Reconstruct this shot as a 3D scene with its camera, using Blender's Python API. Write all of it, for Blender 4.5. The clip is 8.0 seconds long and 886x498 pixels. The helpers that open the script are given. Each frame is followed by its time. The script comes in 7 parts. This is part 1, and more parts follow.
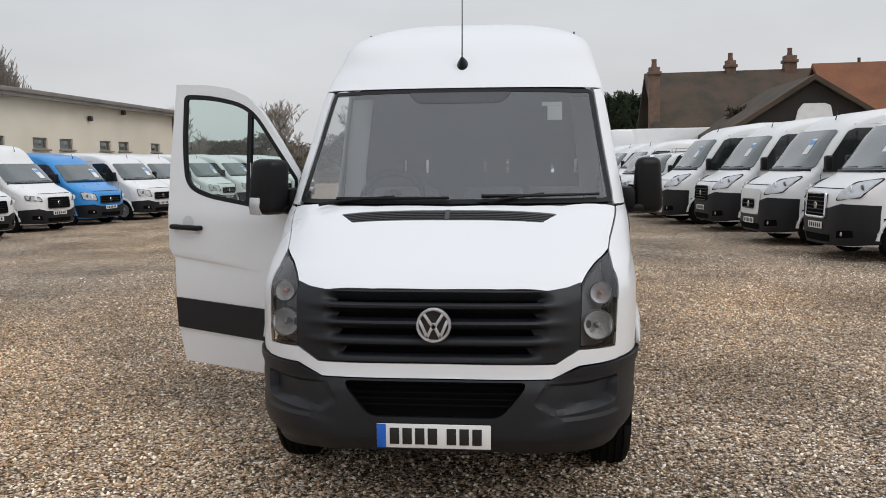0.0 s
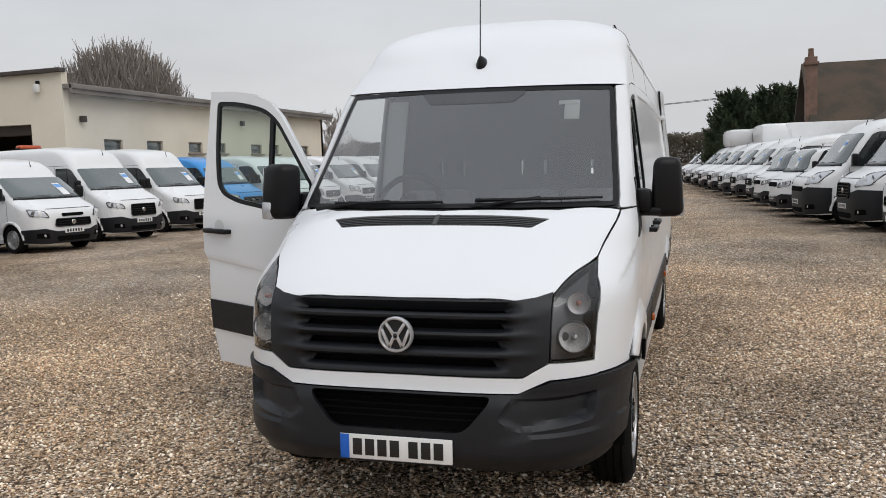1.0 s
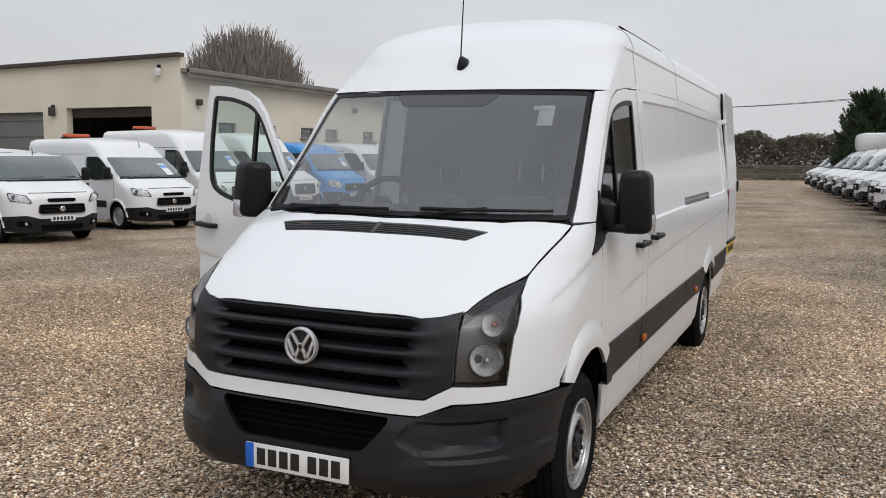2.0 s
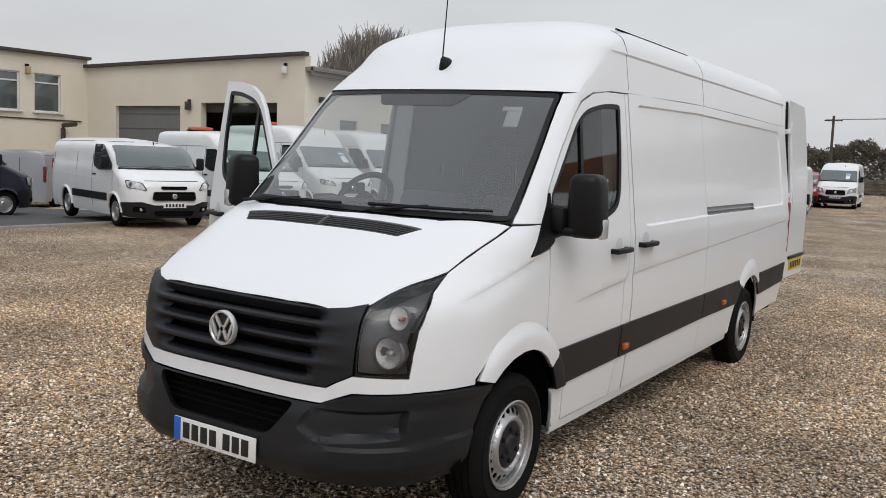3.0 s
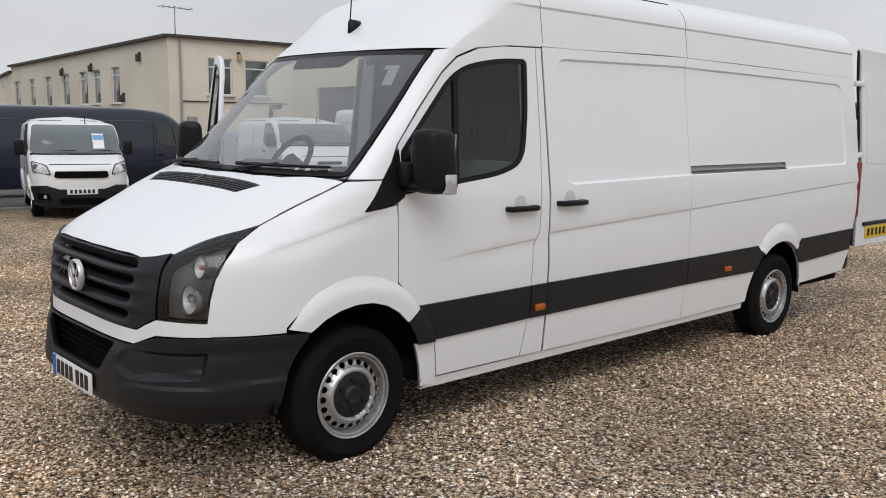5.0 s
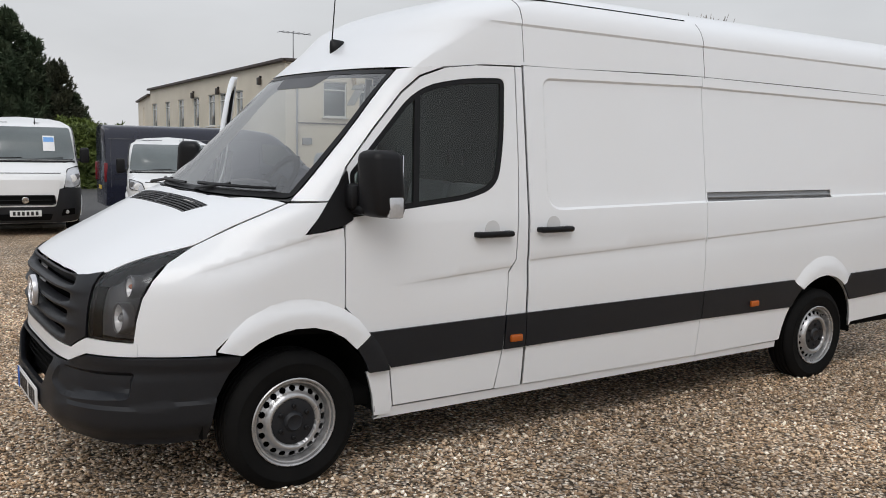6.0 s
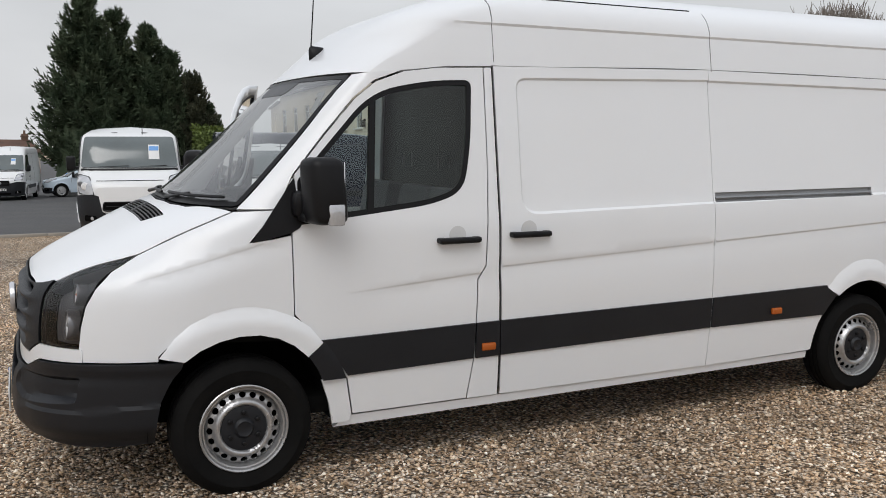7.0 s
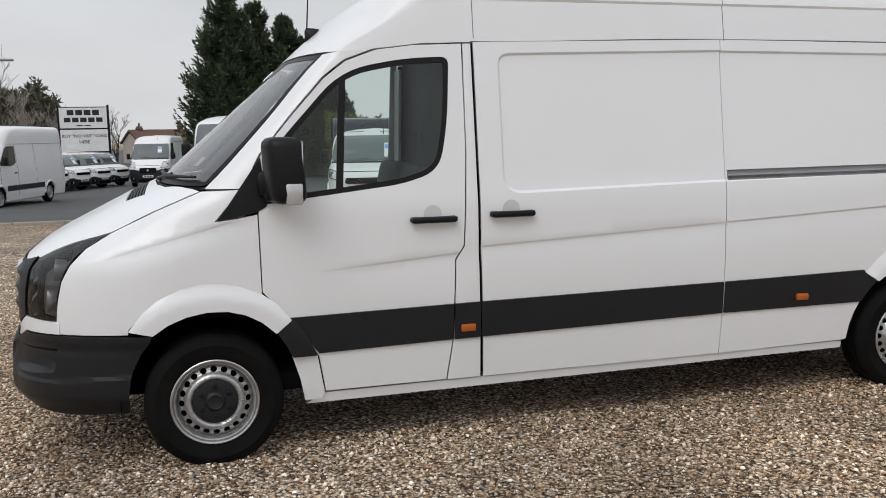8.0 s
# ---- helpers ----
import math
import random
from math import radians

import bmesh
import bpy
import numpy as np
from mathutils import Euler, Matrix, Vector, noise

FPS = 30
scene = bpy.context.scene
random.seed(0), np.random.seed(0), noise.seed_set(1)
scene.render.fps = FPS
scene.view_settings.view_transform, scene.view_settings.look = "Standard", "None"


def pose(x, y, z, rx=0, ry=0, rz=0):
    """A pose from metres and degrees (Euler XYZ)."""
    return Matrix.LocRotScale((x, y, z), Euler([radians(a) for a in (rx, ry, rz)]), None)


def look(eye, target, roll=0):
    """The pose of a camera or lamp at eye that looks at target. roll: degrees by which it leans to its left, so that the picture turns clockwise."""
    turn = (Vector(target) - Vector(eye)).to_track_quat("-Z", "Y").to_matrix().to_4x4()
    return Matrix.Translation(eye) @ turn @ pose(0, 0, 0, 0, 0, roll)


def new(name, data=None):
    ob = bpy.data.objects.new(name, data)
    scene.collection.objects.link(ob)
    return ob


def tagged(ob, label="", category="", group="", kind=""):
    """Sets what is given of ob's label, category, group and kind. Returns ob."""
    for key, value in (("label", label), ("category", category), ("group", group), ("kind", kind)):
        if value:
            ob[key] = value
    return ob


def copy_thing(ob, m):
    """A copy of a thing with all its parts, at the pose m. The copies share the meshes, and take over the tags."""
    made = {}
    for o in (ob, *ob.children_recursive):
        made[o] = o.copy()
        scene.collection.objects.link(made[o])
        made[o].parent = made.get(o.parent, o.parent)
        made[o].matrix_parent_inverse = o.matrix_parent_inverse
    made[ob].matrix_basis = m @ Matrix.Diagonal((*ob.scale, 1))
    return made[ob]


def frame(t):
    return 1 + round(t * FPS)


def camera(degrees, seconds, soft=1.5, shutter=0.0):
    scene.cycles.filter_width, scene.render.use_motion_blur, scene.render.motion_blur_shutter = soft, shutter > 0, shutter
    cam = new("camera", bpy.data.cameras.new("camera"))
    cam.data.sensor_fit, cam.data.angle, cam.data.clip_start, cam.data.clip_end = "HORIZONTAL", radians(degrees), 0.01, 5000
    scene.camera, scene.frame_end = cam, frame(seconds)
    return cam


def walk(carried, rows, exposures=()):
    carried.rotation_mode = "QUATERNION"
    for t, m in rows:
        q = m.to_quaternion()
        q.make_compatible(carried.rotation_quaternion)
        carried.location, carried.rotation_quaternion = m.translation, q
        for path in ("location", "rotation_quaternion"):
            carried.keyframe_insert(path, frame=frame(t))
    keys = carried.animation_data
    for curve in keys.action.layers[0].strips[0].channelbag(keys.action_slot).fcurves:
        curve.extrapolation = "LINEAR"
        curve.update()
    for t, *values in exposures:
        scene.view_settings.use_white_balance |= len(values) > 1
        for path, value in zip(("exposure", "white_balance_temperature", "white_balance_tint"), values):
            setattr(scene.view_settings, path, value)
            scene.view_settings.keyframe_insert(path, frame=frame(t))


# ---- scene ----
cam = camera(53.0, 8.0, soft=0.95)
# the van leans a little towards its kerb side; the path is given in the van's own upright
VAN_LEAN = pose(0, 0, 0, 0, 0.9, 0)
PATH = [
    (0, (0.453, -3.952, 1.661), (0.248, -1.971, 1.47), -0.4),
    (0.5, (0.844, -3.734, 1.645), (0.485, -1.775, 1.463), -0.8),
    (1, (1.268, -3.654, 1.673), (0.719, -1.74, 1.484), -1.1),
    (1.5, (1.676, -3.434, 1.708), (0.983, -1.569, 1.503), 0.0),
    (1.7, (1.814, -3.302, 1.728), (1.075, -1.455, 1.521), 0.5),
    (2.8, (2.776, -2.914, 1.78), (1.759, -1.206, 1.564), 2.3),
    (3, (2.929, -2.784, 1.761), (1.854, -1.111, 1.546), 2.9),
    (3.5, (3.44, -2.625, 1.758), (2.279, -1.011, 1.537), 3.4),
    (4, (3.881, -2.36, 1.76), (2.639, -0.812, 1.517), 2.0),
    (4.5, (4.131, -1.965, 1.751), (2.784, -0.515, 1.466), 0.8),
    (4.7, (4.276, -1.83, 1.735), (2.882, -0.426, 1.443), 0.9),
    (6, (4.861, -0.802, 1.753), (3.22, 0.315, 1.508), 1.6),
    (6.5, (5.127, -0.404, 1.776), (3.404, 0.582, 1.532), 0.7),
    (7, (5.236, 0.052, 1.793), (3.444, 0.905, 1.542), 0.2),
    (7.5, (5.463, 0.468, 1.789), (3.611, 1.175, 1.524), -0.4),
    (8, (5.512, 0.904, 1.756), (3.61, 1.456, 1.472), -0.8),
]
walk(cam, [(t, VAN_LEAN @ look(eye, target, roll)) for t, eye, target, roll in PATH])

# ---- overcast daylight ----
SUN_UP, SUN_ROUND = radians(48), radians(127)
world = bpy.data.worlds.new("overcast_sky")
scene.world = world
world.use_nodes = True
wt = world.node_tree
wt.nodes.clear()
w_out = wt.nodes.new("ShaderNodeOutputWorld")
w_bg = wt.nodes.new("ShaderNodeBackground")
w_sky = wt.nodes.new("ShaderNodeTexSky")
w_sky.sky_type, w_sky.sun_disc = "NISHITA", False
w_sky.sun_elevation, w_sky.sun_rotation = SUN_UP, SUN_ROUND
w_sky.air_density, w_sky.dust_density = 2.0, 6.0
w_co = wt.nodes.new("ShaderNodeTexCoord")
w_sep = wt.nodes.new("ShaderNodeSeparateXYZ")
w_ramp = wt.nodes.new("ShaderNodeValToRGB")
w_ramp.color_ramp.elements[0].position, w_ramp.color_ramp.elements[0].color = 0.0, (0.715, 0.725, 0.745, 1)
w_ramp.color_ramp.elements[1].position, w_ramp.color_ramp.elements[1].color = 1.0, (0.90, 0.94, 1.01, 1)
_e = w_ramp.color_ramp.elements.new(0.22)
_e.color = (0.68, 0.70, 0.735, 1)
_e = w_ramp.color_ramp.elements.new(0.45)
_e.color = (0.815, 0.845, 0.90, 1)
w_map = wt.nodes.new("ShaderNodeMapping")
w_map.inputs["Scale"].default_value = (1.0, 1.0, 3.2)
w_noise = wt.nodes.new("ShaderNodeTexNoise")
w_noise.inputs["Scale"].default_value, w_noise.inputs["Detail"].default_value = 2.2, 5.0
w_cl = wt.nodes.new("ShaderNodeMapRange")
w_cl.inputs["From Min"].default_value, w_cl.inputs["From Max"].default_value = 0.3, 0.7
w_cl.inputs["To Min"].default_value, w_cl.inputs["To Max"].default_value = 0.89, 1.09
w_mul = wt.nodes.new("ShaderNodeVectorMath")
w_mul.operation = "SCALE"
w_skys = wt.nodes.new("ShaderNodeVectorMath")
w_skys.operation = "SCALE"
w_skys.inputs["Scale"].default_value = 0.09
w_mix = wt.nodes.new("ShaderNodeMix")
w_mix.data_type = "RGBA"
w_mix.inputs["Factor"].default_value = 0.92
for a, b in (
    (w_co.outputs["Generated"], w_sep.inputs[0]), (w_sep.outputs["Z"], w_ramp.inputs["Fac"]),
    (w_co.outputs["Generated"], w_map.inputs["Vector"]), (w_map.outputs["Vector"], w_noise.inputs["Vector"]),
    (w_noise.outputs["Fac"], w_cl.inputs["Value"]), (w_ramp.outputs["Color"], w_mul.inputs[0]), (w_cl.outputs["Result"], w_mul.inputs["Scale"]),
    (w_sky.outputs["Color"], w_skys.inputs[0]), (w_skys.outputs["Vector"], w_mix.inputs["A"]), (w_mul.outputs["Vector"], w_mix.inputs["B"]),
    (w_mix.outputs["Result"], w_bg.inputs["Color"]), (w_bg.outputs["Background"], w_out.inputs["Surface"]),
):
    wt.links.new(a, b)
w_bg.inputs["Strength"].default_value = 1.0

sun = new("sun", bpy.data.lights.new("sun", "SUN"))
sun.data.energy, sun.data.angle, sun.data.color = 1.0, radians(40), (1.0, 0.99, 0.98)
sun.matrix_world = look((0, 0, 0), (-math.sin(SUN_ROUND) * math.cos(SUN_UP), -math.cos(SUN_ROUND) * math.cos(SUN_UP), -math.sin(SUN_UP)))
scene.view_settings.exposure = 0.0

# ---- materials ----
def material(name, color, rough=0.5, metal=0.0, second=None, scale=3.0, amount=0.5, fine=60.0, fine_amount=0.15, bump=0.0, bump_scale=80.0,
             coat=0.0, rough_var=0.08, spec=0.5, random_tint=0.0):
    """A surface with slow stains between color and second, a fine grain, relief and uneven gloss."""
    m = bpy.data.materials.new(name)
    m.use_nodes = True
    nt = m.node_tree
    b = nt.nodes["Principled BSDF"]
    second = second or tuple(c * 0.8 for c in color)
    co = nt.nodes.new("ShaderNodeTexCoord")
    n1 = nt.nodes.new("ShaderNodeTexNoise")
    n1.inputs["Scale"].default_value, n1.inputs["Detail"].default_value = scale, 6.0
    n2 = nt.nodes.new("ShaderNodeTexNoise")
    n2.inputs["Scale"].default_value, n2.inputs["Detail"].default_value = fine, 3.0
    r1 = nt.nodes.new("ShaderNodeMapRange")
    r1.inputs["From Min"].default_value, r1.inputs["From Max"].default_value, r1.inputs["To Max"].default_value = 0.3, 0.75, amount
    r1.interpolation_type = "SMOOTHSTEP"
    mix = nt.nodes.new("ShaderNodeMix")
    mix.data_type = "RGBA"
    mix.inputs["A"].default_value, mix.inputs["B"].default_value = (*color, 1), (*second, 1)
    r2 = nt.nodes.new("ShaderNodeMapRange")
    r2.inputs["To Min"].default_value, r2.inputs["To Max"].default_value = 1 - fine_amount, 1 + fine_amount
    sc = nt.nodes.new("ShaderNodeVectorMath")
    sc.operation = "SCALE"
    r3 = nt.nodes.new("ShaderNodeMapRange")
    r3.inputs["To Min"].default_value, r3.inputs["To Max"].default_value = max(0.0, rough - rough_var), min(1.0, rough + rough_var)
    links = [(co.outputs["Object"], n1.inputs["Vector"]), (co.outputs["Object"], n2.inputs["Vector"]), (n1.outputs["Fac"], r1.inputs["Value"]),
             (r1.outputs["Result"], mix.inputs["Factor"]), (n2.outputs["Fac"], r2.inputs["Value"]), (mix.outputs["Result"], sc.inputs[0]),
             (n1.outputs["Fac"], r3.inputs["Value"]), (r3.outputs["Result"], b.inputs["Roughness"])]
    if random_tint:
        oi = nt.nodes.new("ShaderNodeObjectInfo")
        r4 = nt.nodes.new("ShaderNodeMapRange")
        r4.inputs["To Min"].default_value, r4.inputs["To Max"].default_value = 1 - random_tint, 1 + random_tint
        mu = nt.nodes.new("ShaderNodeMath")
        mu.operation = "MULTIPLY"
        links += [(oi.outputs["Random"], r4.inputs["Value"]), (r4.outputs["Result"], mu.inputs[0]), (r2.outputs["Result"], mu.inputs[1]), (mu.outputs["Value"], sc.inputs["Scale"])]
    else:
        links.append((r2.outputs["Result"], sc.inputs["Scale"]))
    links.append((sc.outputs["Vector"], b.inputs["Base Color"]))
    if bump:
        n3 = nt.nodes.new("ShaderNodeTexNoise")
        n3.inputs["Scale"].default_value, n3.inputs["Detail"].default_value = bump_scale, 4.0
        bp = nt.nodes.new("ShaderNodeBump")
        bp.inputs["Strength"].default_value, bp.inputs["Distance"].default_value = bump, 0.01
        links += [(co.outputs["Object"], n3.inputs["Vector"]), (n3.outputs["Fac"], bp.inputs["Height"]), (bp.outputs["Normal"], b.inputs["Normal"])]
    for a, c in links:
        nt.links.new(a, c)
    b.inputs["Metallic"].default_value = metal
    b.inputs["Coat Weight"].default_value = coat
    b.inputs["Coat Roughness"].default_value = 0.06
    b.inputs["Specular IOR Level"].default_value = spec
    return m


def glass(name, tint=(0.75, 0.8, 0.8), see=0.6, rough=0.02, ior=1.75, haze=0.0):
    """Thin pane: a tinted see-through part, a mirror part by Fresnel and a pale haze share."""
    m = bpy.data.materials.new(name)
    m.use_nodes = True
    nt = m.node_tree
    nt.nodes.clear()
    out = nt.nodes.new("ShaderNodeOutputMaterial")
    tr = nt.nodes.new("ShaderNodeBsdfTransparent")
    tr.inputs["Color"].default_value = (*[c * see for c in tint], 1)
    gl = nt.nodes.new("ShaderNodeBsdfGlossy")
    gl.inputs["Roughness"].default_value = rough
    gl.inputs["Color"].default_value = (1, 1, 1, 1)
    fr = nt.nodes.new("ShaderNodeFresnel")
    fr.inputs["IOR"].default_value = ior
    no = nt.nodes.new("ShaderNodeTexNoise")
    no.inputs["Scale"].default_value = 1.5
    ra = nt.nodes.new("ShaderNodeMapRange")
    ra.inputs["To Min"].default_value, ra.inputs["To Max"].default_value = rough * 0.5, rough * 2.5
    mx = nt.nodes.new("ShaderNodeMixShader")
    # pale diffuse share: dirty film plus sky haze painted onto the pane
    du = nt.nodes.new("ShaderNodeBsdfDiffuse")
    du.inputs["Color"].default_value = (0.56, 0.58, 0.62, 1)
    dn = nt.nodes.new("ShaderNodeTexNoise")
    dn.inputs["Scale"].default_value, dn.inputs["Detail"].default_value = 2.2, 6.0
    dr = nt.nodes.new("ShaderNodeMapRange")
    dr.inputs["To Min"].default_value, dr.inputs["To Max"].default_value = haze * 0.5, haze * 1.5
    md = nt.nodes.new("ShaderNodeMixShader")
    for a, b in ((dn.outputs["Fac"], dr.inputs["Value"]), (dr.outputs["Result"], md.inputs[0]), (mx.outputs[0], md.inputs[1]), (du.outputs[0], md.inputs[2])):
        nt.links.new(a, b)
    for a, b in ((fr.outputs[0], mx.inputs[0]), (tr.outputs[0], mx.inputs[1]), (gl.outputs[0], mx.inputs[2]), (md.outputs[0], out.inputs[0]),
                 (no.outputs["Fac"], ra.inputs["Value"]), (ra.outputs["Result"], gl.inputs["Roughness"])):
        nt.links.new(a, b)
    return m


WHITE = material("white_van_paint", (0.775, 0.79, 0.81), 0.28, second=(0.75, 0.755, 0.76), scale=0.7, amount=0.5, fine=260, fine_amount=0.012, coat=0.35, rough_var=0.02)
WHITE2 = material("white_fleet_paint", (0.78, 0.785, 0.79), 0.3, second=(0.70, 0.70, 0.69), scale=0.9, amount=0.6, fine=7, fine_amount=0.02, coat=0.3)
BLUE = material("bright_blue_paint", (0.035, 0.27, 0.66), 0.3, scale=1.0, coat=0.3, fine_amount=0.03)
DEEPBLUE = material("dark_blue_paint", (0.015, 0.03, 0.10), 0.25, scale=1.0, coat=0.4, fine_amount=0.03)
PALEBLUE = material("pale_blue_paint", (0.55, 0.64, 0.72), 0.3, scale=1.0, coat=0.3, fine_amount=0.03)
NAVY = material("navy_paint", (0.012, 0.014, 0.03), 0.25, scale=1.0, coat=0.4, fine_amount=0.03)
SILVER = material("silver_paint", (0.42, 0.43, 0.45), 0.35, metal=0.4, scale=1.0, coat=0.3, fine_amount=0.03)
GREY = material("dark_grey_paint", (0.055, 0.06, 0.06), 0.35, scale=1.0, coat=0.3, fine_amount=0.03)
RED = material("red_paint", (0.35, 0.012, 0.02), 0.3, scale=1.0, coat=0.3, fine_amount=0.03)
PLASTIC = material("dark_grey_moulded_plastic", (0.0066, 0.0076, 0.0104), 0.48, second=(0.0104, 0.0116, 0.0148), scale=4, amount=0.6, bump=0.12, bump_scale=900, spec=0.40)
BLACK = material("black_plastic", (0.007, 0.007, 0.008), 0.42, bump=0.05, bump_scale=600, spec=0.22)
# near-black for dark parts, and for sheets that stand in for gap shade
VOID = material("black_parts_and_gap_shade", (0.005, 0.005, 0.005), 0.9, spec=0.05)
RUBBER = material("tyre_rubber", (0.006, 0.006, 0.006), 0.7, second=(0.012, 0.0115, 0.011), scale=7, amount=0.5, bump=0.2, bump_scale=220, spec=0.08)
STEEL = material("silver_wheel_steel", (0.50, 0.50, 0.505), 0.30, metal=0.72, second=(0.24, 0.235, 0.23), scale=9, amount=0.45, rough_var=0.12)
SEAM = material("grey_seam_sealer", (0.12, 0.12, 0.12), 0.6)
CHROME = material("chrome", (0.75, 0.75, 0.77), 0.1, metal=1.0, fine_amount=0.02, rough_var=0.04)
AMBER = material("amber_lens", (0.42, 0.10, 0.015), 0.2, fine_amount=0.05)
REDLENS = material("red_lens", (0.20, 0.012, 0.016), 0.2, fine_amount=0.05)
LENS = material("clear_lamp_lens", (0.60, 0.61, 0.63), 0.10, metal=0.45, second=(0.40, 0.41, 0.43), scale=9, amount=0.6, bump=0.15, bump_scale=40)
PLATE_W = material("white_plate", (0.78, 0.78, 0.77), 0.35, fine_amount=0.03)
PLATE_Y = material("yellow_plate", (0.75, 0.50, 0.03), 0.35, fine_amount=0.03)
PLATE_B = material("blue_plate_band", (0.01, 0.12, 0.55), 0.35, fine_amount=0.03)
INK = material("black_ink", (0.01, 0.01, 0.01), 0.5)
PAPER = material("white_paper", (0.8, 0.8, 0.8), 0.6, fine_amount=0.03)
PAPER_B = material("blue_print", (0.15, 0.35, 0.7), 0.6, fine_amount=0.03)
CLOTH = material("grey_seat_cloth", (0.17, 0.17, 0.185), 0.9, bump=0.2, bump_scale=500)
TRIM = material("grey_cab_trim", (0.055, 0.055, 0.058), 0.7, bump=0.1, bump_scale=400)
BULKHEAD = material("grey_bulkhead_paint", (0.30, 0.305, 0.315), 0.5, scale=2)
ORANGE = material("orange_beacon", (0.50, 0.085, 0.025), 0.2, fine_amount=0.05)
FRIT = material("grey_printed_glass_band", (0.085, 0.087, 0.093), 0.5, spec=0.25)
HOUSING = material("grey_lamp_housing", (0.15, 0.15, 0.158), 0.35, metal=0.3, scale=8)
BULB_AMBER = material("amber_indicator_bulb", (0.50, 0.22, 0.15), 0.25)
REFLECT = material("silvered_reflector", (0.92, 0.92, 0.93), 0.14, metal=0.18, second=(0.62, 0.62, 0.63), scale=34, amount=0.6, bump=0.5, bump_scale=60, spec=1.0)
# grey that stands in for the shading of the hollow handle dish
DISH_SHADE = material("handle_dish_shade", (0.62, 0.62, 0.62), 0.4, fine_amount=0.03)
GLASS = glass("window_glass", (0.76, 0.88, 0.83), 0.88, ior=1.50)
# screen lightened by a little painted sky haze and film
HAZY_GLASS = glass("hazy_filmed_windscreen_glass", (0.80, 0.83, 0.81), 0.78, ior=2.1, haze=0.03)
LAMP_GLASS = glass("clear_lamp_cover", (0.9, 0.9, 0.9), 0.9, 0.06, 1.55)
# base colour lightened to stand in for sky reflected in the panes
FAR_GLASS = material("dark_cab_glass", (0.075, 0.095, 0.095), 0.16, second=(0.035, 0.045, 0.045), scale=1.5, spec=1.0, rough_var=0.03, coat=0.6)
SAND = material("sand_coloured_casing", (0.42, 0.33, 0.20), 0.6)
RENDERW = material("cream_painted_render", (0.745, 0.68, 0.565), 0.85, second=(0.63, 0.57, 0.465), scale=0.35, amount=0.8, fine=25, fine_amount=0.06, bump=0.25, bump_scale=60)
ROOFTRIM = material("dark_brown_fascia", (0.055, 0.042, 0.035), 0.6, scale=2)
SHEDROOF = material("weathered_roof_sheet", (0.22, 0.20, 0.18), 0.85, second=(0.13, 0.12, 0.11), scale=0.8, amount=0.8)
# darker copy for side panes, their weaker sky reflection put into the colour
SIDE_GLASS = material("dark_side_glass", (0.022, 0.026, 0.026), 0.08, second=(0.012, 0.014, 0.014), scale=1.5, spec=0.7, rough_var=0.03)
BADGE = material("silver_badge", (0.62, 0.62, 0.64), 0.22, metal=0.55, fine_amount=0.02)
FRAME_D = material("grey_brown_window_frame", (0.24, 0.21, 0.18), 0.6)
LAMP_BROWN = material("dark_brown_lamp_casing", (0.045, 0.038, 0.032), 0.5)
PAINT_JOINT = material("painted_panel_joint", (0.33, 0.33, 0.33), 0.5)
STEEL_PAINT = material("dark_bulkhead_paint", (0.040, 0.042, 0.045), 0.5, scale=2)
FRAME_W = material("white_window_frame", (0.72, 0.72, 0.70), 0.5, fine_amount=0.04)
DOORGREY = material("grey_shutter_paint", (0.14, 0.14, 0.135), 0.6, scale=2)
# dark wall colour stands in for the unlit inside of the workshop
DARKIN = material("interior_shade", (0.085, 0.066, 0.052), 0.9)
TILE = material("brown_roof_tile", (0.080, 0.054, 0.036), 0.9, second=(0.040, 0.036, 0.026), scale=0.9, amount=0.9, fine=12, fine_amount=0.25, bump=0.4, bump_scale=14)
TILE_O = material("orange_roof_tile", (0.22, 0.085, 0.04), 0.9, second=(0.13, 0.06, 0.035), scale=0.7, amount=0.9, fine=12, fine_amount=0.25, bump=0.4, bump_scale=14)
BRICK = material("old_brick", (0.17, 0.10, 0.07), 0.9, second=(0.10, 0.07, 0.055), scale=3, amount=0.9, fine=20, fine_amount=0.2, bump=0.3, bump_scale=30)
WOOD = material("weathered_fence_wood", (0.13, 0.115, 0.09), 0.85, second=(0.08, 0.07, 0.055), scale=2, amount=0.8, fine=30, fine_amount=0.2, bump=0.2, random_tint=0.2)
BARNWOOD = material("tarred_barn_boards", (0.022, 0.019, 0.017), 0.9, second=(0.035, 0.03, 0.026), scale=3, amount=0.8)
BARK = material("bark", (0.085, 0.07, 0.055), 0.9, second=(0.05, 0.045, 0.038), scale=4, amount=0.8, bump=0.4, bump_scale=30)
TWIG = material("bare_twigs", (0.29, 0.255, 0.225), 0.9, scale=0.8)
NEEDLE = material("dark_conifer_needles", (0.038, 0.062, 0.030), 0.8, second=(0.066, 0.082, 0.042), scale=0.9, amount=0.9, fine=6, fine_amount=0.35)
NEEDLE2 = material("bronze_conifer_needles", (0.05, 0.052, 0.026), 0.8, second=(0.03, 0.038, 0.02), scale=0.9, amount=0.9, fine=6, fine_amount=0.35)
RED_TILE = material("red_brown_roof_tile", (0.12, 0.06, 0.04), 0.9, second=(0.07, 0.045, 0.034), scale=0.7, amount=0.9, fine=12, fine_amount=0.25, bump=0.4, bump_scale=14)
WOODLAND = material("far_winter_wood", (0.085, 0.08, 0.05), 0.9, second=(0.05, 0.052, 0.032), scale=0.12, amount=0.9, fine=2, fine_amount=0.3)
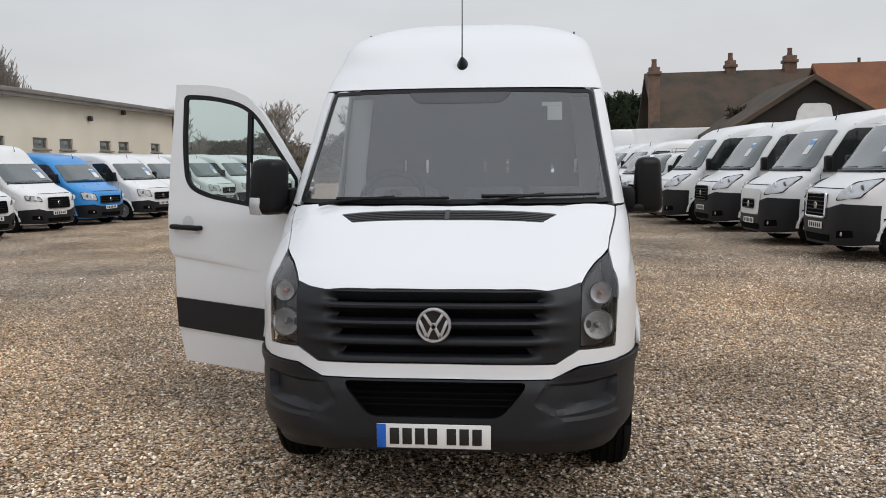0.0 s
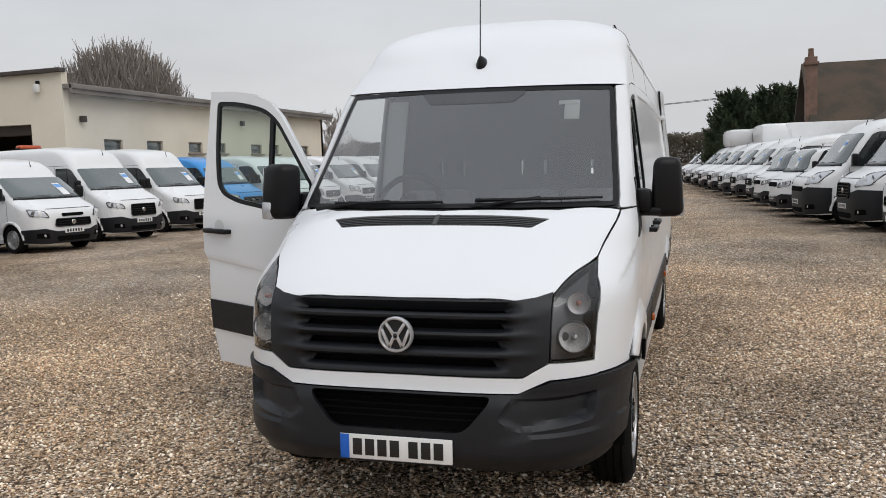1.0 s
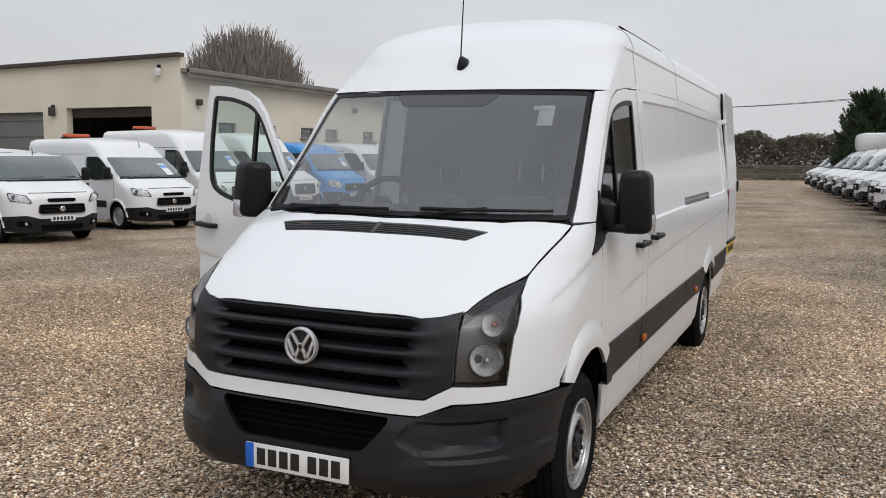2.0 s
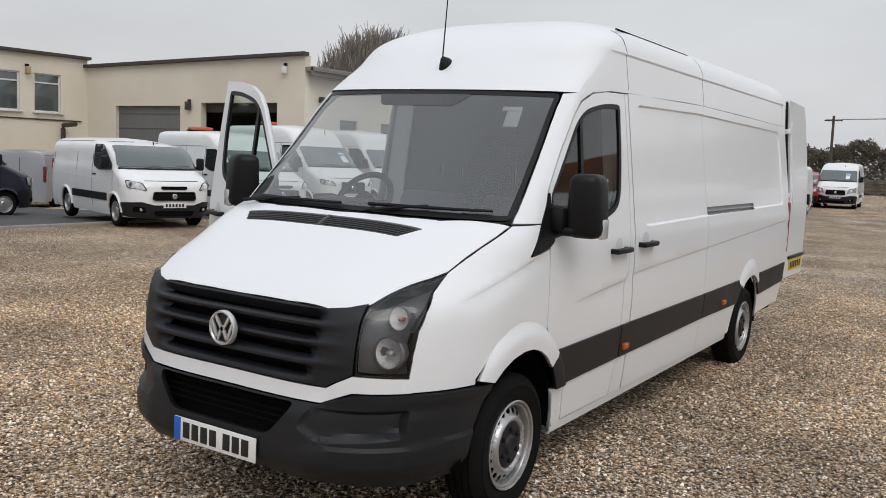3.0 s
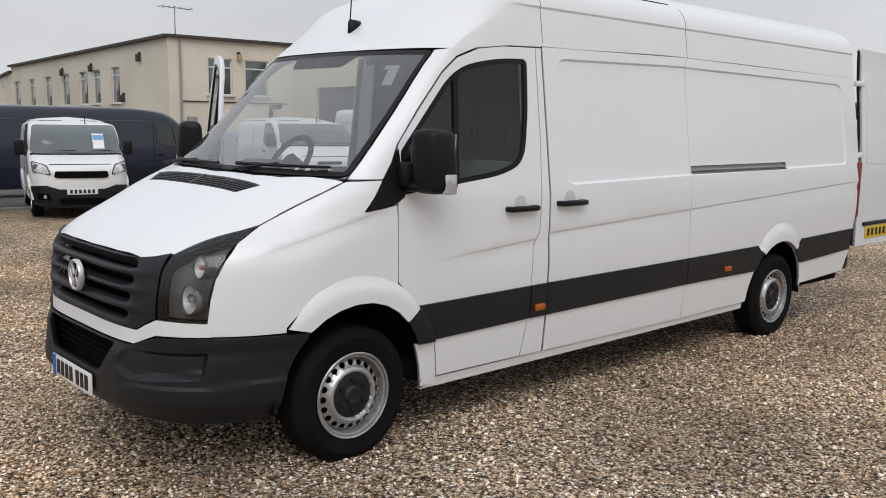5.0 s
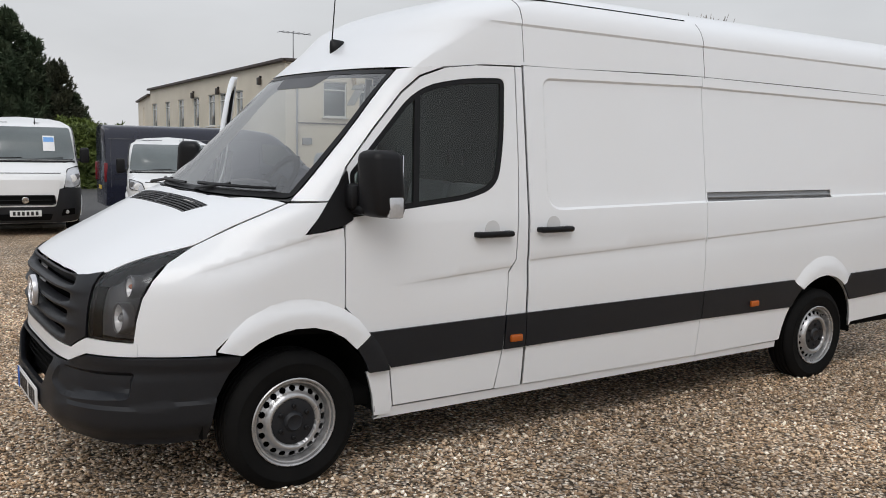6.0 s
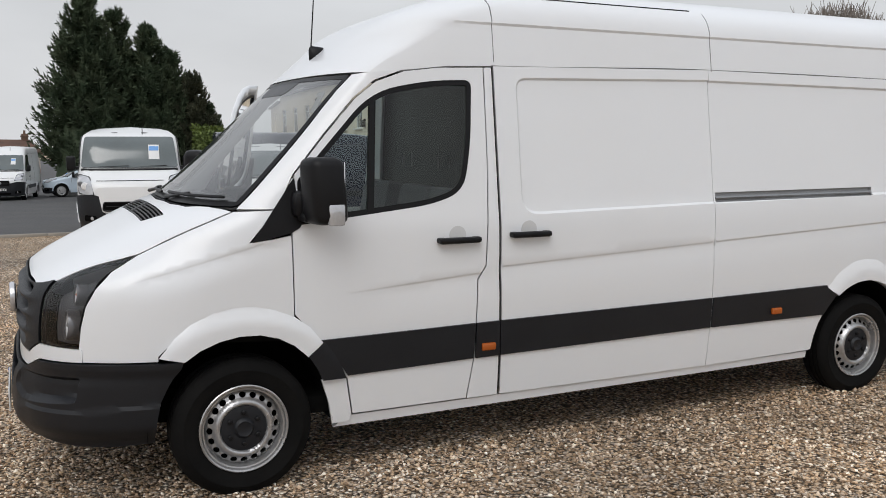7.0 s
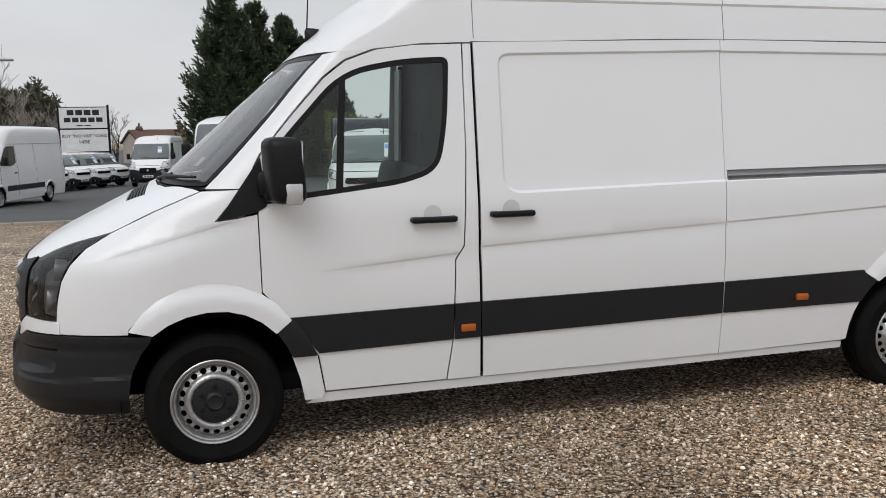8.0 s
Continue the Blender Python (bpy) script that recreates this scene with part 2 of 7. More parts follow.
PALEWALL = material("pale_pink_render", (0.55, 0.48, 0.43), 0.85, second=(0.45, 0.39, 0.35), scale=0.8, amount=0.8, fine=25, fine_amount=0.06)
LEAF = material("yellow_green_leaves", (0.12, 0.16, 0.03), 0.7, second=(0.05, 0.075, 0.02), scale=1.2, amount=0.9, fine=6, fine_amount=0.3)
HEDGE = material("brown_winter_hedge", (0.135, 0.115, 0.088), 0.9, second=(0.105, 0.092, 0.066), scale=0.3, amount=0.9, fine=4, fine_amount=0.15)
HEDGE_G = material("brown_green_ivy", (0.055, 0.050, 0.028), 0.9, second=(0.035, 0.035, 0.02), scale=0.8, amount=0.9, fine=4, fine_amount=0.3)
GALV = material("galvanised_steel", (0.3, 0.31, 0.32), 0.5, metal=0.7, scale=4)

# ---- building tools ----
from mathutils.geometry import delaunay_2d_cdt


def link(bm, name, mat, smooth=True):
    me = bpy.data.meshes.new(name)
    bm.to_mesh(me)
    bm.free()
    for p in me.polygons:
        p.use_smooth = smooth
    me.materials.append(mat)
    return new(name, me)


def part(name, bm, mat, parent, label="", smooth=True):
    ob = link(bm, name, mat, smooth)
    ob.parent = parent
    if label:
        ob["label"] = label
    return ob


def empty(name, label, category, m=None, group="", kind=""):
    ob = new(name)
    ob.empty_display_size = 0.2
    if m is not None:
        ob.matrix_world = m
    return tagged(ob, label, category, group, kind)


def weld_sharp(bm, degrees=35):
    bm.normal_update()
    for e in bm.edges:
        if len(e.link_faces) == 2:
            e.smooth = e.calc_face_angle(0) < radians(degrees)
        else:
            e.smooth = False
    return bm


def box(sx, sy, sz, at=(0, 0, 0), bevel=0.0, bm=None, turn=None, seg=2):
    """A box with rounded edges, centred on at."""
    own = bmesh.new()
    bmesh.ops.create_cube(own, size=1)
    bmesh.ops.scale(own, vec=(sx, sy, sz), verts=own.verts)
    if bevel:
        bmesh.ops.bevel(own, geom=own.edges[:], offset=bevel, segments=seg, affect="EDGES", profile=0.5)
    m = Matrix.Translation(at) @ (turn.to_4x4() if turn else Matrix())
    bmesh.ops.transform(own, matrix=m, verts=own.verts)
    weld_sharp(own)
    return merge(bm, own)


def merge(bm, own):
    if bm is None:
        return own
    tmp = bpy.data.meshes.new("tmp")
    own.to_mesh(tmp)
    own.free()
    bm.from_mesh(tmp)
    bpy.data.meshes.remove(tmp)
    return bm


def lathe(profile, n=32, axis="X", at=(0, 0, 0), bm=None, closed=False):
    """Turn a profile of (along, radius) round the axis."""
    own = bmesh.new()
    rings = []
    for a, r in profile:
        ring = []
        for i in range(n):
            t = 2 * math.pi * i / n
            c, s = r * math.cos(t), r * math.sin(t)
            p = {"X": (a, c, s), "Y": (s, a, c), "Z": (c, s, a)}[axis]
            ring.append(own.verts.new(Vector(p) + Vector(at)))
        rings.append(ring)
    for j in range(len(rings) - 1):
        for i in range(n):
            k = (i + 1) % n
            own.faces.new((rings[j][i], rings[j][k], rings[j + 1][k], rings[j + 1][i]))
    if closed:
        for ring in (rings[0], rings[-1]):
            if profile[0 if ring is rings[0] else -1][1] > 1e-4:
                own.faces.new(ring)
    bmesh.ops.recalc_face_normals(own, faces=own.faces)
    weld_sharp(own)
    return merge(bm, own)


def tube(points, r0, r1=None, n=8, bm=None, cap=True, flat=1.0):
    """A round or flattened bar along points."""
    own = bmesh.new()
    r1 = r0 if r1 is None else r1
    pts = [Vector(p) for p in points]
    rings = []
    for i, p in enumerate(pts):
        d = (pts[min(i + 1, len(pts) - 1)] - pts[max(i - 1, 0)]).normalized()
        a = d.cross(Vector((0, 0, 1)) if abs(d.z) < 0.95 else Vector((1, 0, 0))).normalized()
        b = a.cross(d)
        r = r0 + (r1 - r0) * i / max(1, len(pts) - 1)
        rings.append([own.verts.new(p + a * r * math.cos(2 * math.pi * k / n) + b * r * flat * math.sin(2 * math.pi * k / n)) for k in range(n)])
    for j in range(len(rings) - 1):
        for k in range(n):
            own.faces.new((rings[j][k], rings[j][(k + 1) % n], rings[j + 1][(k + 1) % n], rings[j + 1][k]))
    if cap:
        own.faces.new(rings[0][::-1])
        own.faces.new(rings[-1])
    bmesh.ops.recalc_face_normals(own, faces=own.faces)
    weld_sharp(own, 50)
    return merge(bm, own)


def soften(pts, r, seg=4):
    """Round the corners of an outline by r (a number, or one for each corner)."""
    out = []
    n = len(pts)
    for i in range(n):
        rr = r[i] if isinstance(r, (list, tuple)) else r
        p, a, b = Vector(pts[i]), Vector(pts[i - 1]), Vector(pts[(i + 1) % n])
        if rr <= 0:
            out.append(tuple(p))
            continue
        da, db = a - p, b - p
        k = min(rr, da.length * 0.49, db.length * 0.49)
        s, e = p + da.normalized() * k, p + db.normalized() * k
        for j in range(seg + 1):
            t = j / seg
            out.append(tuple((1 - t) ** 2 * s + 2 * t * (1 - t) * p + t * t * e))
    return out


def arc(cy, cz, r, a0, a1, n=14, rz=None):
    rz = rz or r
    return [(cy + r * math.cos(radians(a0 + (a1 - a0) * i / n)), cz + rz * math.sin(radians(a0 + (a1 - a0) * i / n))) for i in range(n + 1)]


def inside(px, py, poly):
    x, y = np.asarray(px), np.asarray(py)
    hit = np.zeros(x.shape, bool)
    q = np.asarray(poly)
    for i in range(len(q)):
        (x1, y1), (x2, y2) = q[i - 1], q[i]
        if y1 == y2:
            continue
        hit ^= ((y1 > y) != (y2 > y)) & (x < (x2 - x1) * (y - y1) / (y2 - y1) + x1)
    return hit


def near(px, py, poly):
    x, y = np.asarray(px), np.asarray(py)
    best = np.full(x.shape, 1e9)
    q = np.asarray(poly)
    for i in range(len(q)):
        (x1, y1), (x2, y2) = q[i - 1], q[i]
        dx, dy = x2 - x1, y2 - y1
        t = np.clip(((x - x1) * dx + (y - y1) * dy) / max(dx * dx + dy * dy, 1e-12), 0, 1)
        best = np.minimum(best, np.hypot(x - x1 - t * dx, y - y1 - t * dy))
    return best


def away(px, py, line):
    """Distance to an open line."""
    return near(px, py, list(line) + list(reversed(line))[1:-1])


def dense(poly, step, closed=True):
    out = []
    n = len(poly)
    for i in range(n if closed else n - 1):
        a, b = Vector(poly[i]), Vector(poly[(i + 1) % n])
        k = max(1, int(math.ceil((b - a).length / step)))
        out += [tuple(a.lerp(b, j / k)) for j in range(k)]
    if not closed:
        out.append(tuple(poly[-1]))
    return out


def sheet(outline, place, step=0.05, holes=(), lines=(), thick=0.012, flip=False, bm=None, sharp=40):
    """A curved panel: an outline (and holes) in two coordinates, laid on a surface by place(u, v), with thickness inwards."""
    loops = [dense(outline, step)] + [dense(h, step) for h in holes]
    verts, edges = [], []
    for lp in loops:
        s = len(verts)
        verts += lp
        edges += [(s + i, s + (i + 1) % len(lp)) for i in range(len(lp))]
    for ln in lines:
        s = len(verts)
        ln = dense(ln, step, False)
        verts += ln
        edges += [(s + i, s + i + 1) for i in range(len(ln) - 1)]
    o = np.asarray(loops[0])
    gu, gv = np.meshgrid(np.arange(o[:, 0].min() + step / 2, o[:, 0].max(), step), np.arange(o[:, 1].min() + step / 2, o[:, 1].max(), step))
    gu, gv = gu.ravel(), gv.ravel()
    ok = inside(gu, gv, loops[0]) & (near(gu, gv, loops[0]) > step * 0.4)
    for h in loops[1:]:
        ok &= ~inside(gu, gv, h) & (near(gu, gv, h) > step * 0.4)
    for ln in lines:
        ok &= away(gu, gv, ln) > step * 0.4
    verts += [(float(a), float(b)) for a, b in zip(gu[ok], gv[ok])]
    vs, _, fs = delaunay_2d_cdt([Vector(v) for v in verts], edges, [], 0, 1e-6)[:3]
    cu = np.array([sum(vs[i][0] for i in f) / 3 for f in fs])
    cv = np.array([sum(vs[i][1] for i in f) / 3 for f in fs])
    keep = inside(cu, cv, loops[0])
    for h in loops[1:]:
        keep &= ~inside(cu, cv, h)
    own = bmesh.new()
    bv = [own.verts.new(place(v[0], v[1])) for v in vs]
    for f, k in zip(fs, keep):
        if k:
            try:
                own.faces.new([bv[i] for i in (f[::-1] if flip else f)])
            except ValueError:
                pass
    for v in [v for v in own.verts if not v.link_faces]:
        own.verts.remove(v)
    own.normal_update()
    weld_sharp(own, sharp)
    if thick:
        rim = [e for e in own.edges if len(e.link_faces) == 1]
        back = {v: own.verts.new(v.co - v.normal * thick) for v in own.verts[:]}
        tops = own.faces[:]
        for f in tops:
            own.faces.new([back[v] for v in reversed(f.verts)])
        for e in rim:
            lp = e.link_loops[0] if e.link_loops else None
            a, b = (lp.vert, lp.link_loop_next.vert) if lp else e.verts
            try:
                q = own.faces.new((b, a, back[a], back[b]))
            except ValueError:
                continue
            e.smooth = False
    return merge(bm, own)


def smooth_line(pts):
    """A smooth curve through (t, value) points that never overshoots."""
    x, y = [p[0] for p in pts], [p[1] for p in pts]
    n = len(x)
    h = [x[i + 1] - x[i] for i in range(n - 1)]
    d = [(y[i + 1] - y[i]) / h[i] for i in range(n - 1)]
    m = [d[0]]
    for i in range(1, n - 1):
        if d[i - 1] * d[i] <= 0:
            m.append(0.0)
        else:
            a, b = 2 * h[i] + h[i - 1], h[i] + 2 * h[i - 1]
            m.append((a + b) / (a / d[i - 1] + b / d[i]))
    m.append(d[-1])

    def f(t):
        if t <= x[0]:
            return y[0]
        if t >= x[-1]:
            return y[-1]
        i = max(k for k in range(n - 1) if x[k] <= t)
        s = (t - x[i]) / h[i]
        return ((1 + 2 * s) * (1 - s) ** 2 * y[i] + s * (1 - s) ** 2 * h[i] * m[i] + s * s * (3 - 2 * s) * y[i + 1] + s * s * (s - 1) * h[i] * m[i + 1])
    return f


class Shell:
    """The outer skin of a van: half width, nose line and corner reach by height. The nose points to -y."""

    def __init__(self, width, nose, reach, power=((0, 4.0), (3, 4.0)), m=2.0):
        self.w, self.f, self.reach, self.n = smooth_line(width), smooth_line(nose), smooth_line(reach), smooth_line(power)
        self.m, self.z0, self.z1 = m, width[0][0], width[-1][0]

    def side(self, y, z):
        w, k = self.w(z), self.reach(z)
        u = (self.f(z) + k - y) / k
        return w if u <= 0 else w * (1 - min(u, 0.9999) ** self.m) ** (1 / self.n(z))

    def front(self, x, z):
        q, k = min(0.9999, abs(x) / max(self.w(z), 1e-6)), self.reach(z)
        return self.f(z) + k - k * (1 - q ** self.n(z)) ** (1 / self.m)

    def top(self, x, y, lo=0.8):
        a, b = lo, self.z1
        for _ in range(34):
            c = (a + b) / 2
            w, k = max(self.w(c), 1e-4), self.reach(c)
            if (abs(x) / w) ** self.n(c) + max(0.0, (self.f(c) + k - y) / k) ** self.m < 1:
                a = c
            else:
                b = c
        return a

    def on_side(self, s=1, out=0.0):
        return lambda y, z: Vector((s * (self.side(y, z) + out), y, z))

    def on_front(self, out=0.0):
        def place(x, z):
            y = self.front(x, z)
            if not out:
                return Vector((x, y, z))
            e = 0.01
            dx = Vector((2 * e, self.front(x + e, z) - self.front(x - e, z), 0))
            dz = Vector((0, self.front(x, z + e) - self.front(x, z - e), 2 * e))
            return Vector((x, y, z)) + dx.cross(dz).normalized() * out
        return place

    def on_top(self, out=0.0):
        return lambda x, y: Vector((x, y, self.top(x, y) + out))

# ---- ground: gravel yard and asphalt, one sheet falling gently away to the road ----
def fall(x, y):
    """Height of the ground: level in the yard, sinking towards the road."""
    d = min(90.0, max(0.0, -14.6 - x))
    return -0.42 * (1 - math.exp(-d * d / (36 + 6 * d))) - 0.008 * d


STONES = ((0.0, (0.07, 0.050, 0.034)), (0.16, (0.22, 0.155, 0.10)), (0.34, (0.37, 0.275, 0.185)), (0.52, (0.33, 0.30, 0.27)), (0.66, (0.47, 0.36, 0.25)), (0.82, (0.56, 0.49, 0.41)), (1.0, (0.84, 0.81, 0.76)))


def stone_ramp(nt):
    ramp = nt.nodes.new("ShaderNodeValToRGB")
    el = ramp.color_ramp.elements
    el[0].position, el[0].color = 0.0, (*STONES[0][1], 1)
    el[1].position, el[1].color = 1.0, (*STONES[-1][1], 1)
    for p, c in STONES[1:-1]:
        e = el.new(p)
        e.color = (*c, 1)
    return ramp


def yard_tint(nt, co):
    """Slow change of the yard from tan earth to pale grey, with darker damp patches."""
    big = nt.nodes.new("ShaderNodeTexNoise")
    big.inputs["Scale"].default_value, big.inputs["Detail"].default_value = 0.55, 7.0
    r = nt.nodes.new("ShaderNodeMapRange")
    r.inputs["From Min"].default_value, r.inputs["From Max"].default_value = 0.32, 0.68
    r.inputs["To Min"].default_value, r.inputs["To Max"].default_value = 1.0, 2.0
    hue = nt.nodes.new("ShaderNodeTexNoise")
    hue.inputs["Scale"].default_value = 0.16
    hr = nt.nodes.new("ShaderNodeMapRange")
    hr.inputs["From Min"].default_value, hr.inputs["From Max"].default_value = 0.38, 0.62
    mix = nt.nodes.new("ShaderNodeMix")
    mix.data_type = "RGBA"
    mix.inputs["A"].default_value, mix.inputs["B"].default_value = (1.03, 0.98, 0.93, 1), (1.08, 0.945, 0.79, 1)
    sc = nt.nodes.new("ShaderNodeVectorMath")
    sc.operation = "SCALE"
    for a, c in ((co, big.inputs["Vector"]), (co, hue.inputs["Vector"]), (big.outputs["Fac"], r.inputs["Value"]), (hue.outputs["Fac"], hr.inputs["Value"]),
                 (hr.outputs["Result"], mix.inputs["Factor"]), (mix.outputs["Result"], sc.inputs[0]), (r.outputs["Result"], sc.inputs["Scale"])):
        nt.links.new(a, c)
    return sc.outputs["Vector"]


def ground_material():
    m = bpy.data.materials.new("loose_gravel")
    m.use_nodes = True
    nt = m.node_tree
    b = nt.nodes["Principled BSDF"]
    co = nt.nodes.new("ShaderNodeTexCoord")
    warp = nt.nodes.new("ShaderNodeTexNoise")
    warp.inputs["Scale"].default_value = 30.0
    wadd = nt.nodes.new("ShaderNodeMix")
    wadd.data_type = "RGBA"
    wadd.blend_type = "LINEAR_LIGHT"
    wadd.inputs["Factor"].default_value = 0.012
    v1 = nt.nodes.new("ShaderNodeTexVoronoi")
    v1.inputs["Scale"].default_value = 50.0
    v2 = nt.nodes.new("ShaderNodeTexVoronoi")
    v2.inputs["Scale"].default_value = 125.0
    sep = nt.nodes.new("ShaderNodeSeparateColor")
    ramp = stone_ramp(nt)
    # shade between the stones, put into the gravel colour
    gap_shade = nt.nodes.new("ShaderNodeMapRange")
    gap_shade.inputs["From Min"].default_value, gap_shade.inputs["From Max"].default_value = 0.35, 0.75
    gap_shade.inputs["To Min"].default_value, gap_shade.inputs["To Max"].default_value = 1.0, 0.12
    sc = nt.nodes.new("ShaderNodeVectorMath")
    sc.operation = "SCALE"
    tint = nt.nodes.new("ShaderNodeVectorMath")
    tint.operation = "MULTIPLY"
    add = nt.nodes.new("ShaderNodeMath")
    add.operation = "MULTIPLY_ADD"
    add.inputs[1].default_value = 0.4
    bp = nt.nodes.new("ShaderNodeBump")
    bp.invert = True
    bp.inputs["Strength"].default_value, bp.inputs["Distance"].default_value = 1.0, 0.02
    for a, c in ((co.outputs["Object"], wadd.inputs["A"]), (co.outputs["Object"], warp.inputs["Vector"]), (warp.outputs["Color"], wadd.inputs["B"]),
                 (wadd.outputs["Result"], v1.inputs["Vector"]), (co.outputs["Object"], v2.inputs["Vector"]),
                 (v1.outputs["Color"], sep.inputs[0]), (sep.outputs[0], ramp.inputs["Fac"]),
                 (v1.outputs["Distance"], gap_shade.inputs["Value"]), (ramp.outputs["Color"], sc.inputs[0]), (gap_shade.outputs["Result"], sc.inputs["Scale"]),
                 (sc.outputs["Vector"], tint.inputs[0]), (yard_tint(nt, co.outputs["Object"]), tint.inputs[1]), (tint.outputs["Vector"], b.inputs["Base Color"]),
                 (v2.outputs["Distance"], add.inputs[0]), (v1.outputs["Distance"], add.inputs[2]), (add.outputs["Value"], bp.inputs["Height"]),
                 (bp.outputs["Normal"], b.inputs["Normal"])):
        nt.links.new(a, c)
    b.inputs["Roughness"].default_value = 0.75
    b.inputs["Specular IOR Level"].default_value = 0.2
    return m


def pebble_material():
    m = bpy.data.materials.new("flint_pebbles")
    m.use_nodes = True
    nt = m.node_tree
    b = nt.nodes["Principled BSDF"]
    co = nt.nodes.new("ShaderNodeTexCoord")
    ge = nt.nodes.new("ShaderNodeNewGeometry")
    ramp = stone_ramp(nt)
    fine = nt.nodes.new("ShaderNodeTexNoise")
    fine.inputs["Scale"].default_value = 130.0
    fr = nt.nodes.new("ShaderNodeMapRange")
    fr.inputs["To Min"].default_value, fr.inputs["To Max"].default_value = 0.7, 1.3
    sc = nt.nodes.new("ShaderNodeVectorMath")
    sc.operation = "SCALE"
    tint = nt.nodes.new("ShaderNodeVectorMath")
    tint.operation = "MULTIPLY"
    for a, c in ((ge.outputs["Random Per Island"], ramp.inputs["Fac"]), (co.outputs["Object"], fine.inputs["Vector"]), (fine.outputs["Fac"], fr.inputs["Value"]),
                 (ramp.outputs["Color"], sc.inputs[0]), (fr.outputs["Result"], sc.inputs["Scale"]), (sc.outputs["Vector"], tint.inputs[0]),
                 (yard_tint(nt, co.outputs["Object"]), tint.inputs[1]), (tint.outputs["Vector"], b.inputs["Base Color"])):
        nt.links.new(a, c)
    b.inputs["Roughness"].default_value = 0.5
    return m


GRAVEL = ground_material()
ASPHALT = material("worn_asphalt", (0.05, 0.05, 0.052), 0.75, second=(0.085, 0.082, 0.078), scale=0.5, amount=0.8, fine=140, fine_amount=0.3, bump=0.3, bump_scale=160)


def ground_sheet(name, xs, ys, mat, lift=0.0, label="", category="ground"):
    bm = bmesh.new()
    grid = [[bm.verts.new((x, y, fall(x, y) + lift + 0.012 * noise.noise((x * 0.5, y * 0.5, 0.3)) * (1 if abs(x) + abs(y) < 60 else 0))) for y in ys] for x in xs]
    for i in range(len(xs) - 1):
        for j in range(len(ys) - 1):
            bm.faces.new((grid[i][j], grid[i + 1][j], grid[i + 1][j + 1], grid[i][j + 1]))
    ob = link(bm, name, mat)
    return tagged(ob, label, category, kind="structure")


_far = [-900, -300, -140, -80, -60, -50, -42, -36, -32, -28, -24, -22, -20, -18, -16.5]
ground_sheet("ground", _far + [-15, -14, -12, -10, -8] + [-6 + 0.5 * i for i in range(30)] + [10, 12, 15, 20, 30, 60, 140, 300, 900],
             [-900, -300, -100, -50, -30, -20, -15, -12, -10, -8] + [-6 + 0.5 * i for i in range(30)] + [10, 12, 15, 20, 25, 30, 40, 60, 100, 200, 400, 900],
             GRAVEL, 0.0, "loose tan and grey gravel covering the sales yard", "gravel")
_ax = [-300, -140, -80, -60, -50, -42, -36, -32, -28, -24, -22, -20, -18, -16.5, -15.2, -14.4]
ground_sheet("road", _ax, [-300, -100, -50, -30, -20, -15, -10, -5, 0, 2, 4, 6, 8, 10, 12, 14.5], ASPHALT, 0.006, "dark worn asphalt roadway beside the gravel", "asphalt")
bm = bmesh.new()
for i in range(24):
    y = -12 + i * 1.0
    box(0.13, 0.985, 0.09, (-14.33 + 0.01 * math.sin(i * 3.1), y, 0.01), 0.012, bm)
tagged(link(bm, "kerb", material("concrete_edging", (0.32, 0.29, 0.25), 0.85, scale=2)), "pale concrete edging between gravel and asphalt", "kerb", kind="structure")


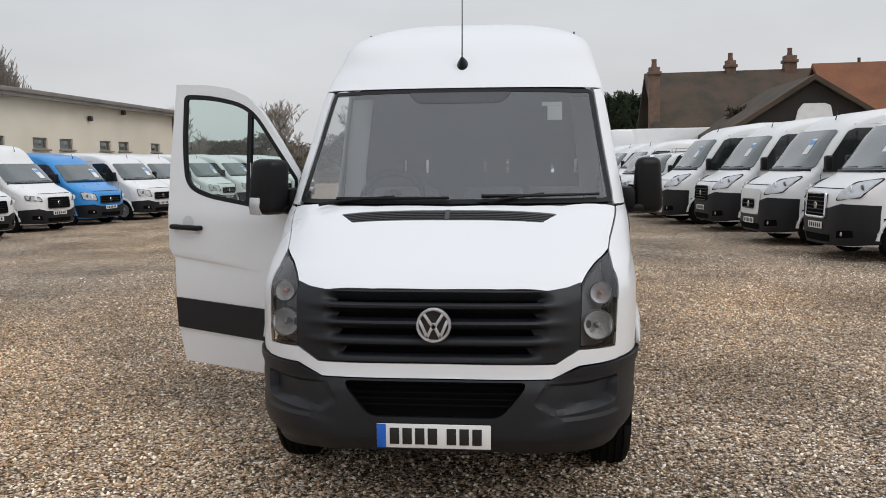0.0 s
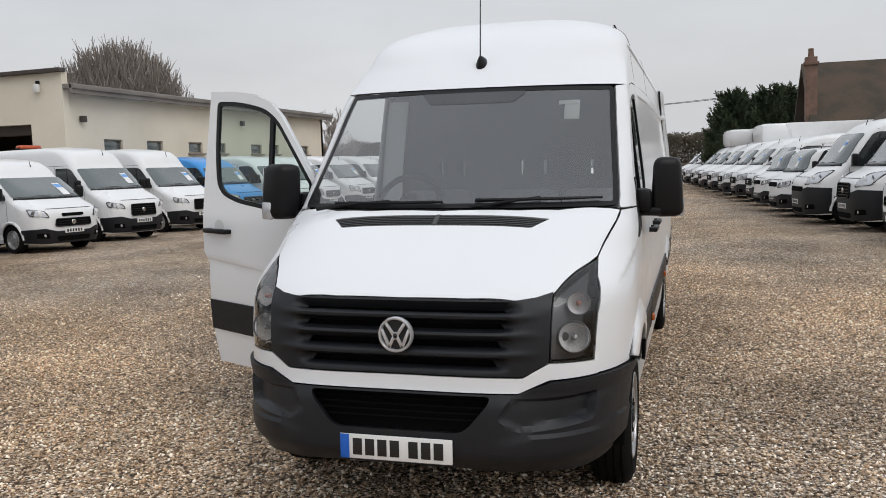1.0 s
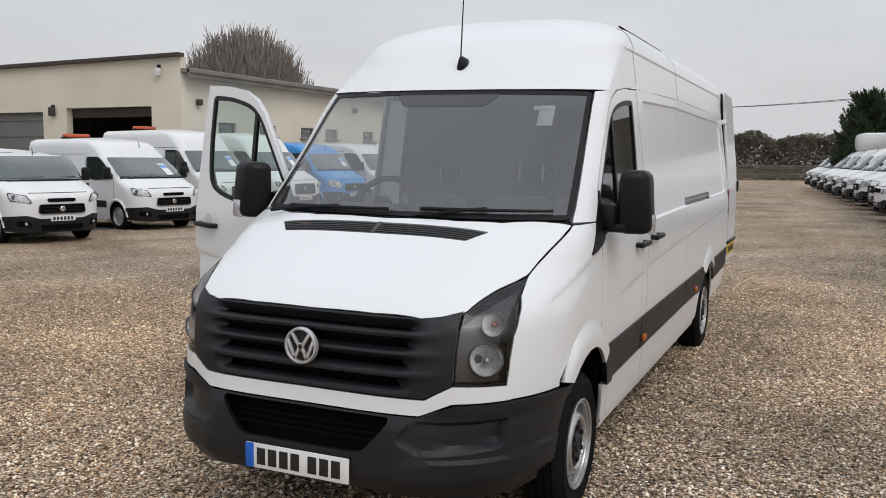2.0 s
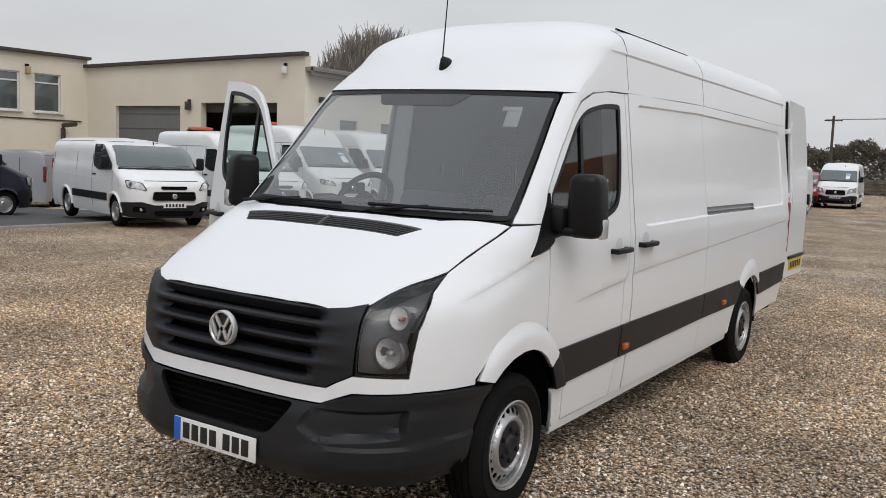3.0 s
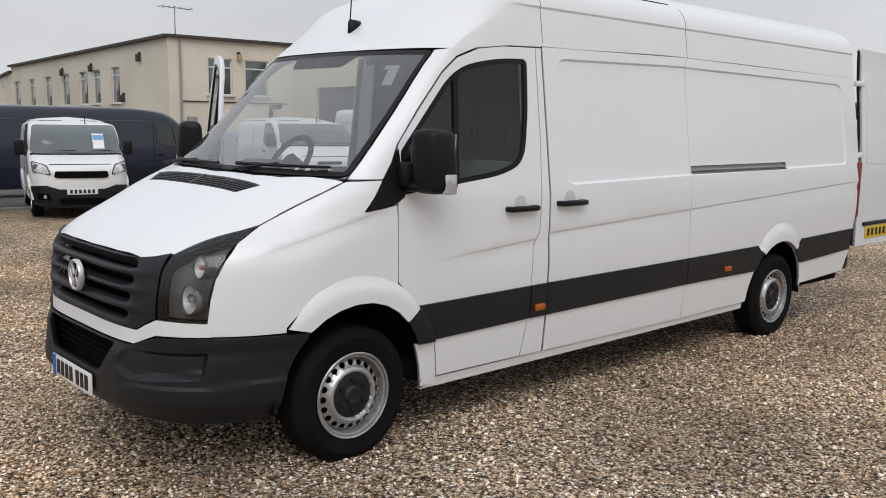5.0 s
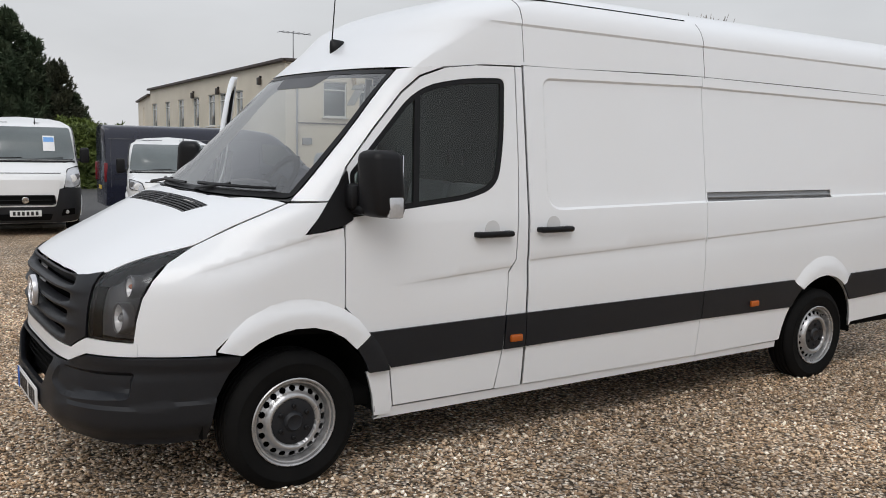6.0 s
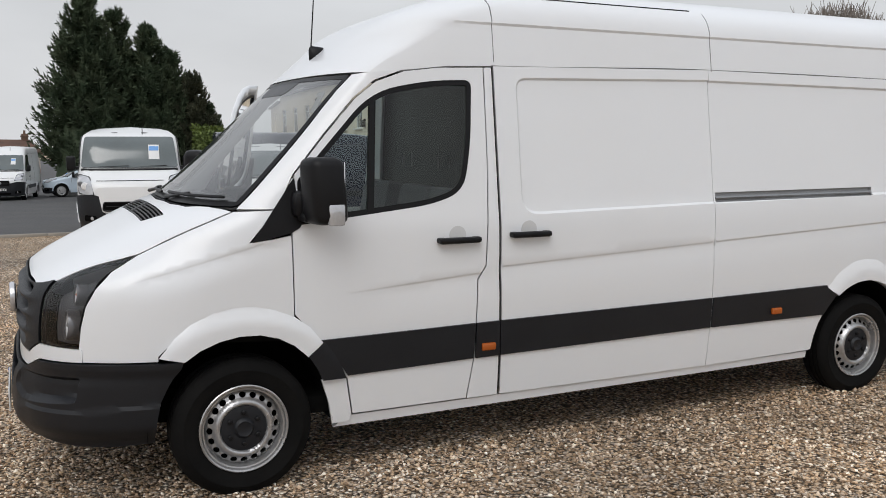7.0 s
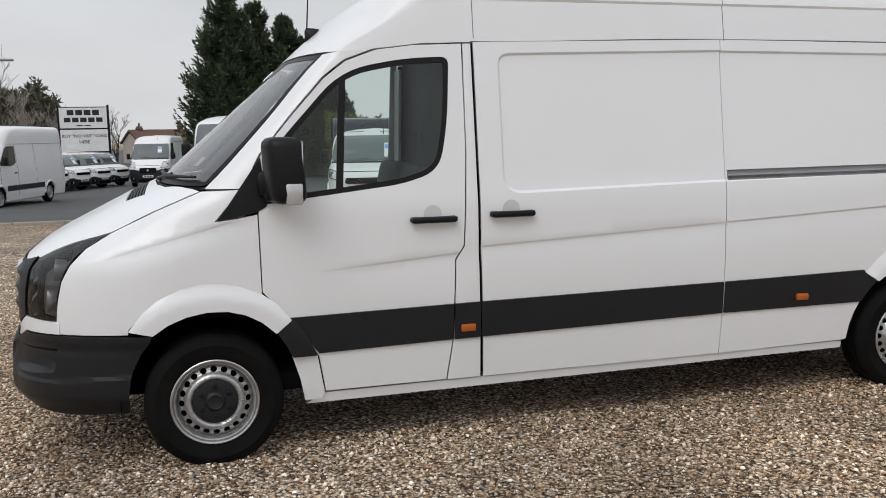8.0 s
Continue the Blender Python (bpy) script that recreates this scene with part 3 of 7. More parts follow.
def scatter_pebbles():
    """Loose stones lying on the gravel round the van, in one mesh."""
    rng = np.random.default_rng(11)
    count = 560000
    x = rng.uniform(-9.0, 9.5, count)
    y = rng.uniform(-5.0, 14.0, count)
    off = np.hypot(np.maximum(0, np.abs(x - 0.6) - 1.8), np.maximum(0, np.maximum(-0.5 - y, y - 5.5)))
    keep = ~((np.abs(x) < 0.75) & (y > 1.3)) & (rng.random(count) < np.clip(1.05 - off / 6.5, 0, 0.85))
    x, y = x[keep], y[keep]
    n = len(x)
    size = 0.0048 + 0.0096 * rng.random(n) ** 2.0
    base = np.array([(1, 0, 0), (-1, 0, 0), (0, 1, 0), (0, -1, 0), (0, 0, 1), (0, 0, -1)], float)
    pts = base[None] * (0.7 + 0.6 * rng.random((n, 6, 1)))
    pts += rng.normal(0, 0.16, (n, 6, 3))
    squash = np.stack([0.8 + 0.6 * rng.random(n), 0.7 + 0.5 * rng.random(n), 0.5 + 0.4 * rng.random(n)], 1)
    pts = pts * (squash * size[:, None])[:, None, :]
    a = rng.uniform(0, 2 * np.pi, n)
    tx, tz = rng.uniform(-0.7, 0.7, n), 0
    ca, sa, ct, st = np.cos(a), np.sin(a), np.cos(tx), np.sin(tx)
    px, py, pz = pts[..., 0], pts[..., 1], pts[..., 2]
    py, pz = py * ct[:, None] - pz * st[:, None], py * st[:, None] + pz * ct[:, None]
    px, py = px * ca[:, None] - py * sa[:, None], px * sa[:, None] + py * ca[:, None]
    z = np.array([0.012 * noise.noise((u * 0.5, v * 0.5, 0.3)) for u, v in zip(x.tolist(), y.tolist())])
    co = np.stack([px + x[:, None], py + y[:, None], pz + (z + 0.5 * size)[:, None]], -1).reshape(-1, 3)
    tri = np.array([(0, 2, 4), (2, 1, 4), (1, 3, 4), (3, 0, 4), (2, 0, 5), (1, 2, 5), (3, 1, 5), (0, 3, 5)])
    idx = (tri[None] + 6 * np.arange(n)[:, None, None]).reshape(-1).astype(np.int32)
    me = bpy.data.meshes.new("pebbles")
    me.vertices.add(n * 6)
    me.vertices.foreach_set("co", co.astype(np.float32).ravel())
    me.loops.add(len(idx))
    me.loops.foreach_set("vertex_index", idx)
    me.polygons.add(n * 8)
    me.polygons.foreach_set("loop_start", np.arange(0, len(idx), 3, dtype=np.int32))
    me.update(calc_edges=True)
    me.materials.append(pebble_material())
    return tagged(new("pebbles", me), "loose angular flint pebbles, tan, grey and white", "gravel", kind="stuff")


scatter_pebbles()

# ---- the white long-wheelbase panel van ----
SK = Shell([(0.20, 0.90), (0.30, 0.935), (0.45, 0.955), (0.65, 0.972), (1.0, 0.985), (1.3, 0.98), (1.42, 0.965), (2.1, 0.874), (2.3, 0.846), (2.42, 0.826), (2.5, 0.80), (2.56, 0.752), (2.62, 0.645), (2.67, 0.47), (2.70, 0.30), (2.72, 0.03)],
           [(0.20, 0.05), (0.30, -0.01), (0.45, -0.02), (0.62, -0.01), (0.70, 0.02), (0.85, 0.02), (1.02, 0.04), (1.08, 0.07), (1.14, 0.15), (1.2, 0.26), (1.3, 0.46), (1.40, 0.66), (1.44, 0.75), (1.5, 0.82), (2.12, 1.515), (2.28, 1.70), (2.45, 1.93), (2.58, 2.25), (2.66, 2.6), (2.70, 3.0), (2.72, 3.6)],
           [(0.20, 0.75), (0.65, 0.75), (1.0, 0.8), (1.2, 0.8), (1.44, 0.46), (1.8, 0.32), (2.12, 0.21), (2.3, 0.30), (2.5, 0.42), (2.72, 0.8)],
           [(0.2, 4.0), (1.3, 4.0), (1.44, 2.8), (1.6, 2.3), (2.12, 2.3), (2.28, 3.2), (2.45, 7.0), (2.72, 4.0)])
_wrap = {}


def wrap_table(z):
    k = round(z / 0.004)
    if k not in _wrap:
        z = k * 0.004
        pts = [Vector((SK.w(z) * 0.97 * i / 40, SK.front(SK.w(z) * 0.97 * i / 40, z))) for i in range(41)]
        y0 = pts[-1].y
        pts += [Vector((SK.side(y0 + 0.02 * i, z), y0 + 0.02 * i)) for i in range(1, 60)]
        s = [0.0]
        for a, b in zip(pts, pts[1:]):
            s.append(s[-1] + (b - a).length)
        _wrap[k] = (s, [p.x for p in pts], [p.y for p in pts])
    return _wrap[k]


def round_nose(out=0.0, dent=None):
    """Lay (arc length from the middle, height) onto the nose."""
    def at(s, z):
        t = wrap_table(z)
        return Vector((math.copysign(1, s) * np.interp(abs(s), t[0], t[1]), np.interp(abs(s), t[0], t[2]), z))

    def place(s, z):
        p = at(s, z)
        d = out - (dent(s, z) if dent else 0.0)
        if abs(d) < 1e-6:
            return p
        e = 0.012
        n = (at(s + e, z) - at(s - e, z)).cross(at(s, z + e) - at(s, z - e)).normalized()
        return p + n * d
    return place


def s_x(x, z):
    t = wrap_table(z)
    return float(np.interp(abs(x), t[1], t[0])) * math.copysign(1, x)


def s_y(y, z):
    t = wrap_table(z)
    return float(np.interp(y, t[2], t[0]))


def both(right):
    """Close an outline given for the right half."""
    return right + [(-a, b) for a, b in reversed(right)]


def step(v, a, b):
    t = min(1.0, max(0.0, (v - a) / (b - a)))
    return t * t * (3 - 2 * t)


van = empty("panel_van", "white long-wheelbase high-roof panel van with dark grey bumper, driver's door open", "van", VAN_LEAN)

# -- side relief: pressed panels and a body line rising to the tail
REC1 = soften([(2.57, 1.36), (4.10, 1.388), (4.10, 2.152), (2.57, 2.12)], [0.12, 0.0, 0.0, 0.07], 6)
REC2 = soften([(3.80, 1.382), (6.50, 1.42), (6.46, 2.13), (3.80, 2.147)], [0.0, 0.07, 0.1, 0.0], 6)


def body_line(y):
    return 1.0 + 0.075 * (y - 1.54) if y < 2.4 else 1.085 + 0.042 * (y - 2.4)


def flank(s, rec=None, line=True, y_from=0.0):
    def place(y, z):
        x = SK.side(y, z)
        if rec is not None:
            d = float(near([y], [z], rec)[0])
            if inside([y], [z], rec)[0]:
                x -= 0.013 * min(1.0, d / 0.016)
        if line:
            fade = step(y, y_from, y_from + 0.5)
            x += 0.007 * fade * (step(z, body_line(y) - 0.012, body_line(y) + 0.002) - step(z, body_line(y) - 0.16, body_line(y) - 0.012))
        return Vector((s * x, y, z))
    return place


def body_line_edges(y0, y1):
    ys = [y0 + (y1 - y0) * i / 12 for i in range(13)]
    return [[(y, body_line(y) + e) for y in ys] for e in (0.002, -0.003, -0.008, -0.012, -0.03, -0.08)]


def inset(poly, d):
    c = Vector((sum(p[0] for p in poly) / len(poly), sum(p[1] for p in poly) / len(poly)))
    n = len(poly)
    out = []
    for i in range(n):
        a, b = Vector(poly[i - 1]), Vector(poly[(i + 1) % n])
        t = (b - a).normalized()
        nrm = Vector((-t.y, t.x))
        if nrm.dot(c - Vector(poly[i])) < 0:
            nrm = -nrm
        out.append(tuple(Vector(poly[i]) + nrm * d))
    return out


FLARE = [(0.600, 0.752), (0.68, 0.83), (0.76, 0.895), (0.86, 0.945), (0.96, 0.966), (1.06, 0.962), (1.16, 0.935), (1.25, 0.888), (1.33, 0.828), (1.40, 0.755)]
ARCH_IN = [(1.32, 0.69), (1.25, 0.755), (1.17, 0.80), (1.08, 0.825), (0.98, 0.828), (0.88, 0.81), (0.79, 0.775), (0.715, 0.725)]


def wing(s):
    out = ([(0.262, 0.738), (0.262, 0.80), (0.275, 0.90), (0.30, 1.0), (0.345, 1.08), (0.42, 1.155), (0.545, 1.228), (0.76, 1.330), (0.985, 1.425), (1.175, 1.432), (1.04, 1.277), (1.15, 1.288), (1.250, 1.305), (1.2545, 0.905)]
           + [(y, z + 0.004) for y, z in reversed(FLARE[1:8])] + [(0.60, 0.757), (0.60, 0.733)])

    def place(y, z):
        x = SK.side(y, z)
        line = 1.11 + (y - 0.49) * 0.27
        x += 0.006 * step(y, 0.45, 0.6) * (step(z, line - 0.012, line) - step(z, line - 0.12, line - 0.012))
        return Vector((s * x, y, z))
    ln = [[(0.47 + 0.64 * i / 8, 1.11 + (0.47 + 0.64 * i / 8 - 0.49) * 0.27) for i in range(9)], [(0.47 + 0.64 * i / 8, 1.103 + (0.47 + 0.64 * i / 8 - 0.49) * 0.27) for i in range(9)], [(0.47 + 0.64 * i / 8, 1.096 + (0.47 + 0.64 * i / 8 - 0.49) * 0.27) for i in range(9)]]
    return sheet(out, place, 0.026, lines=ln, flip=s < 0, sharp=60)


def flare(s, outer, inner, cy):
    """A wheel-arch flare that stands proud of the side."""
    def place(y, z):
        r = math.hypot(y - cy, z - 0.345)
        return Vector((s * (SK.side(y, z) - 0.003 + 0.030 * (1 - step(r, 0.55, 0.622))), y, z))
    return sheet(outer + inner, place, 0.03, thick=0.02, flip=s < 0)


for s in (1, -1):
    part("front_wing", wing(s), WHITE, van)
    part("wheel_arch_flare", flare(s, [(1.0 + (y - 1.0) * 1.02, 0.345 + (z - 0.345) * 1.02) if z > 0.80 else (y, z) for y, z in FLARE], ARCH_IN, 1.0), WHITE, van)
    part("arch_trim", flare(s, [(1.41, 0.755), (1.455, 0.70), (1.50, 0.62), (1.525, 0.555)], [(1.40, 0.555), (1.37, 0.62), (1.325, 0.69)], 1.0), PLASTIC, van, "dark grey arch trim")
    part("sill_end", sheet([(1.40, 0.55), (1.53, 0.55), (1.565, 0.345), (1.55, 0.305), (1.46, 0.305), (1.44, 0.42)], SK.on_side(s), 0.05, thick=0.02, flip=s < 0), WHITE, van)

# -- cab doors
DOOR = [(1.2605, 0.908), (1.256, 1.310), (1.282, 1.605), (1.45, 1.80), (1.62, 1.985), (1.74, 2.075), (1.90, 2.132), (2.10, 2.158), (2.368, 2.168), (2.362, 1.60), (2.335, 1.095), (2.287, 1.02), (2.272, 0.58), (2.238, 0.348), (1.572, 0.348), (1.539, 0.545), (1.46, 0.67), (1.36, 0.80)]
WIN = soften([(1.292, 1.355), (1.292, 1.575), (1.71, 2.025), (2.05, 2.09), (2.295, 2.10), (2.27, 1.75), (2.215, 1.50), (2.02, 1.435)], [0.01, 0.02, 0.16, 0.12, 0.05, 0.12, 0.12, 0.25], 6)
HINGE = Vector((0.955, 1.27, 0))


def cab_door(s, angle):
    d = part("door", sheet(DOOR, flank(s, y_from=1.45), 0.04, holes=[WIN], lines=[[(1.56, body_line(1.56) + e), (2.30, body_line(2.30) + e)] for e in (0.002, -0.003, -0.008, -0.012)], thick=0.03, flip=s < 0, sharp=30), WHITE, van,
             "white open driver's door with dark lower strip" if s < 0 else "")
    part("window_seal", sheet(WIN, SK.on_side(s, -0.004), 0.05, holes=[inset(WIN, 0.028)], thick=0.02, flip=s < 0), BLACK, d, "black rubber window seal")
    part("window_pane", sheet(inset(WIN, 0.02), SK.on_side(s, -0.012), 0.08, thick=0, flip=s < 0), GLASS, d, "clear door window glass").visible_shadow = False
    part("window_divider", sheet([(1.655, 1.39), (1.69, 1.39), (1.735, 2.01), (1.70, 2.0)], SK.on_side(s, -0.002), 0.06, thick=0.02, flip=s < 0), BLACK, d)
    part("mirror_mount", sheet(soften([(1.052, 1.277), (1.278, 1.592), (1.30, 1.345), (1.25, 1.318)], 0.01), SK.on_side(s, 0.004), 0.05, thick=0.02, flip=s < 0), BLACK, d)
    part("rub_strip", sheet([(1.392, 0.764), (2.275, 0.776), (2.268, 0.578), (1.538, 0.563), (1.468, 0.668)], SK.on_side(s, 0.012), 0.05, thick=0.014, flip=s < 0), PLASTIC, d, "dark grey side rub strip")
    bm = box(0.035, 0.25, 0.034, (s * (SK.side(2.165, 1.245) + 0.035), 2.165, 1.243), 0.014)
    box(0.05, 0.05, 0.03, (s * (SK.side(2.06, 1.245) + 0.015), 2.065, 1.243), 0.01, bm)
    box(0.05, 0.05, 0.03, (s * (SK.side(2.06, 1.245) + 0.015), 2.27, 1.243), 0.01, bm)
    part("door_handle", bm, BLACK, d, "black pull handle")
    # flat disc on the skin, the hollow's shading put into its grey
    part("handle_dish", sheet(arc(2.165, 1.268, 0.050, 0, 345, 23), SK.on_side(s, 0.002), 0.03, thick=0.004, flip=s < 0), DISH_SHADE, d)
    # mirror: two-part housing on an arm
    bm = box(0.16, 0.17, 0.325, (0, 0, 0), 0.045, seg=3)
    for v in bm.verts:
        v.co.y += 0.025 * (v.co.x * s / 0.09) - 0.06 * (v.co.z / 0.16) * 0.15
        v.co.x *= 1 - 0.12 * (v.co.z / 0.16)
    bmesh.ops.translate(bm, vec=(s * 1.112, 1.375, 1.53), verts=bm.verts)
    mh = part("mirror", bm, BLACK, d, "large black door mirror")
    bm = box(0.17, 0.10, 0.05, (s * 1.0, 1.33, 1.40), 0.02)
    box(0.10, 0.09, 0.13, (s * 0.985, 1.30, 1.46), 0.03, bm)
    part("mirror_arm", bm, BLACK, mh)
    part("mirror_glass", box(0.125, 0.006, 0.27, (s * 1.112, 1.462, 1.535), 0.002), CHROME, mh, "mirror glass")
    bm = box(0.030, 0.085, 0.105, (s * 1.186, 1.415, 1.418), 0.012)
    part("side_indicator", bm, LENS, mh, "clear side indicator lens")
    # door card
    part("door_card", sheet(inset([(1.60, 0.42), (1.50, 0.72), (1.36, 0.92), (1.32, 1.33), (2.03, 1.42), (2.20, 1.49), (2.31, 1.6), (2.30, 1.1), (2.24, 1.0), (2.22, 0.42)], 0.02), SK.on_side(s, -0.045), 0.12, thick=0.03, flip=s < 0), TRIM, d, "grey inner door card")
    h = Vector((s * HINGE.x, HINGE.y, 1.0))
    # the hinge line leans, so the tail of the door lifts as it opens
    d.matrix_basis = Matrix.Translation(h) @ Matrix.Rotation(-s * radians(angle), 4, "Z") @ Matrix.Rotation(radians(0.02 * angle), 4, "X") @ Matrix.Translation(-h)
    return d


cab_door(1, 0)
cab_door(-1, 66.5)

def screen_edge(z):
    """Half width of the windscreen by height."""
    return 0.880 - 0.080 * (z - 1.452) / 0.66


# -- pillars and side walls
for s in (1, -1):
    part("a_pillar", sheet([(SK.front(screen_edge(1.438) + 0.008, 1.438), 1.438), (1.185, 1.438), (1.272, 1.605), (1.44, 1.805), (1.61, 1.992), (1.73, 2.083), (1.89, 2.14), (2.10, 2.167), (2.42, 2.178), (2.42, 2.19), (2.1, 2.17), (1.80, 2.13), (1.70, 2.122)] + [(SK.front(screen_edge(z) + 0.010, z), z) for z in (2.11, 2.03, 1.94, 1.85, 1.76, 1.67, 1.58, 1.50)], SK.on_side(s), 0.03, thick=0.03, flip=s < 0), WHITE, van)
    part("b_pillar", sheet([(2.376, 2.168), (2.420, 2.170), (2.420, 1.08), (2.436, 0.345), (2.245, 0.345), (2.279, 0.58), (2.294, 1.015), (2.342, 1.09), (2.369, 1.6)], flank(s), 0.05, thick=0.02, flip=s < 0), WHITE, van)
    part("rub_strip", sheet([(2.281, 0.578), (2.283, 0.776), (2.425, 0.778), (2.431, 0.58)], SK.on_side(s, 0.014), 0.05, thick=0.016, flip=s < 0), PLASTIC, van, "dark grey side rub strip")
    front_half = [(2.436, 2.178), (3.957, 2.2085), (3.957, 0.345), (2.454, 0.345), (2.436, 1.08)]
    sd = part("sliding_door" if s > 0 else "side_panel", sheet(front_half, flank(s, REC1), 0.055, lines=[REC1 + REC1[:1], inset(REC1, 0.014) + inset(REC1, 0.014)[:1]] + body_line_edges(2.44, 3.95), thick=0.02, flip=s < 0, sharp=24), WHITE, van, "white sliding side door with pressed panel" if s > 0 else "")
    part("rub_strip", sheet([(2.438, 0.58), (2.432, 0.778), (3.953, 0.79), (3.953, 0.60)], SK.on_side(s, 0.012), 0.06, thick=0.014, flip=s < 0), PLASTIC, sd, "dark grey side rub strip")
    if s > 0:
        bm = box(0.035, 0.25, 0.034, (SK.side(2.6, 1.25) + 0.035, 2.61, 1.256), 0.014)
        box(0.05, 0.05, 0.03, (SK.side(2.6, 1.25) + 0.015, 2.51, 1.256), 0.01, bm)
        box(0.05, 0.05, 0.03, (SK.side(2.6, 1.25) + 0.015, 2.715, 1.256), 0.01, bm)
        part("door_handle", bm, BLACK, sd, "black pull handle")
        # flat grey disc again in place of a shaded hollow
        part("handle_dish", sheet(arc(2.61, 1.281, 0.050, 0, 345, 23), SK.on_side(1, 0.002), 0.03, thick=0.004), DISH_SHADE, sd)
    R_OUT = arc(5.325, 0.345, 0.50, 135.3, 44.7, 14, 0.625)
    R_CUT = arc(5.325, 0.345, 0.445, 178, 4, 16, 0.47)
    rear = [(3.961, 0.345), (3.961, 2.2085), (6.72, 2.193), (6.745, 1.6), (6.73, 1.0), (6.66, 0.6), (6.60, 0.44), (5.79, 0.41)] + R_CUT[::-1] + [(4.86, 0.355)]
    slot = [(3.975, 1.392), (3.975, 1.452), (5.375, 1.458), (5.375, 1.402)]
    rp = part("rear_side_panel", sheet(rear, flank(s, REC2), 0.06, holes=[slot] if s > 0 else [], lines=[REC2 + REC2[:1], inset(REC2, 0.014) + inset(REC2, 0.014)[:1]] + body_line_edges(3.98, 6.6), thick=0.02, flip=s < 0, sharp=14), WHITE, van)
    if s > 0:
        bm = sheet([(3.97, 1.385), (3.97, 1.46), (5.385, 1.465), (5.385, 1.395)], SK.on_side(s, -0.03), 0.1, thick=0.01)
        part("slide_rail_recess", bm, BULKHEAD, rp, "recessed sliding-door rail")
        bm = tube([(SK.side(y, 1.42) - 0.022, y, 1.418 + 0.004 * (y - 3.97)) for y in (3.98, 4.4, 4.9, 5.37)], 0.011, n=6)
        part("slide_rail", bm, GALV, rp)
    part("panel_joint", sheet([(3.945, 0.35), (3.973, 0.35), (3.973, 2.205), (3.945, 2.205)], SK.on_side(s, -0.0165), 0.05, thick=0.004, flip=s < 0), PAINT_JOINT, rp)
    bandR = [(3.965, 0.60), (3.965, 0.79), (4.958, 0.802), (4.966, 0.788), (5.058, 0.727), (5.022, 0.69), (4.986, 0.65), (4.951, 0.60)]
    part("rub_strip", sheet(bandR, SK.on_side(s, 0.012), 0.06, thick=0.014, flip=s < 0), PLASTIC, rp, "dark grey side rub strip")
    part("rub_strip", sheet([(5.699, 0.60), (5.664, 0.65), (5.628, 0.69), (5.592, 0.727), (5.684, 0.788), (5.692, 0.806), (6.68, 0.83), (6.65, 0.64)], SK.on_side(s, 0.012), 0.06, thick=0.014, flip=s < 0), PLASTIC, rp, "dark grey side rub strip")

    def rear_flare(y, z, s=s):
        r = math.hypot((y - 5.325) / 0.95, (z - 0.345) / 1.2)
        return Vector((s * (SK.side(y, z) - 0.002 + 0.028 * (1 - step(r, 0.45, 0.522))), y, z))
    part("wheel_arch_flare", sheet(R_OUT + arc(5.325, 0.345, 0.445, 54, 126, 14, 0.47), rear_flare, 0.04, thick=0.02, flip=s < 0), WHITE, van)
    for y, z in ((2.355, 0.640), (4.50, 0.665)):
        part("side_marker", box(0.024, 0.085, 0.042, (s * (SK.side(y, z) + 0.022), y, z), 0.009), AMBER, van, "amber side marker lamp")
    part("sill", sheet([(1.56, 0.335), (4.86, 0.345), (4.86, 0.30), (1.47, 0.28)], SK.on_side(s, -0.012), 0.15, thick=0.03, flip=s < 0), WHITE, van)


# -- roof: one pressing from the screen header to the tail
def roof_rise(y):
    return 2.122 + (2.182 - 2.122) * step(y, 1.66, 2.35) + 0.03 * step(y, 2.4, 3.9) - 0.015 * step(y, 4.5, 6.7)


def roof_mesh(y_end=6.72, rows=30):
    bm = bmesh.new()
    cols = []
    th = [math.pi / 2 * (1 - (1 - i / 22) ** 1.4) for i in range(23)]
    ks = [i / 26 for i in range(26)]
    spec = [("y", k) for k in ks] + [("t", t) for t in th]

    def point(kind, k, z):
        w, L, f, n = SK.w(z), SK.reach(z), SK.f(z), SK.n(z)
        yc = f + L
        if kind == "y":
            y, x = y_end + (yc - y_end) * k, w
        else:
            x, y = w * max(0.0, math.cos(k)) ** (2 / n), yc - L * math.sin(k) ** (2 / SK.m)
        crease = 0.009 * (1 if z > 2.41 else 0) * (1 - step(z, 2.42, 2.60)) * step(y, 1.85, 2.3)
        return Vector((x + crease * (1 if kind == "y" else 0.6), y, z))
    for kind, k in spec:
        ring = []
        lo = 2.14
        for _ in range(4):
            lo = roof_rise(point(kind, k, lo).y)
        zs = [lo + (2.402 - lo) * j / 8 for j in range(9)] + [2.416 + (2.72 - 2.416) * (1 - (1 - j / (rows - 9)) ** 1.6) for j in range(rows - 8)]
        ring = [point(kind, k, z) for z in zs]
        cols.append(ring)
    full = cols + [[Vector((-p.x, p.y, p.z)) for p in c] for c in reversed(cols[:-1])]
    vs = [[bm.verts.new(p) for p in c] for c in full]
    for a, b in zip(vs, vs[1:]):
        for j in range(rows):
            bm.faces.new((a[j], a[j + 1], b[j + 1], b[j]))
    n = len(cols)
    tips = [c[-1] for c in vs]
    for i in range(n - 1):
        bm.faces.new((tips[i], tips[-1 - i], tips[-2 - i], tips[i + 1]) if i < n - 2 else (tips[i], tips[-1 - i], tips[i + 1]))
    bmesh.ops.remove_doubles(bm, verts=bm.verts, dist=0.0005)
    bmesh.ops.recalc_face_normals(bm, faces=bm.faces)
    return weld_sharp(bm, 20)


roof = part("roof", roof_mesh(), WHITE, van)
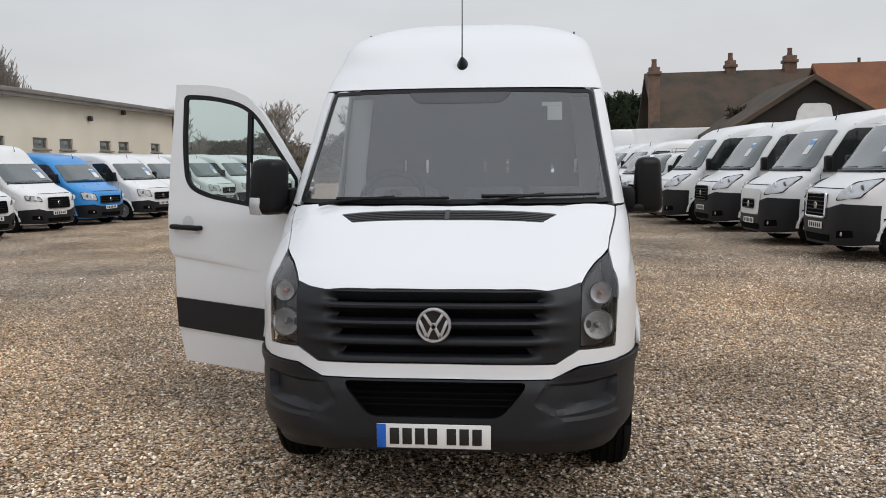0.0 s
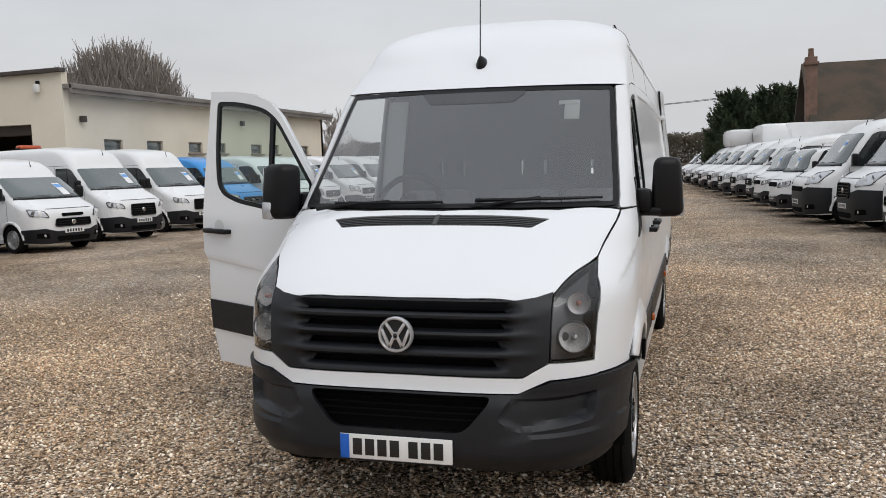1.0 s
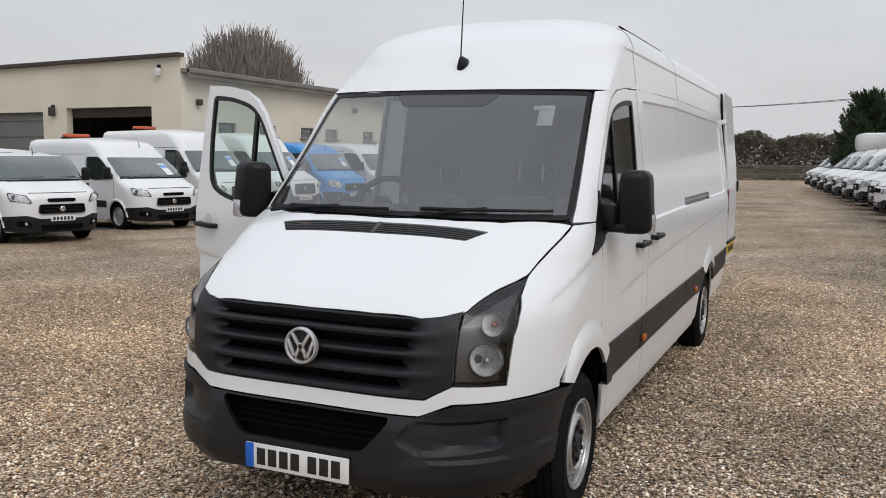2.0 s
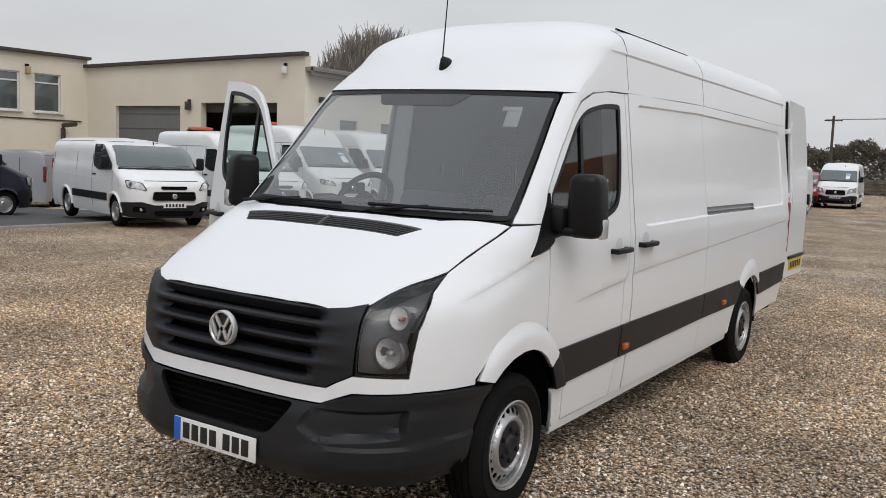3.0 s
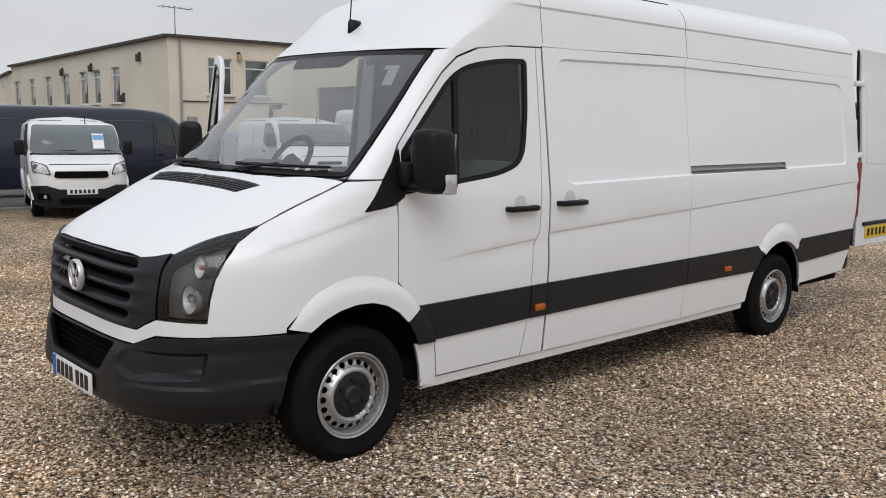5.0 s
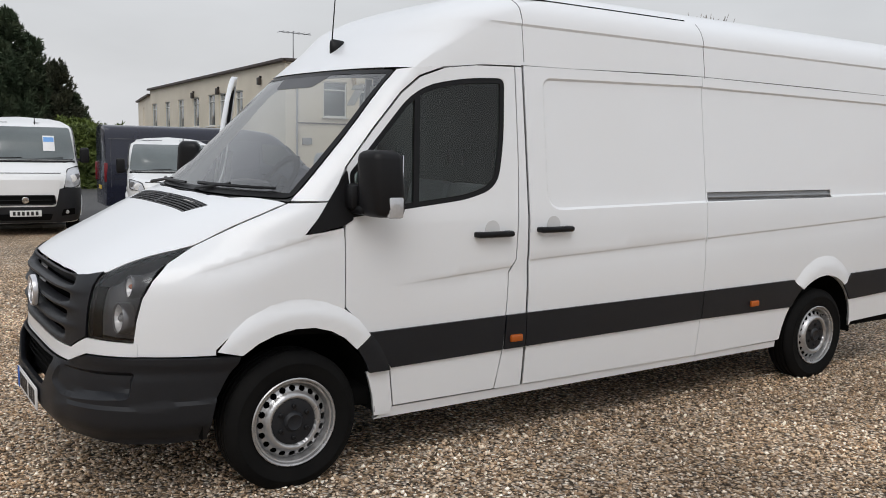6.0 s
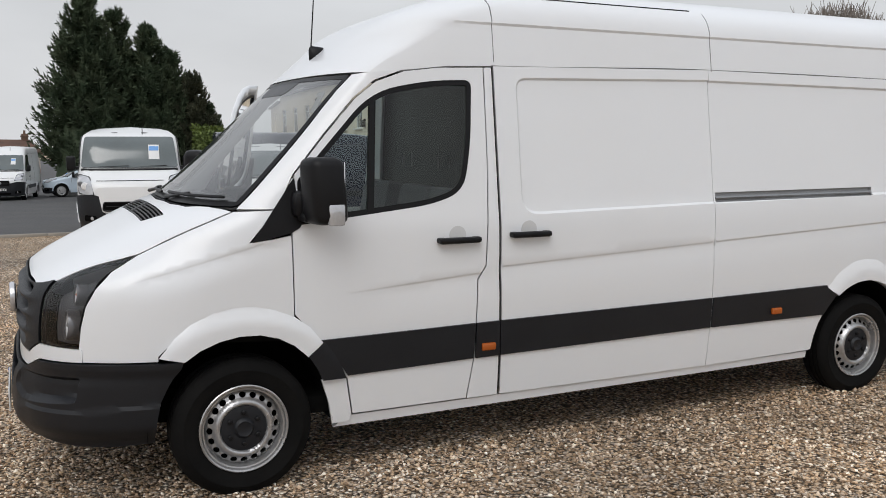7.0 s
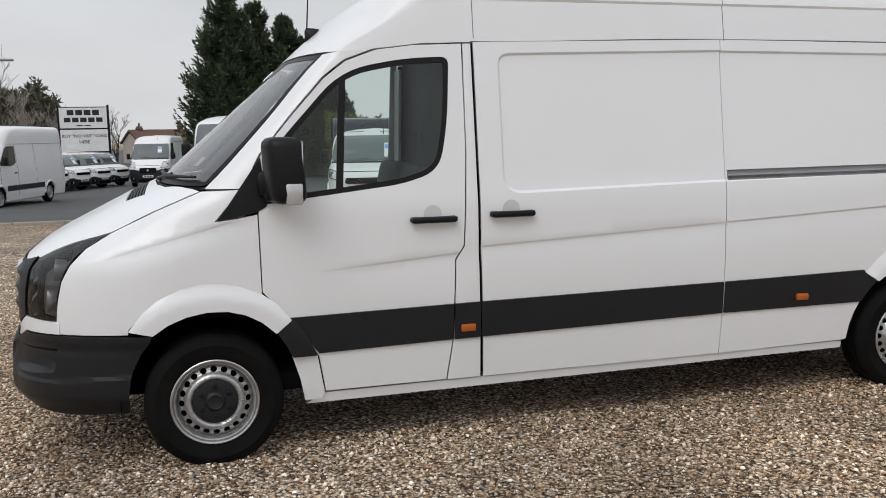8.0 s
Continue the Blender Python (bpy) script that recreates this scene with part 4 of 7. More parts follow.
for s in (1, -1):
    part("roof_gutter", tube([(s * (SK.side(y, roof_rise(y)) - 0.004), y, roof_rise(y) - 0.005) for y in [1.75 + 0.1 * i for i in range(50)]], 0.0045, n=6), SEAM, roof, "grey roof seam")
    for y0 in (2.44, 3.985):
        part("roof_seam", tube([(s * (SK.side(y0, z) - 0.001 + (0.009 * (1 - step(z, 2.42, 2.60)) if z > 2.41 else 0)), y0, z) for z in [2.20 + 0.02 * i for i in range(19)]], 0.0028, n=6), SEAM, roof)
    part("roof_edge_seam", tube([(s * (SK.side(3, 2.578) - 0.002), y, 2.578) for y in [2.5 + 0.1 * i for i in range(15)]], 0.006, n=6), VOID, roof)

# -- bonnet with louvres
VENTGREY = material("grey_vent_plastic", (0.06, 0.06, 0.063), 0.55)
VENT = soften([(-0.572, 0.703), (-0.492, 0.600), (0.492, 0.600), (0.572, 0.703)], 0.012)
LAMP_EDGE = [(0.672, 0.192), (0.703, 0.275), (0.742, 0.37), (0.790, 0.47)]
hood_r = [(0.0, 0.076), (0.30, 0.080), (0.52, 0.100), (0.60, 0.134), (0.660, 0.180)] + LAMP_EDGE + [(SK.side(y, z) - 0.007, y) for y, z in ((0.545, 1.228), (0.65, 1.278), (0.76, 1.330), (0.87, 1.377), (0.975, 1.421))] + [(0.80, 0.915), (0.60, 0.805), (0.40, 0.762), (0.0, 0.742)]
hood_o = both(hood_r)
bonnet = part("bonnet", sheet([p for i, p in enumerate(hood_o) if i == 0 or Vector(p) != Vector(hood_o[i - 1])], SK.on_top(), 0.035, holes=[VENT], thick=0.012), WHITE, van)
part("vent_tray", sheet(soften([(-0.60, 0.718), (-0.51, 0.582), (0.51, 0.582), (0.60, 0.718)], 0.01), SK.on_top(-0.03), 0.06, thick=0.01), VOID, bonnet, "black vent tray")
for k in range(6):
    y = 0.608 + 0.0168 * k
    hw = 0.494 + 0.77 * (y - 0.600)
    part("vent_slat", tube([(-hw + 2 * hw * i / 12, y, SK.top(-hw + 2 * hw * i / 12, y) - 0.003) for i in range(13)], 0.0042, n=6), VENTGREY, bonnet)
part("vent_divider", box(0.024, 0.105, 0.02, (0, 0.652, SK.top(0, 0.652) - 0.006), 0.004, turn=Matrix.Rotation(radians(26), 3, "X")), VENTGREY, bonnet)

# -- grille, badge, lip, bumper
GR_TOP = [(0.0, 1.080), (0.30, 1.079), (0.52, 1.077), (0.60, 1.087), (0.664, 1.104)]
GR_BOT = [(0.655, 0.815), (0.60, 0.785), (0.55, 0.755), (0.30, 0.757), (0.0, 0.758)]
gr = [(s_x(x, z), z) for x, z in GR_TOP + GR_BOT]
gr_full = gr + [(-a, b) for a, b in reversed(gr[1:-1])]
SLOTS = ((1.026, 1.066, 0.515), (0.950, 0.999, 0.505), (0.868, 0.921, 0.490), (0.782, 0.836, 0.470))
slots = [soften([(-h + 0.03, a + 0.010), (-h + 0.05, b - 0.016), (h - 0.05, b - 0.016), (h - 0.03, a + 0.010)], 0.006) for a, b, h in SLOTS]


def grille_relief(s, z):
    d = 0.0
    for c in (1.011, 0.934, 0.850):
        d -= 0.012 * (1 - step(abs(z - c), 0.0, 0.026)) * (1 - step(abs(s), 0.46, 0.66))
    for a, b, h in SLOTS:
        m = 0.5 * (b - a)
        d += 0.046 * (1 - step(abs(z - (a + b) / 2), m - 0.014, m + 0.004)) * (1 - step(abs(s), h - 0.05, h + 0.035))
    return d


grille = part("grille", sheet(gr_full, round_nose(0.008, grille_relief), 0.0115, holes=slots, thick=0.012, sharp=50), PLASTIC, van, "dark grey slatted radiator grille")
part("grille_backing", sheet([(-0.66, 0.75), (0.66, 0.75), (0.66, 1.075), (-0.66, 1.075)], round_nose(-0.085), 0.08, thick=0.01), VOID, grille, "black grille backing")
bd = Vector((0, -0.012, 0.934))
ring = lathe([(-0.006, 0.066), (-0.014, 0.070), (-0.014, 0.076), (-0.006, 0.080), (0.01, 0.080), (0.01, 0.066), (-0.006, 0.066)], 40, "Y", bd)
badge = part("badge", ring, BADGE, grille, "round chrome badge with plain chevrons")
part("badge_disc", lathe([(0.006, 0.0001), (0.006, 0.070), (0.016, 0.070)], 32, "Y", bd), INK, badge)
for pts in (((-0.042, 0.050), (0.0, -0.014), (0.042, 0.050)), ((-0.062, 0.020), (-0.030, -0.055), (0.0, 0.006), (0.030, -0.055), (0.062, 0.020))):
    bm = bmesh.new()
    for (x0, z0), (x1, z1) in zip(pts, pts[1:]):
        a = math.atan2(z1 - z0, x1 - x0)
        box(math.hypot(x1 - x0, z1 - z0) + 0.01, 0.012, 0.014, (bd.x + (x0 + x1) / 2, bd.y - 0.004, bd.z + (z0 + z1) / 2), 0.002, bm, Matrix.Rotation(-a, 3, "Y"))
    part("badge_chevron", bm, BADGE, badge)

LIP_T = [(0.0, 0.750), (0.55, 0.747), (0.60, 0.777), (0.655, 0.806), (0.845, 0.797)]
LIP_B = [(0.845, 0.737), (0.655, 0.735), (0.60, 0.712), (0.53, 0.680), (0.0, 0.682)]
lip = [(s_x(x, z), z) for x, z in LIP_T + LIP_B]
part("front_lip", sheet(lip + [(-a, b) for a, b in reversed(lip[1:-1])], round_nose(0.006), 0.04, thick=0.02), WHITE, van)

BU_T = [(0.0, 0.674), (0.53, 0.672), (0.60, 0.703), (0.66, 0.727)]
bu = [(s_x(x, z), z) for x, z in BU_T] + [(s_y(0.30, 0.73), 0.731), (s_y(0.50, 0.728), 0.727), (s_y(0.712, 0.722), 0.722), (s_y(0.655, 0.63), 0.63), (s_y(0.605, 0.53), 0.53), (s_y(0.585, 0.42), 0.42), (s_y(0.575, 0.31), 0.31),
      (s_y(0.40, 0.30), 0.30), (s_x(0.80, 0.30), 0.30), (0.60, 0.325), (0.30, 0.345), (0.0, 0.348)]
INTAKE = soften([(-0.430, 0.664), (-0.300, 0.512), (0.300, 0.512), (0.430, 0.664)], 0.045, 5)
FOGR = soften([(0.44, 0.575), (0.54, 0.515), (0.92, 0.540), (0.935, 0.664), (0.50, 0.658)], 0.03)
FOGL = [(-a, b) for a, b in FOGR]


def bumper_relief(s, z):
    a = abs(s)
    d = 0.0
    if inside([a], [z], FOGR)[0]:
        e = float(near([a], [z], FOGR)[0])
        low = 0.515 + 0.066 * max(0.0, a - 0.54) + 0.6 * max(0.0, 0.54 - a)
        d += (0.012 + 0.030 * step(a, 0.48, 0.84)) * step(e, 0, 0.012) * step(z, low, low + 0.032)
    # ledge along the top, shallow scoop beneath it and a crease at the corner
    d += 0.016 * (1 - step(z, 0.655, 0.70)) * step(a, 0.45, 0.6)
    line = 0.495 + 0.06 * max(0.0, a - 0.9) - 0.10 * max(0.0, 0.62 - a)
    d -= 0.009 * (1 - step(z, line - 0.004, line + 0.012)) * step(a, 0.40, 0.55)
    d += 0.05 * step(0.42 - z, 0.0, 0.11)
    return d


bumper = part("bumper", sheet(bu + [(-a, b) for a, b in reversed(bu[1:-1])], round_nose(0.02, bumper_relief), 0.018, holes=[INTAKE], lines=[FOGR + FOGR[:1], FOGL + FOGL[:1]], thick=0.025, sharp=24), PLASTIC, van, "dark grey moulded plastic front bumper")
part("intake_backing", sheet([(-0.47, 0.47), (0.47, 0.47), (0.47, 0.69), (-0.47, 0.69)], round_nose(-0.06), 0.08, thick=0.01), VOID, bumper, "black lower air intake")
for k in range(4):
    z = 0.555 + 0.028 * k
    part("intake_slat", tube([(0.42 * (i - 6) / 6, SK.front(0.42 * (i - 6) / 6, z) + 0.035, z) for i in range(13)], 0.005, n=6), VOID, bumper)
plate = part("number_plate", box(0.52, 0.008, 0.111, (0, -0.052, 0.432), 0.003), PLATE_W, bumper, "white front number plate with blue band")
part("plate_band", box(0.042, 0.004, 0.109, (-0.238, -0.0565, 0.432), 0.001), PLATE_B, plate)
for k in range(7):
    x = -0.178 + 0.058 * k + (0.028 if k > 3 else 0)
    part("plate_bar", box(0.043, 0.003, 0.075, (x, -0.0568, 0.432), 0.0008), INK, plate)

# -- headlamps
for s in (1, -1):
    hl = [(0.671, 1.100), (0.664, 0.95), (0.662, 0.808), (0.75, 0.802), (0.848, 0.800)]
    hp = [(s_x(x, z), z) for x, z in hl] + [(s_y(0.271, 0.90), 0.90), (s_y(0.297, 1.0), 1.0), (s_y(0.341, 1.08), 1.08), (s_y(0.416, 1.155), 1.155), (s_y(0.537, 1.222), 1.222)] + [(s_x(x, SK.top(x, y) - 0.008), SK.top(x, y) - 0.008) for x, y in reversed(LAMP_EDGE)]
    hp = [(s * a, b) for a, b in hp]
    hb = part("headlight", sheet(hp, round_nose(-0.085), 0.03, thick=0.01), HOUSING, van, "clear headlight with dark inner housing")
    part("headlight_lens", sheet(inset(hp, 0.002), round_nose(0.0), 0.03, thick=0), LAMP_GLASS, hb, "clear lens").visible_shadow = False
    part("headlight_rim", sheet(hp, round_nose(-0.002), 0.03, holes=[inset(hp, 0.006)], thick=0.02), BLACK, hb)
    for (x, z), r, dep in (((0.785, 0.905), 0.063, -0.050), ((0.797, 1.064), 0.047, -0.047)):
        c = round_nose(dep)(s * s_x(x, z), z)
        e = round_nose(0.01)(s * s_x(x, z), z)
        ax = (e - c).normalized()
        ax = (ax * 0.15 + Vector((0, -1, 0.1))).normalized()
        own = lathe([(-0.03, 0.001), (-0.028, r * 0.30), (-0.022, r * 0.52), (-0.010, r * 0.78), (0.012, r), (0.014, r * 1.06), (0.0, r * 1.08)], 18, "Z")
        bmesh.ops.transform(own, matrix=Matrix.Translation(c) @ ax.to_track_quat("Z", "Y").to_matrix().to_4x4(), verts=own.verts)
        rf = part("reflector", own, REFLECT, hb, "chrome lamp reflector", smooth=False)
        bulb = lathe([(-0.02, r * 0.25), (0.012, r * 0.25), (0.02, r * 0.1), (0.022, 0.0005)], 14, "Z")
        bmesh.ops.transform(bulb, matrix=Matrix.Translation(c) @ ax.to_track_quat("Z", "Y").to_matrix().to_4x4(), verts=bulb.verts)
        part("bulb", bulb, LENS if r > 0.05 else BULB_AMBER, rf)
        shroud = lathe([(-0.03, r * 1.14), (0.016, r * 1.16), (0.024, r * 1.10), (0.024, r * 1.05), (0.012, r * 1.04)], 28, "Z")
        bmesh.ops.transform(shroud, matrix=Matrix.Translation(c) @ ax.to_track_quat("Z", "Y").to_matrix().to_4x4(), verts=shroud.verts)
        part("lamp_shroud", shroud, HOUSING, hb, "grey lamp shroud")

# -- screen, cowl, wipers
WS = soften([(-0.880, 1.452), (0.880, 1.452), (0.800, 2.112), (0.30, 2.118), (-0.30, 2.118), (-0.800, 2.112)], [0.03, 0.03, 0.025, 0.2, 0.2, 0.025], 5)
screen = part("windscreen", sheet(WS, SK.on_front(-0.006), 0.06, thick=0), HAZY_GLASS, van, "large curved windscreen")
screen.visible_shadow = False
part("screen_border", sheet(WS, SK.on_front(-0.004), 0.05, holes=[inset(WS, 0.022)], thick=0.012), BLACK, screen, "black screen border")
part("shade_band", sheet(soften([(-0.32, 2.098), (-0.25, 2.025), (0.25, 2.025), (0.32, 2.098)], 0.03), SK.on_front(-0.0045), 0.05, thick=0), FRIT, screen, "dark printed band behind the mirror foot")
cow = [(-0.885, 0.99), (-0.80, 0.925), (-0.60, 0.813), (-0.40, 0.770), (0, 0.750), (0.40, 0.770), (0.60, 0.813), (0.80, 0.925), (0.885, 0.99), (0.86, 1.02), (0.60, 0.87), (0.3, 0.835), (0, 0.825), (-0.3, 0.835), (-0.60, 0.87), (-0.86, 1.02)]
cowl = part("cowl", sheet(cow, lambda x, y: Vector((x, y, 1.432 + 0.012 * (1 - abs(x)))), 0.04, thick=0.02), BLACK, van, "black plastic scuttle")


def wiper(x0, x1, z1):
    bm = tube([(x0, 0.80, 1.445), (x0 + (x1 - x0) * 0.3, SK.front(x0 + (x1 - x0) * 0.3, 1.47) - 0.03, 1.463), (x1, SK.front(x1, z1) - 0.02, z1)], 0.012, 0.007, n=6)
    w = part("wiper", bm, BLACK, cowl, "black wiper arm and blade")
    a, b = x1 - 0.33, x1 + 0.30
    part("wiper_blade", tube([(a + (b - a) * i / 8, SK.front(min(0.86, max(-0.86, a + (b - a) * i / 8)), z1 - 0.01) - 0.018, z1 - 0.013 + 0.006 * i / 8) for i in range(9)], 0.011, 0.008, n=6), BLACK, w)
    return w


wiper(-0.72, -0.30, 1.487)
wiper(0.10, 0.50, 1.50)

# -- aerial
own = lathe([(0.0, 0.045), (0.006, 0.045), (0.03, 0.030), (0.055, 0.012), (0.06, 0.004)], 20, "Z")
bmesh.ops.scale(own, vec=(0.75, 1.3, 1.0), verts=own.verts)
foot_m = Matrix.Translation((0, 1.70, SK.top(0, 1.70) - 0.003)) @ Matrix.Rotation(radians(44), 4, "X")
bmesh.ops.transform(own, matrix=foot_m, verts=own.verts)
aerial = part("aerial", own, BLACK, van, "black roof aerial on the header")
p0 = Vector((0, 1.665, SK.top(0, 1.70) + 0.035))
part("aerial_rod", tube([p0, p0 + Vector((0, 0.025, 0.36)), p0 + Vector((0, 0.07, 0.74))], 0.0045, 0.0022, n=6), BLACK, aerial)


# -- wheels
def steel_wheel(s, x, y, parent, r=0.352, wd=0.205, rim=0.222, fine=True):
    """Tyre with tread grooves, pressed steel disc with a ring of holes, dark hub cap."""
    c = Vector((s * x, y, r - 0.004))
    n = 56 if fine else 20
    prof = [(-wd + 0.02, rim - 0.012), (-wd + 0.006, rim + 0.02), (-wd - 0.004, r - 0.07), (-wd + 0.012, r - 0.02), (-wd + 0.03, r - 0.004)]
    for k in range(4):
        a = -wd + 0.045 + k * (wd - 0.09) / 3
        prof += [(a - 0.006, r), (a - 0.004, r - 0.009), (a + 0.004, r - 0.009), (a + 0.006, r)] if fine else [(a, r)]
    prof += [(-0.03, r - 0.004), (-0.011, r - 0.02), (0.003, r - 0.06), (0.004, rim + 0.075), (0.0015, rim + 0.07), (0.0, rim + 0.04), (-0.008, rim + 0.015), (-0.016, rim - 0.004)]
    own = lathe([(s * a, q) for a, q in prof], n, "X", c)
    wheel = part("wheel", own, RUBBER, parent, "black tyre on a silver steel wheel")
    own = lathe([(s * a, q) for a, q in ((-0.018, rim - 0.004), (-0.004, rim + 0.002), (0.0, rim - 0.003), (-0.003, rim - 0.010), (-0.017, rim - 0.0125), (-0.013, rim - 0.017), (-0.015, rim - 0.024), (-0.024, rim - 0.028), (-0.07, rim - 0.030), (-wd + 0.03, rim - 0.02))], n, "X", c)
    part("rim", own, STEEL, wheel, "silver steel rim")
    if fine:
        holes = []
        for k in range(20):
            a = 2 * math.pi * k / 20
            holes.append([((0.168 + 0.0150 * math.cos(t)) * math.cos(a) - 0.0175 * math.sin(t) * math.sin(a), (0.168 + 0.0150 * math.cos(t)) * math.sin(a) + 0.0175 * math.sin(t) * math.cos(a)) for t in [2 * math.pi * j / 12 for j in range(12)]])
        shape = smooth_line([(0.0, -0.034), (0.112, -0.034), (0.117, -0.014), (0.131, -0.006), (0.145, -0.014), (0.151, -0.028), (0.182, -0.044), (0.190, -0.058), (0.197, -0.060)])
        own = sheet([(0.197 * math.cos(2 * math.pi * j / 64), 0.197 * math.sin(2 * math.pi * j / 64)) for j in range(64)],
                    lambda u, v: Vector((c.x + s * shape(math.hypot(u, v)), c.y + u, c.z + v)), 0.008, holes=holes, thick=0.004, flip=s < 0)
        part("wheel_disc", own, STEEL, wheel, "pressed steel disc with round holes")
        own = lathe([(s * a, q) for a, q in ((-0.034, 0.118), (-0.020, 0.115), (-0.016, 0.104), (-0.018, 0.052), (-0.008, 0.046), (-0.003, 0.038), (-0.006, 0.032), (-0.006, 0.0005))], 30, "X", c)
        part("hub_cap", own, PLASTIC, wheel, "dark grey hub cap")
        for k in range(6):
            a = 2 * math.pi * (k + 0.5) / 6
            part("wheel_bolt", lathe([(s * q[0], q[1]) for q in ((-0.02, 0.013), (-0.008, 0.013), (-0.004, 0.009), (-0.004, 0.0005))], 8, "X", c + Vector((0, 0.080 * math.cos(a), 0.080 * math.sin(a)))), BLACK, wheel)
        part("brake_drum", lathe([(s * -0.09, 0.001), (s * -0.09, 0.19), (s * -wd + 0.02 * s, 0.19)], 24, "X", c), VOID, wheel)
    else:
        own = lathe([(s * a, q) for a, q in ((-0.05, rim - 0.025), (-0.045, rim * 0.8), (-0.02, rim * 0.55), (-0.025, rim * 0.42), (-0.012, rim * 0.35), (-0.010, 0.0005))], n, "X", c)
        part("wheel_disc", own, STEEL, wheel)
    return wheel


def wheel_well(s, y, r=0.46):
    """Upper half of a drum over the wheel, with its inner wall."""
    own = bmesh.new()
    rows = []
    for i in range(19):
        a = radians(-4 + 188 * i / 18)
        c, z = y + r * math.cos(a), 0.36 + r * math.sin(a)
        rows.append([own.verts.new((s * 0.945, c, z)), own.verts.new((s * 0.60, c, z)), own.verts.new((s * 0.60, y, 0.30))])
    for a, b in zip(rows, rows[1:]):
        own.faces.new((a[0], a[1], b[1], b[0]))
        own.faces.new((a[1], a[2], b[2], b[1]))
    return own


for s in (1, -1):
    part("splash_guard", box(0.32, 0.03, 0.40, (s * 0.74, 1.475, 0.62), 0.01), VOID, van)
    for y in (1.0, 5.325):
        steel_wheel(s, 0.962, y, van)
        part("wheel_well", wheel_well(s, y), VOID, van, "black wheel housing")

# -- black sheets added as shade behind the gaps, floor pan, cargo space, bulkhead
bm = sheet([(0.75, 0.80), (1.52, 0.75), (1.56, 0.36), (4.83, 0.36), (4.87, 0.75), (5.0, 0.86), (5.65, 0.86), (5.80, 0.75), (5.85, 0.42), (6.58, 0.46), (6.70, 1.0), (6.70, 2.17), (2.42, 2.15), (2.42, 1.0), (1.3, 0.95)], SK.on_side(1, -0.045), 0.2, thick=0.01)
part("gap_shade_sheet", bm, VOID, van, "black sheet standing in for shade in the panel gaps")
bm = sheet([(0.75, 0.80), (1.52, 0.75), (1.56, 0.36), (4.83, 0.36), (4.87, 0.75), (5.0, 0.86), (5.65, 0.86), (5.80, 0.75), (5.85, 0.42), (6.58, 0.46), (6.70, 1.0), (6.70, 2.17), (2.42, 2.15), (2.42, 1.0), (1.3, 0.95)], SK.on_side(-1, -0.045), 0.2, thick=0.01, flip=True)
part("gap_shade_sheet", bm, VOID, van, "black sheet standing in for shade in the panel gaps")
for s in (1, -1):
    part("cargo_wall", sheet([(2.50, 0.95), (6.66, 0.95), (6.68, 2.15), (2.50, 2.15)], SK.on_side(s, -0.062), 0.3, thick=0.006, flip=s < 0), WHITE2, van, "white painted load space wall")
bm = box(1.76, 5.9, 0.10, (0, 3.72, 0.40), 0.02)
box(1.20, 0.9, 0.34, (0, 0.68, 0.62), 0.04, bm)
box(0.9, 5.6, 0.16, (0, 3.6, 0.30), 0.02, bm)
box(0.10, 1.9, 0.12, (0.55, 4.0, 0.27), 0.02, bm)
box(0.10, 1.9, 0.12, (-0.55, 4.0, 0.27), 0.02, bm)
tube([(-0.9, 5.325, 0.35), (0.9, 5.325, 0.35)], 0.07, n=10, bm=bm)
tube([(-0.9, 1.0, 0.35), (0.9, 1.0, 0.35)], 0.06, n=10, bm=bm)
part("floor_pan", bm, VOID, van, "black underbody")
bm = sheet([(-0.93, 0.46), (0.93, 0.46), (0.97, 1.2), (0.85, 2.14), (0.55, 2.45), (-0.55, 2.45), (-0.85, 2.14), (-0.97, 1.2)], lambda x, z: Vector((x, 2.46, z)), 0.25,
           holes=[[(x - 0.009, 1.595), (x + 0.009, 1.595), (x + 0.009, 1.69), (x - 0.009, 1.69)] for x in (-0.48, -0.32, 0.10, 0.26, 0.58, 0.74)], thick=0.02)
part("bulkhead", bm, STEEL_PAINT, van, "grey steel bulkhead with narrow slots")
tilt = Matrix.Rotation(radians(-30), 3, "X")
bm = box(0.088, 0.004, 0.12, (0.572, 1.52, 1.972), 0.001, turn=tilt)
box(0.12, 0.003, 0.028, (0.554, 1.542, 2.019), 0.001, bm, tilt)
part("paper_slip", bm, PAPER, van, "white paper slip tucked behind the screen")
for s in (1, -1):
    part("door_jamb", sheet([(0.80, 0.60), (0.93, 0.60), (0.945, 1.2), (0.87, 1.95), (0.84, 2.12), (0.70, 2.12), (0.76, 1.6)], lambda x, z, s=s: Vector((s * x, 2.40, z)), 0.2, thick=0.02, flip=s < 0), WHITE, van, "white painted door jamb")

# -- cab: dash, wheel, seats
bm = sheet([(-0.82, 1.03), (-0.5, 0.90), (0, 0.86), (0.5, 0.90), (0.82, 1.03), (0.86, 1.36), (0.3, 1.42), (-0.86, 1.36)], lambda x, y: Vector((x, y, 1.425 - 0.25 * max(0, y - 1.2) + 0.015 * math.sin(x * 9) * step(y, 1.1, 1.3))), 0.08, thick=0.03)
dash = part("dashboard", bm, TRIM, van, "grey plastic dashboard")
part("dash_front", box(1.66, 0.10, 0.42, (0, 1.38, 1.18), 0.04), TRIM, dash)
part("instrument_hood", box(0.36, 0.16, 0.08, (-0.42, 1.32, 1.43), 0.035), TRIM, dash)
own = lathe([(0.016 * math.cos(t), 0.19 + 0.020 * math.sin(t)) for t in [2 * math.pi * i / 10 for i in range(11)]], 30, "Z")
box(0.36, 0.035, 0.02, (0, 0, -0.01), 0.008, own)
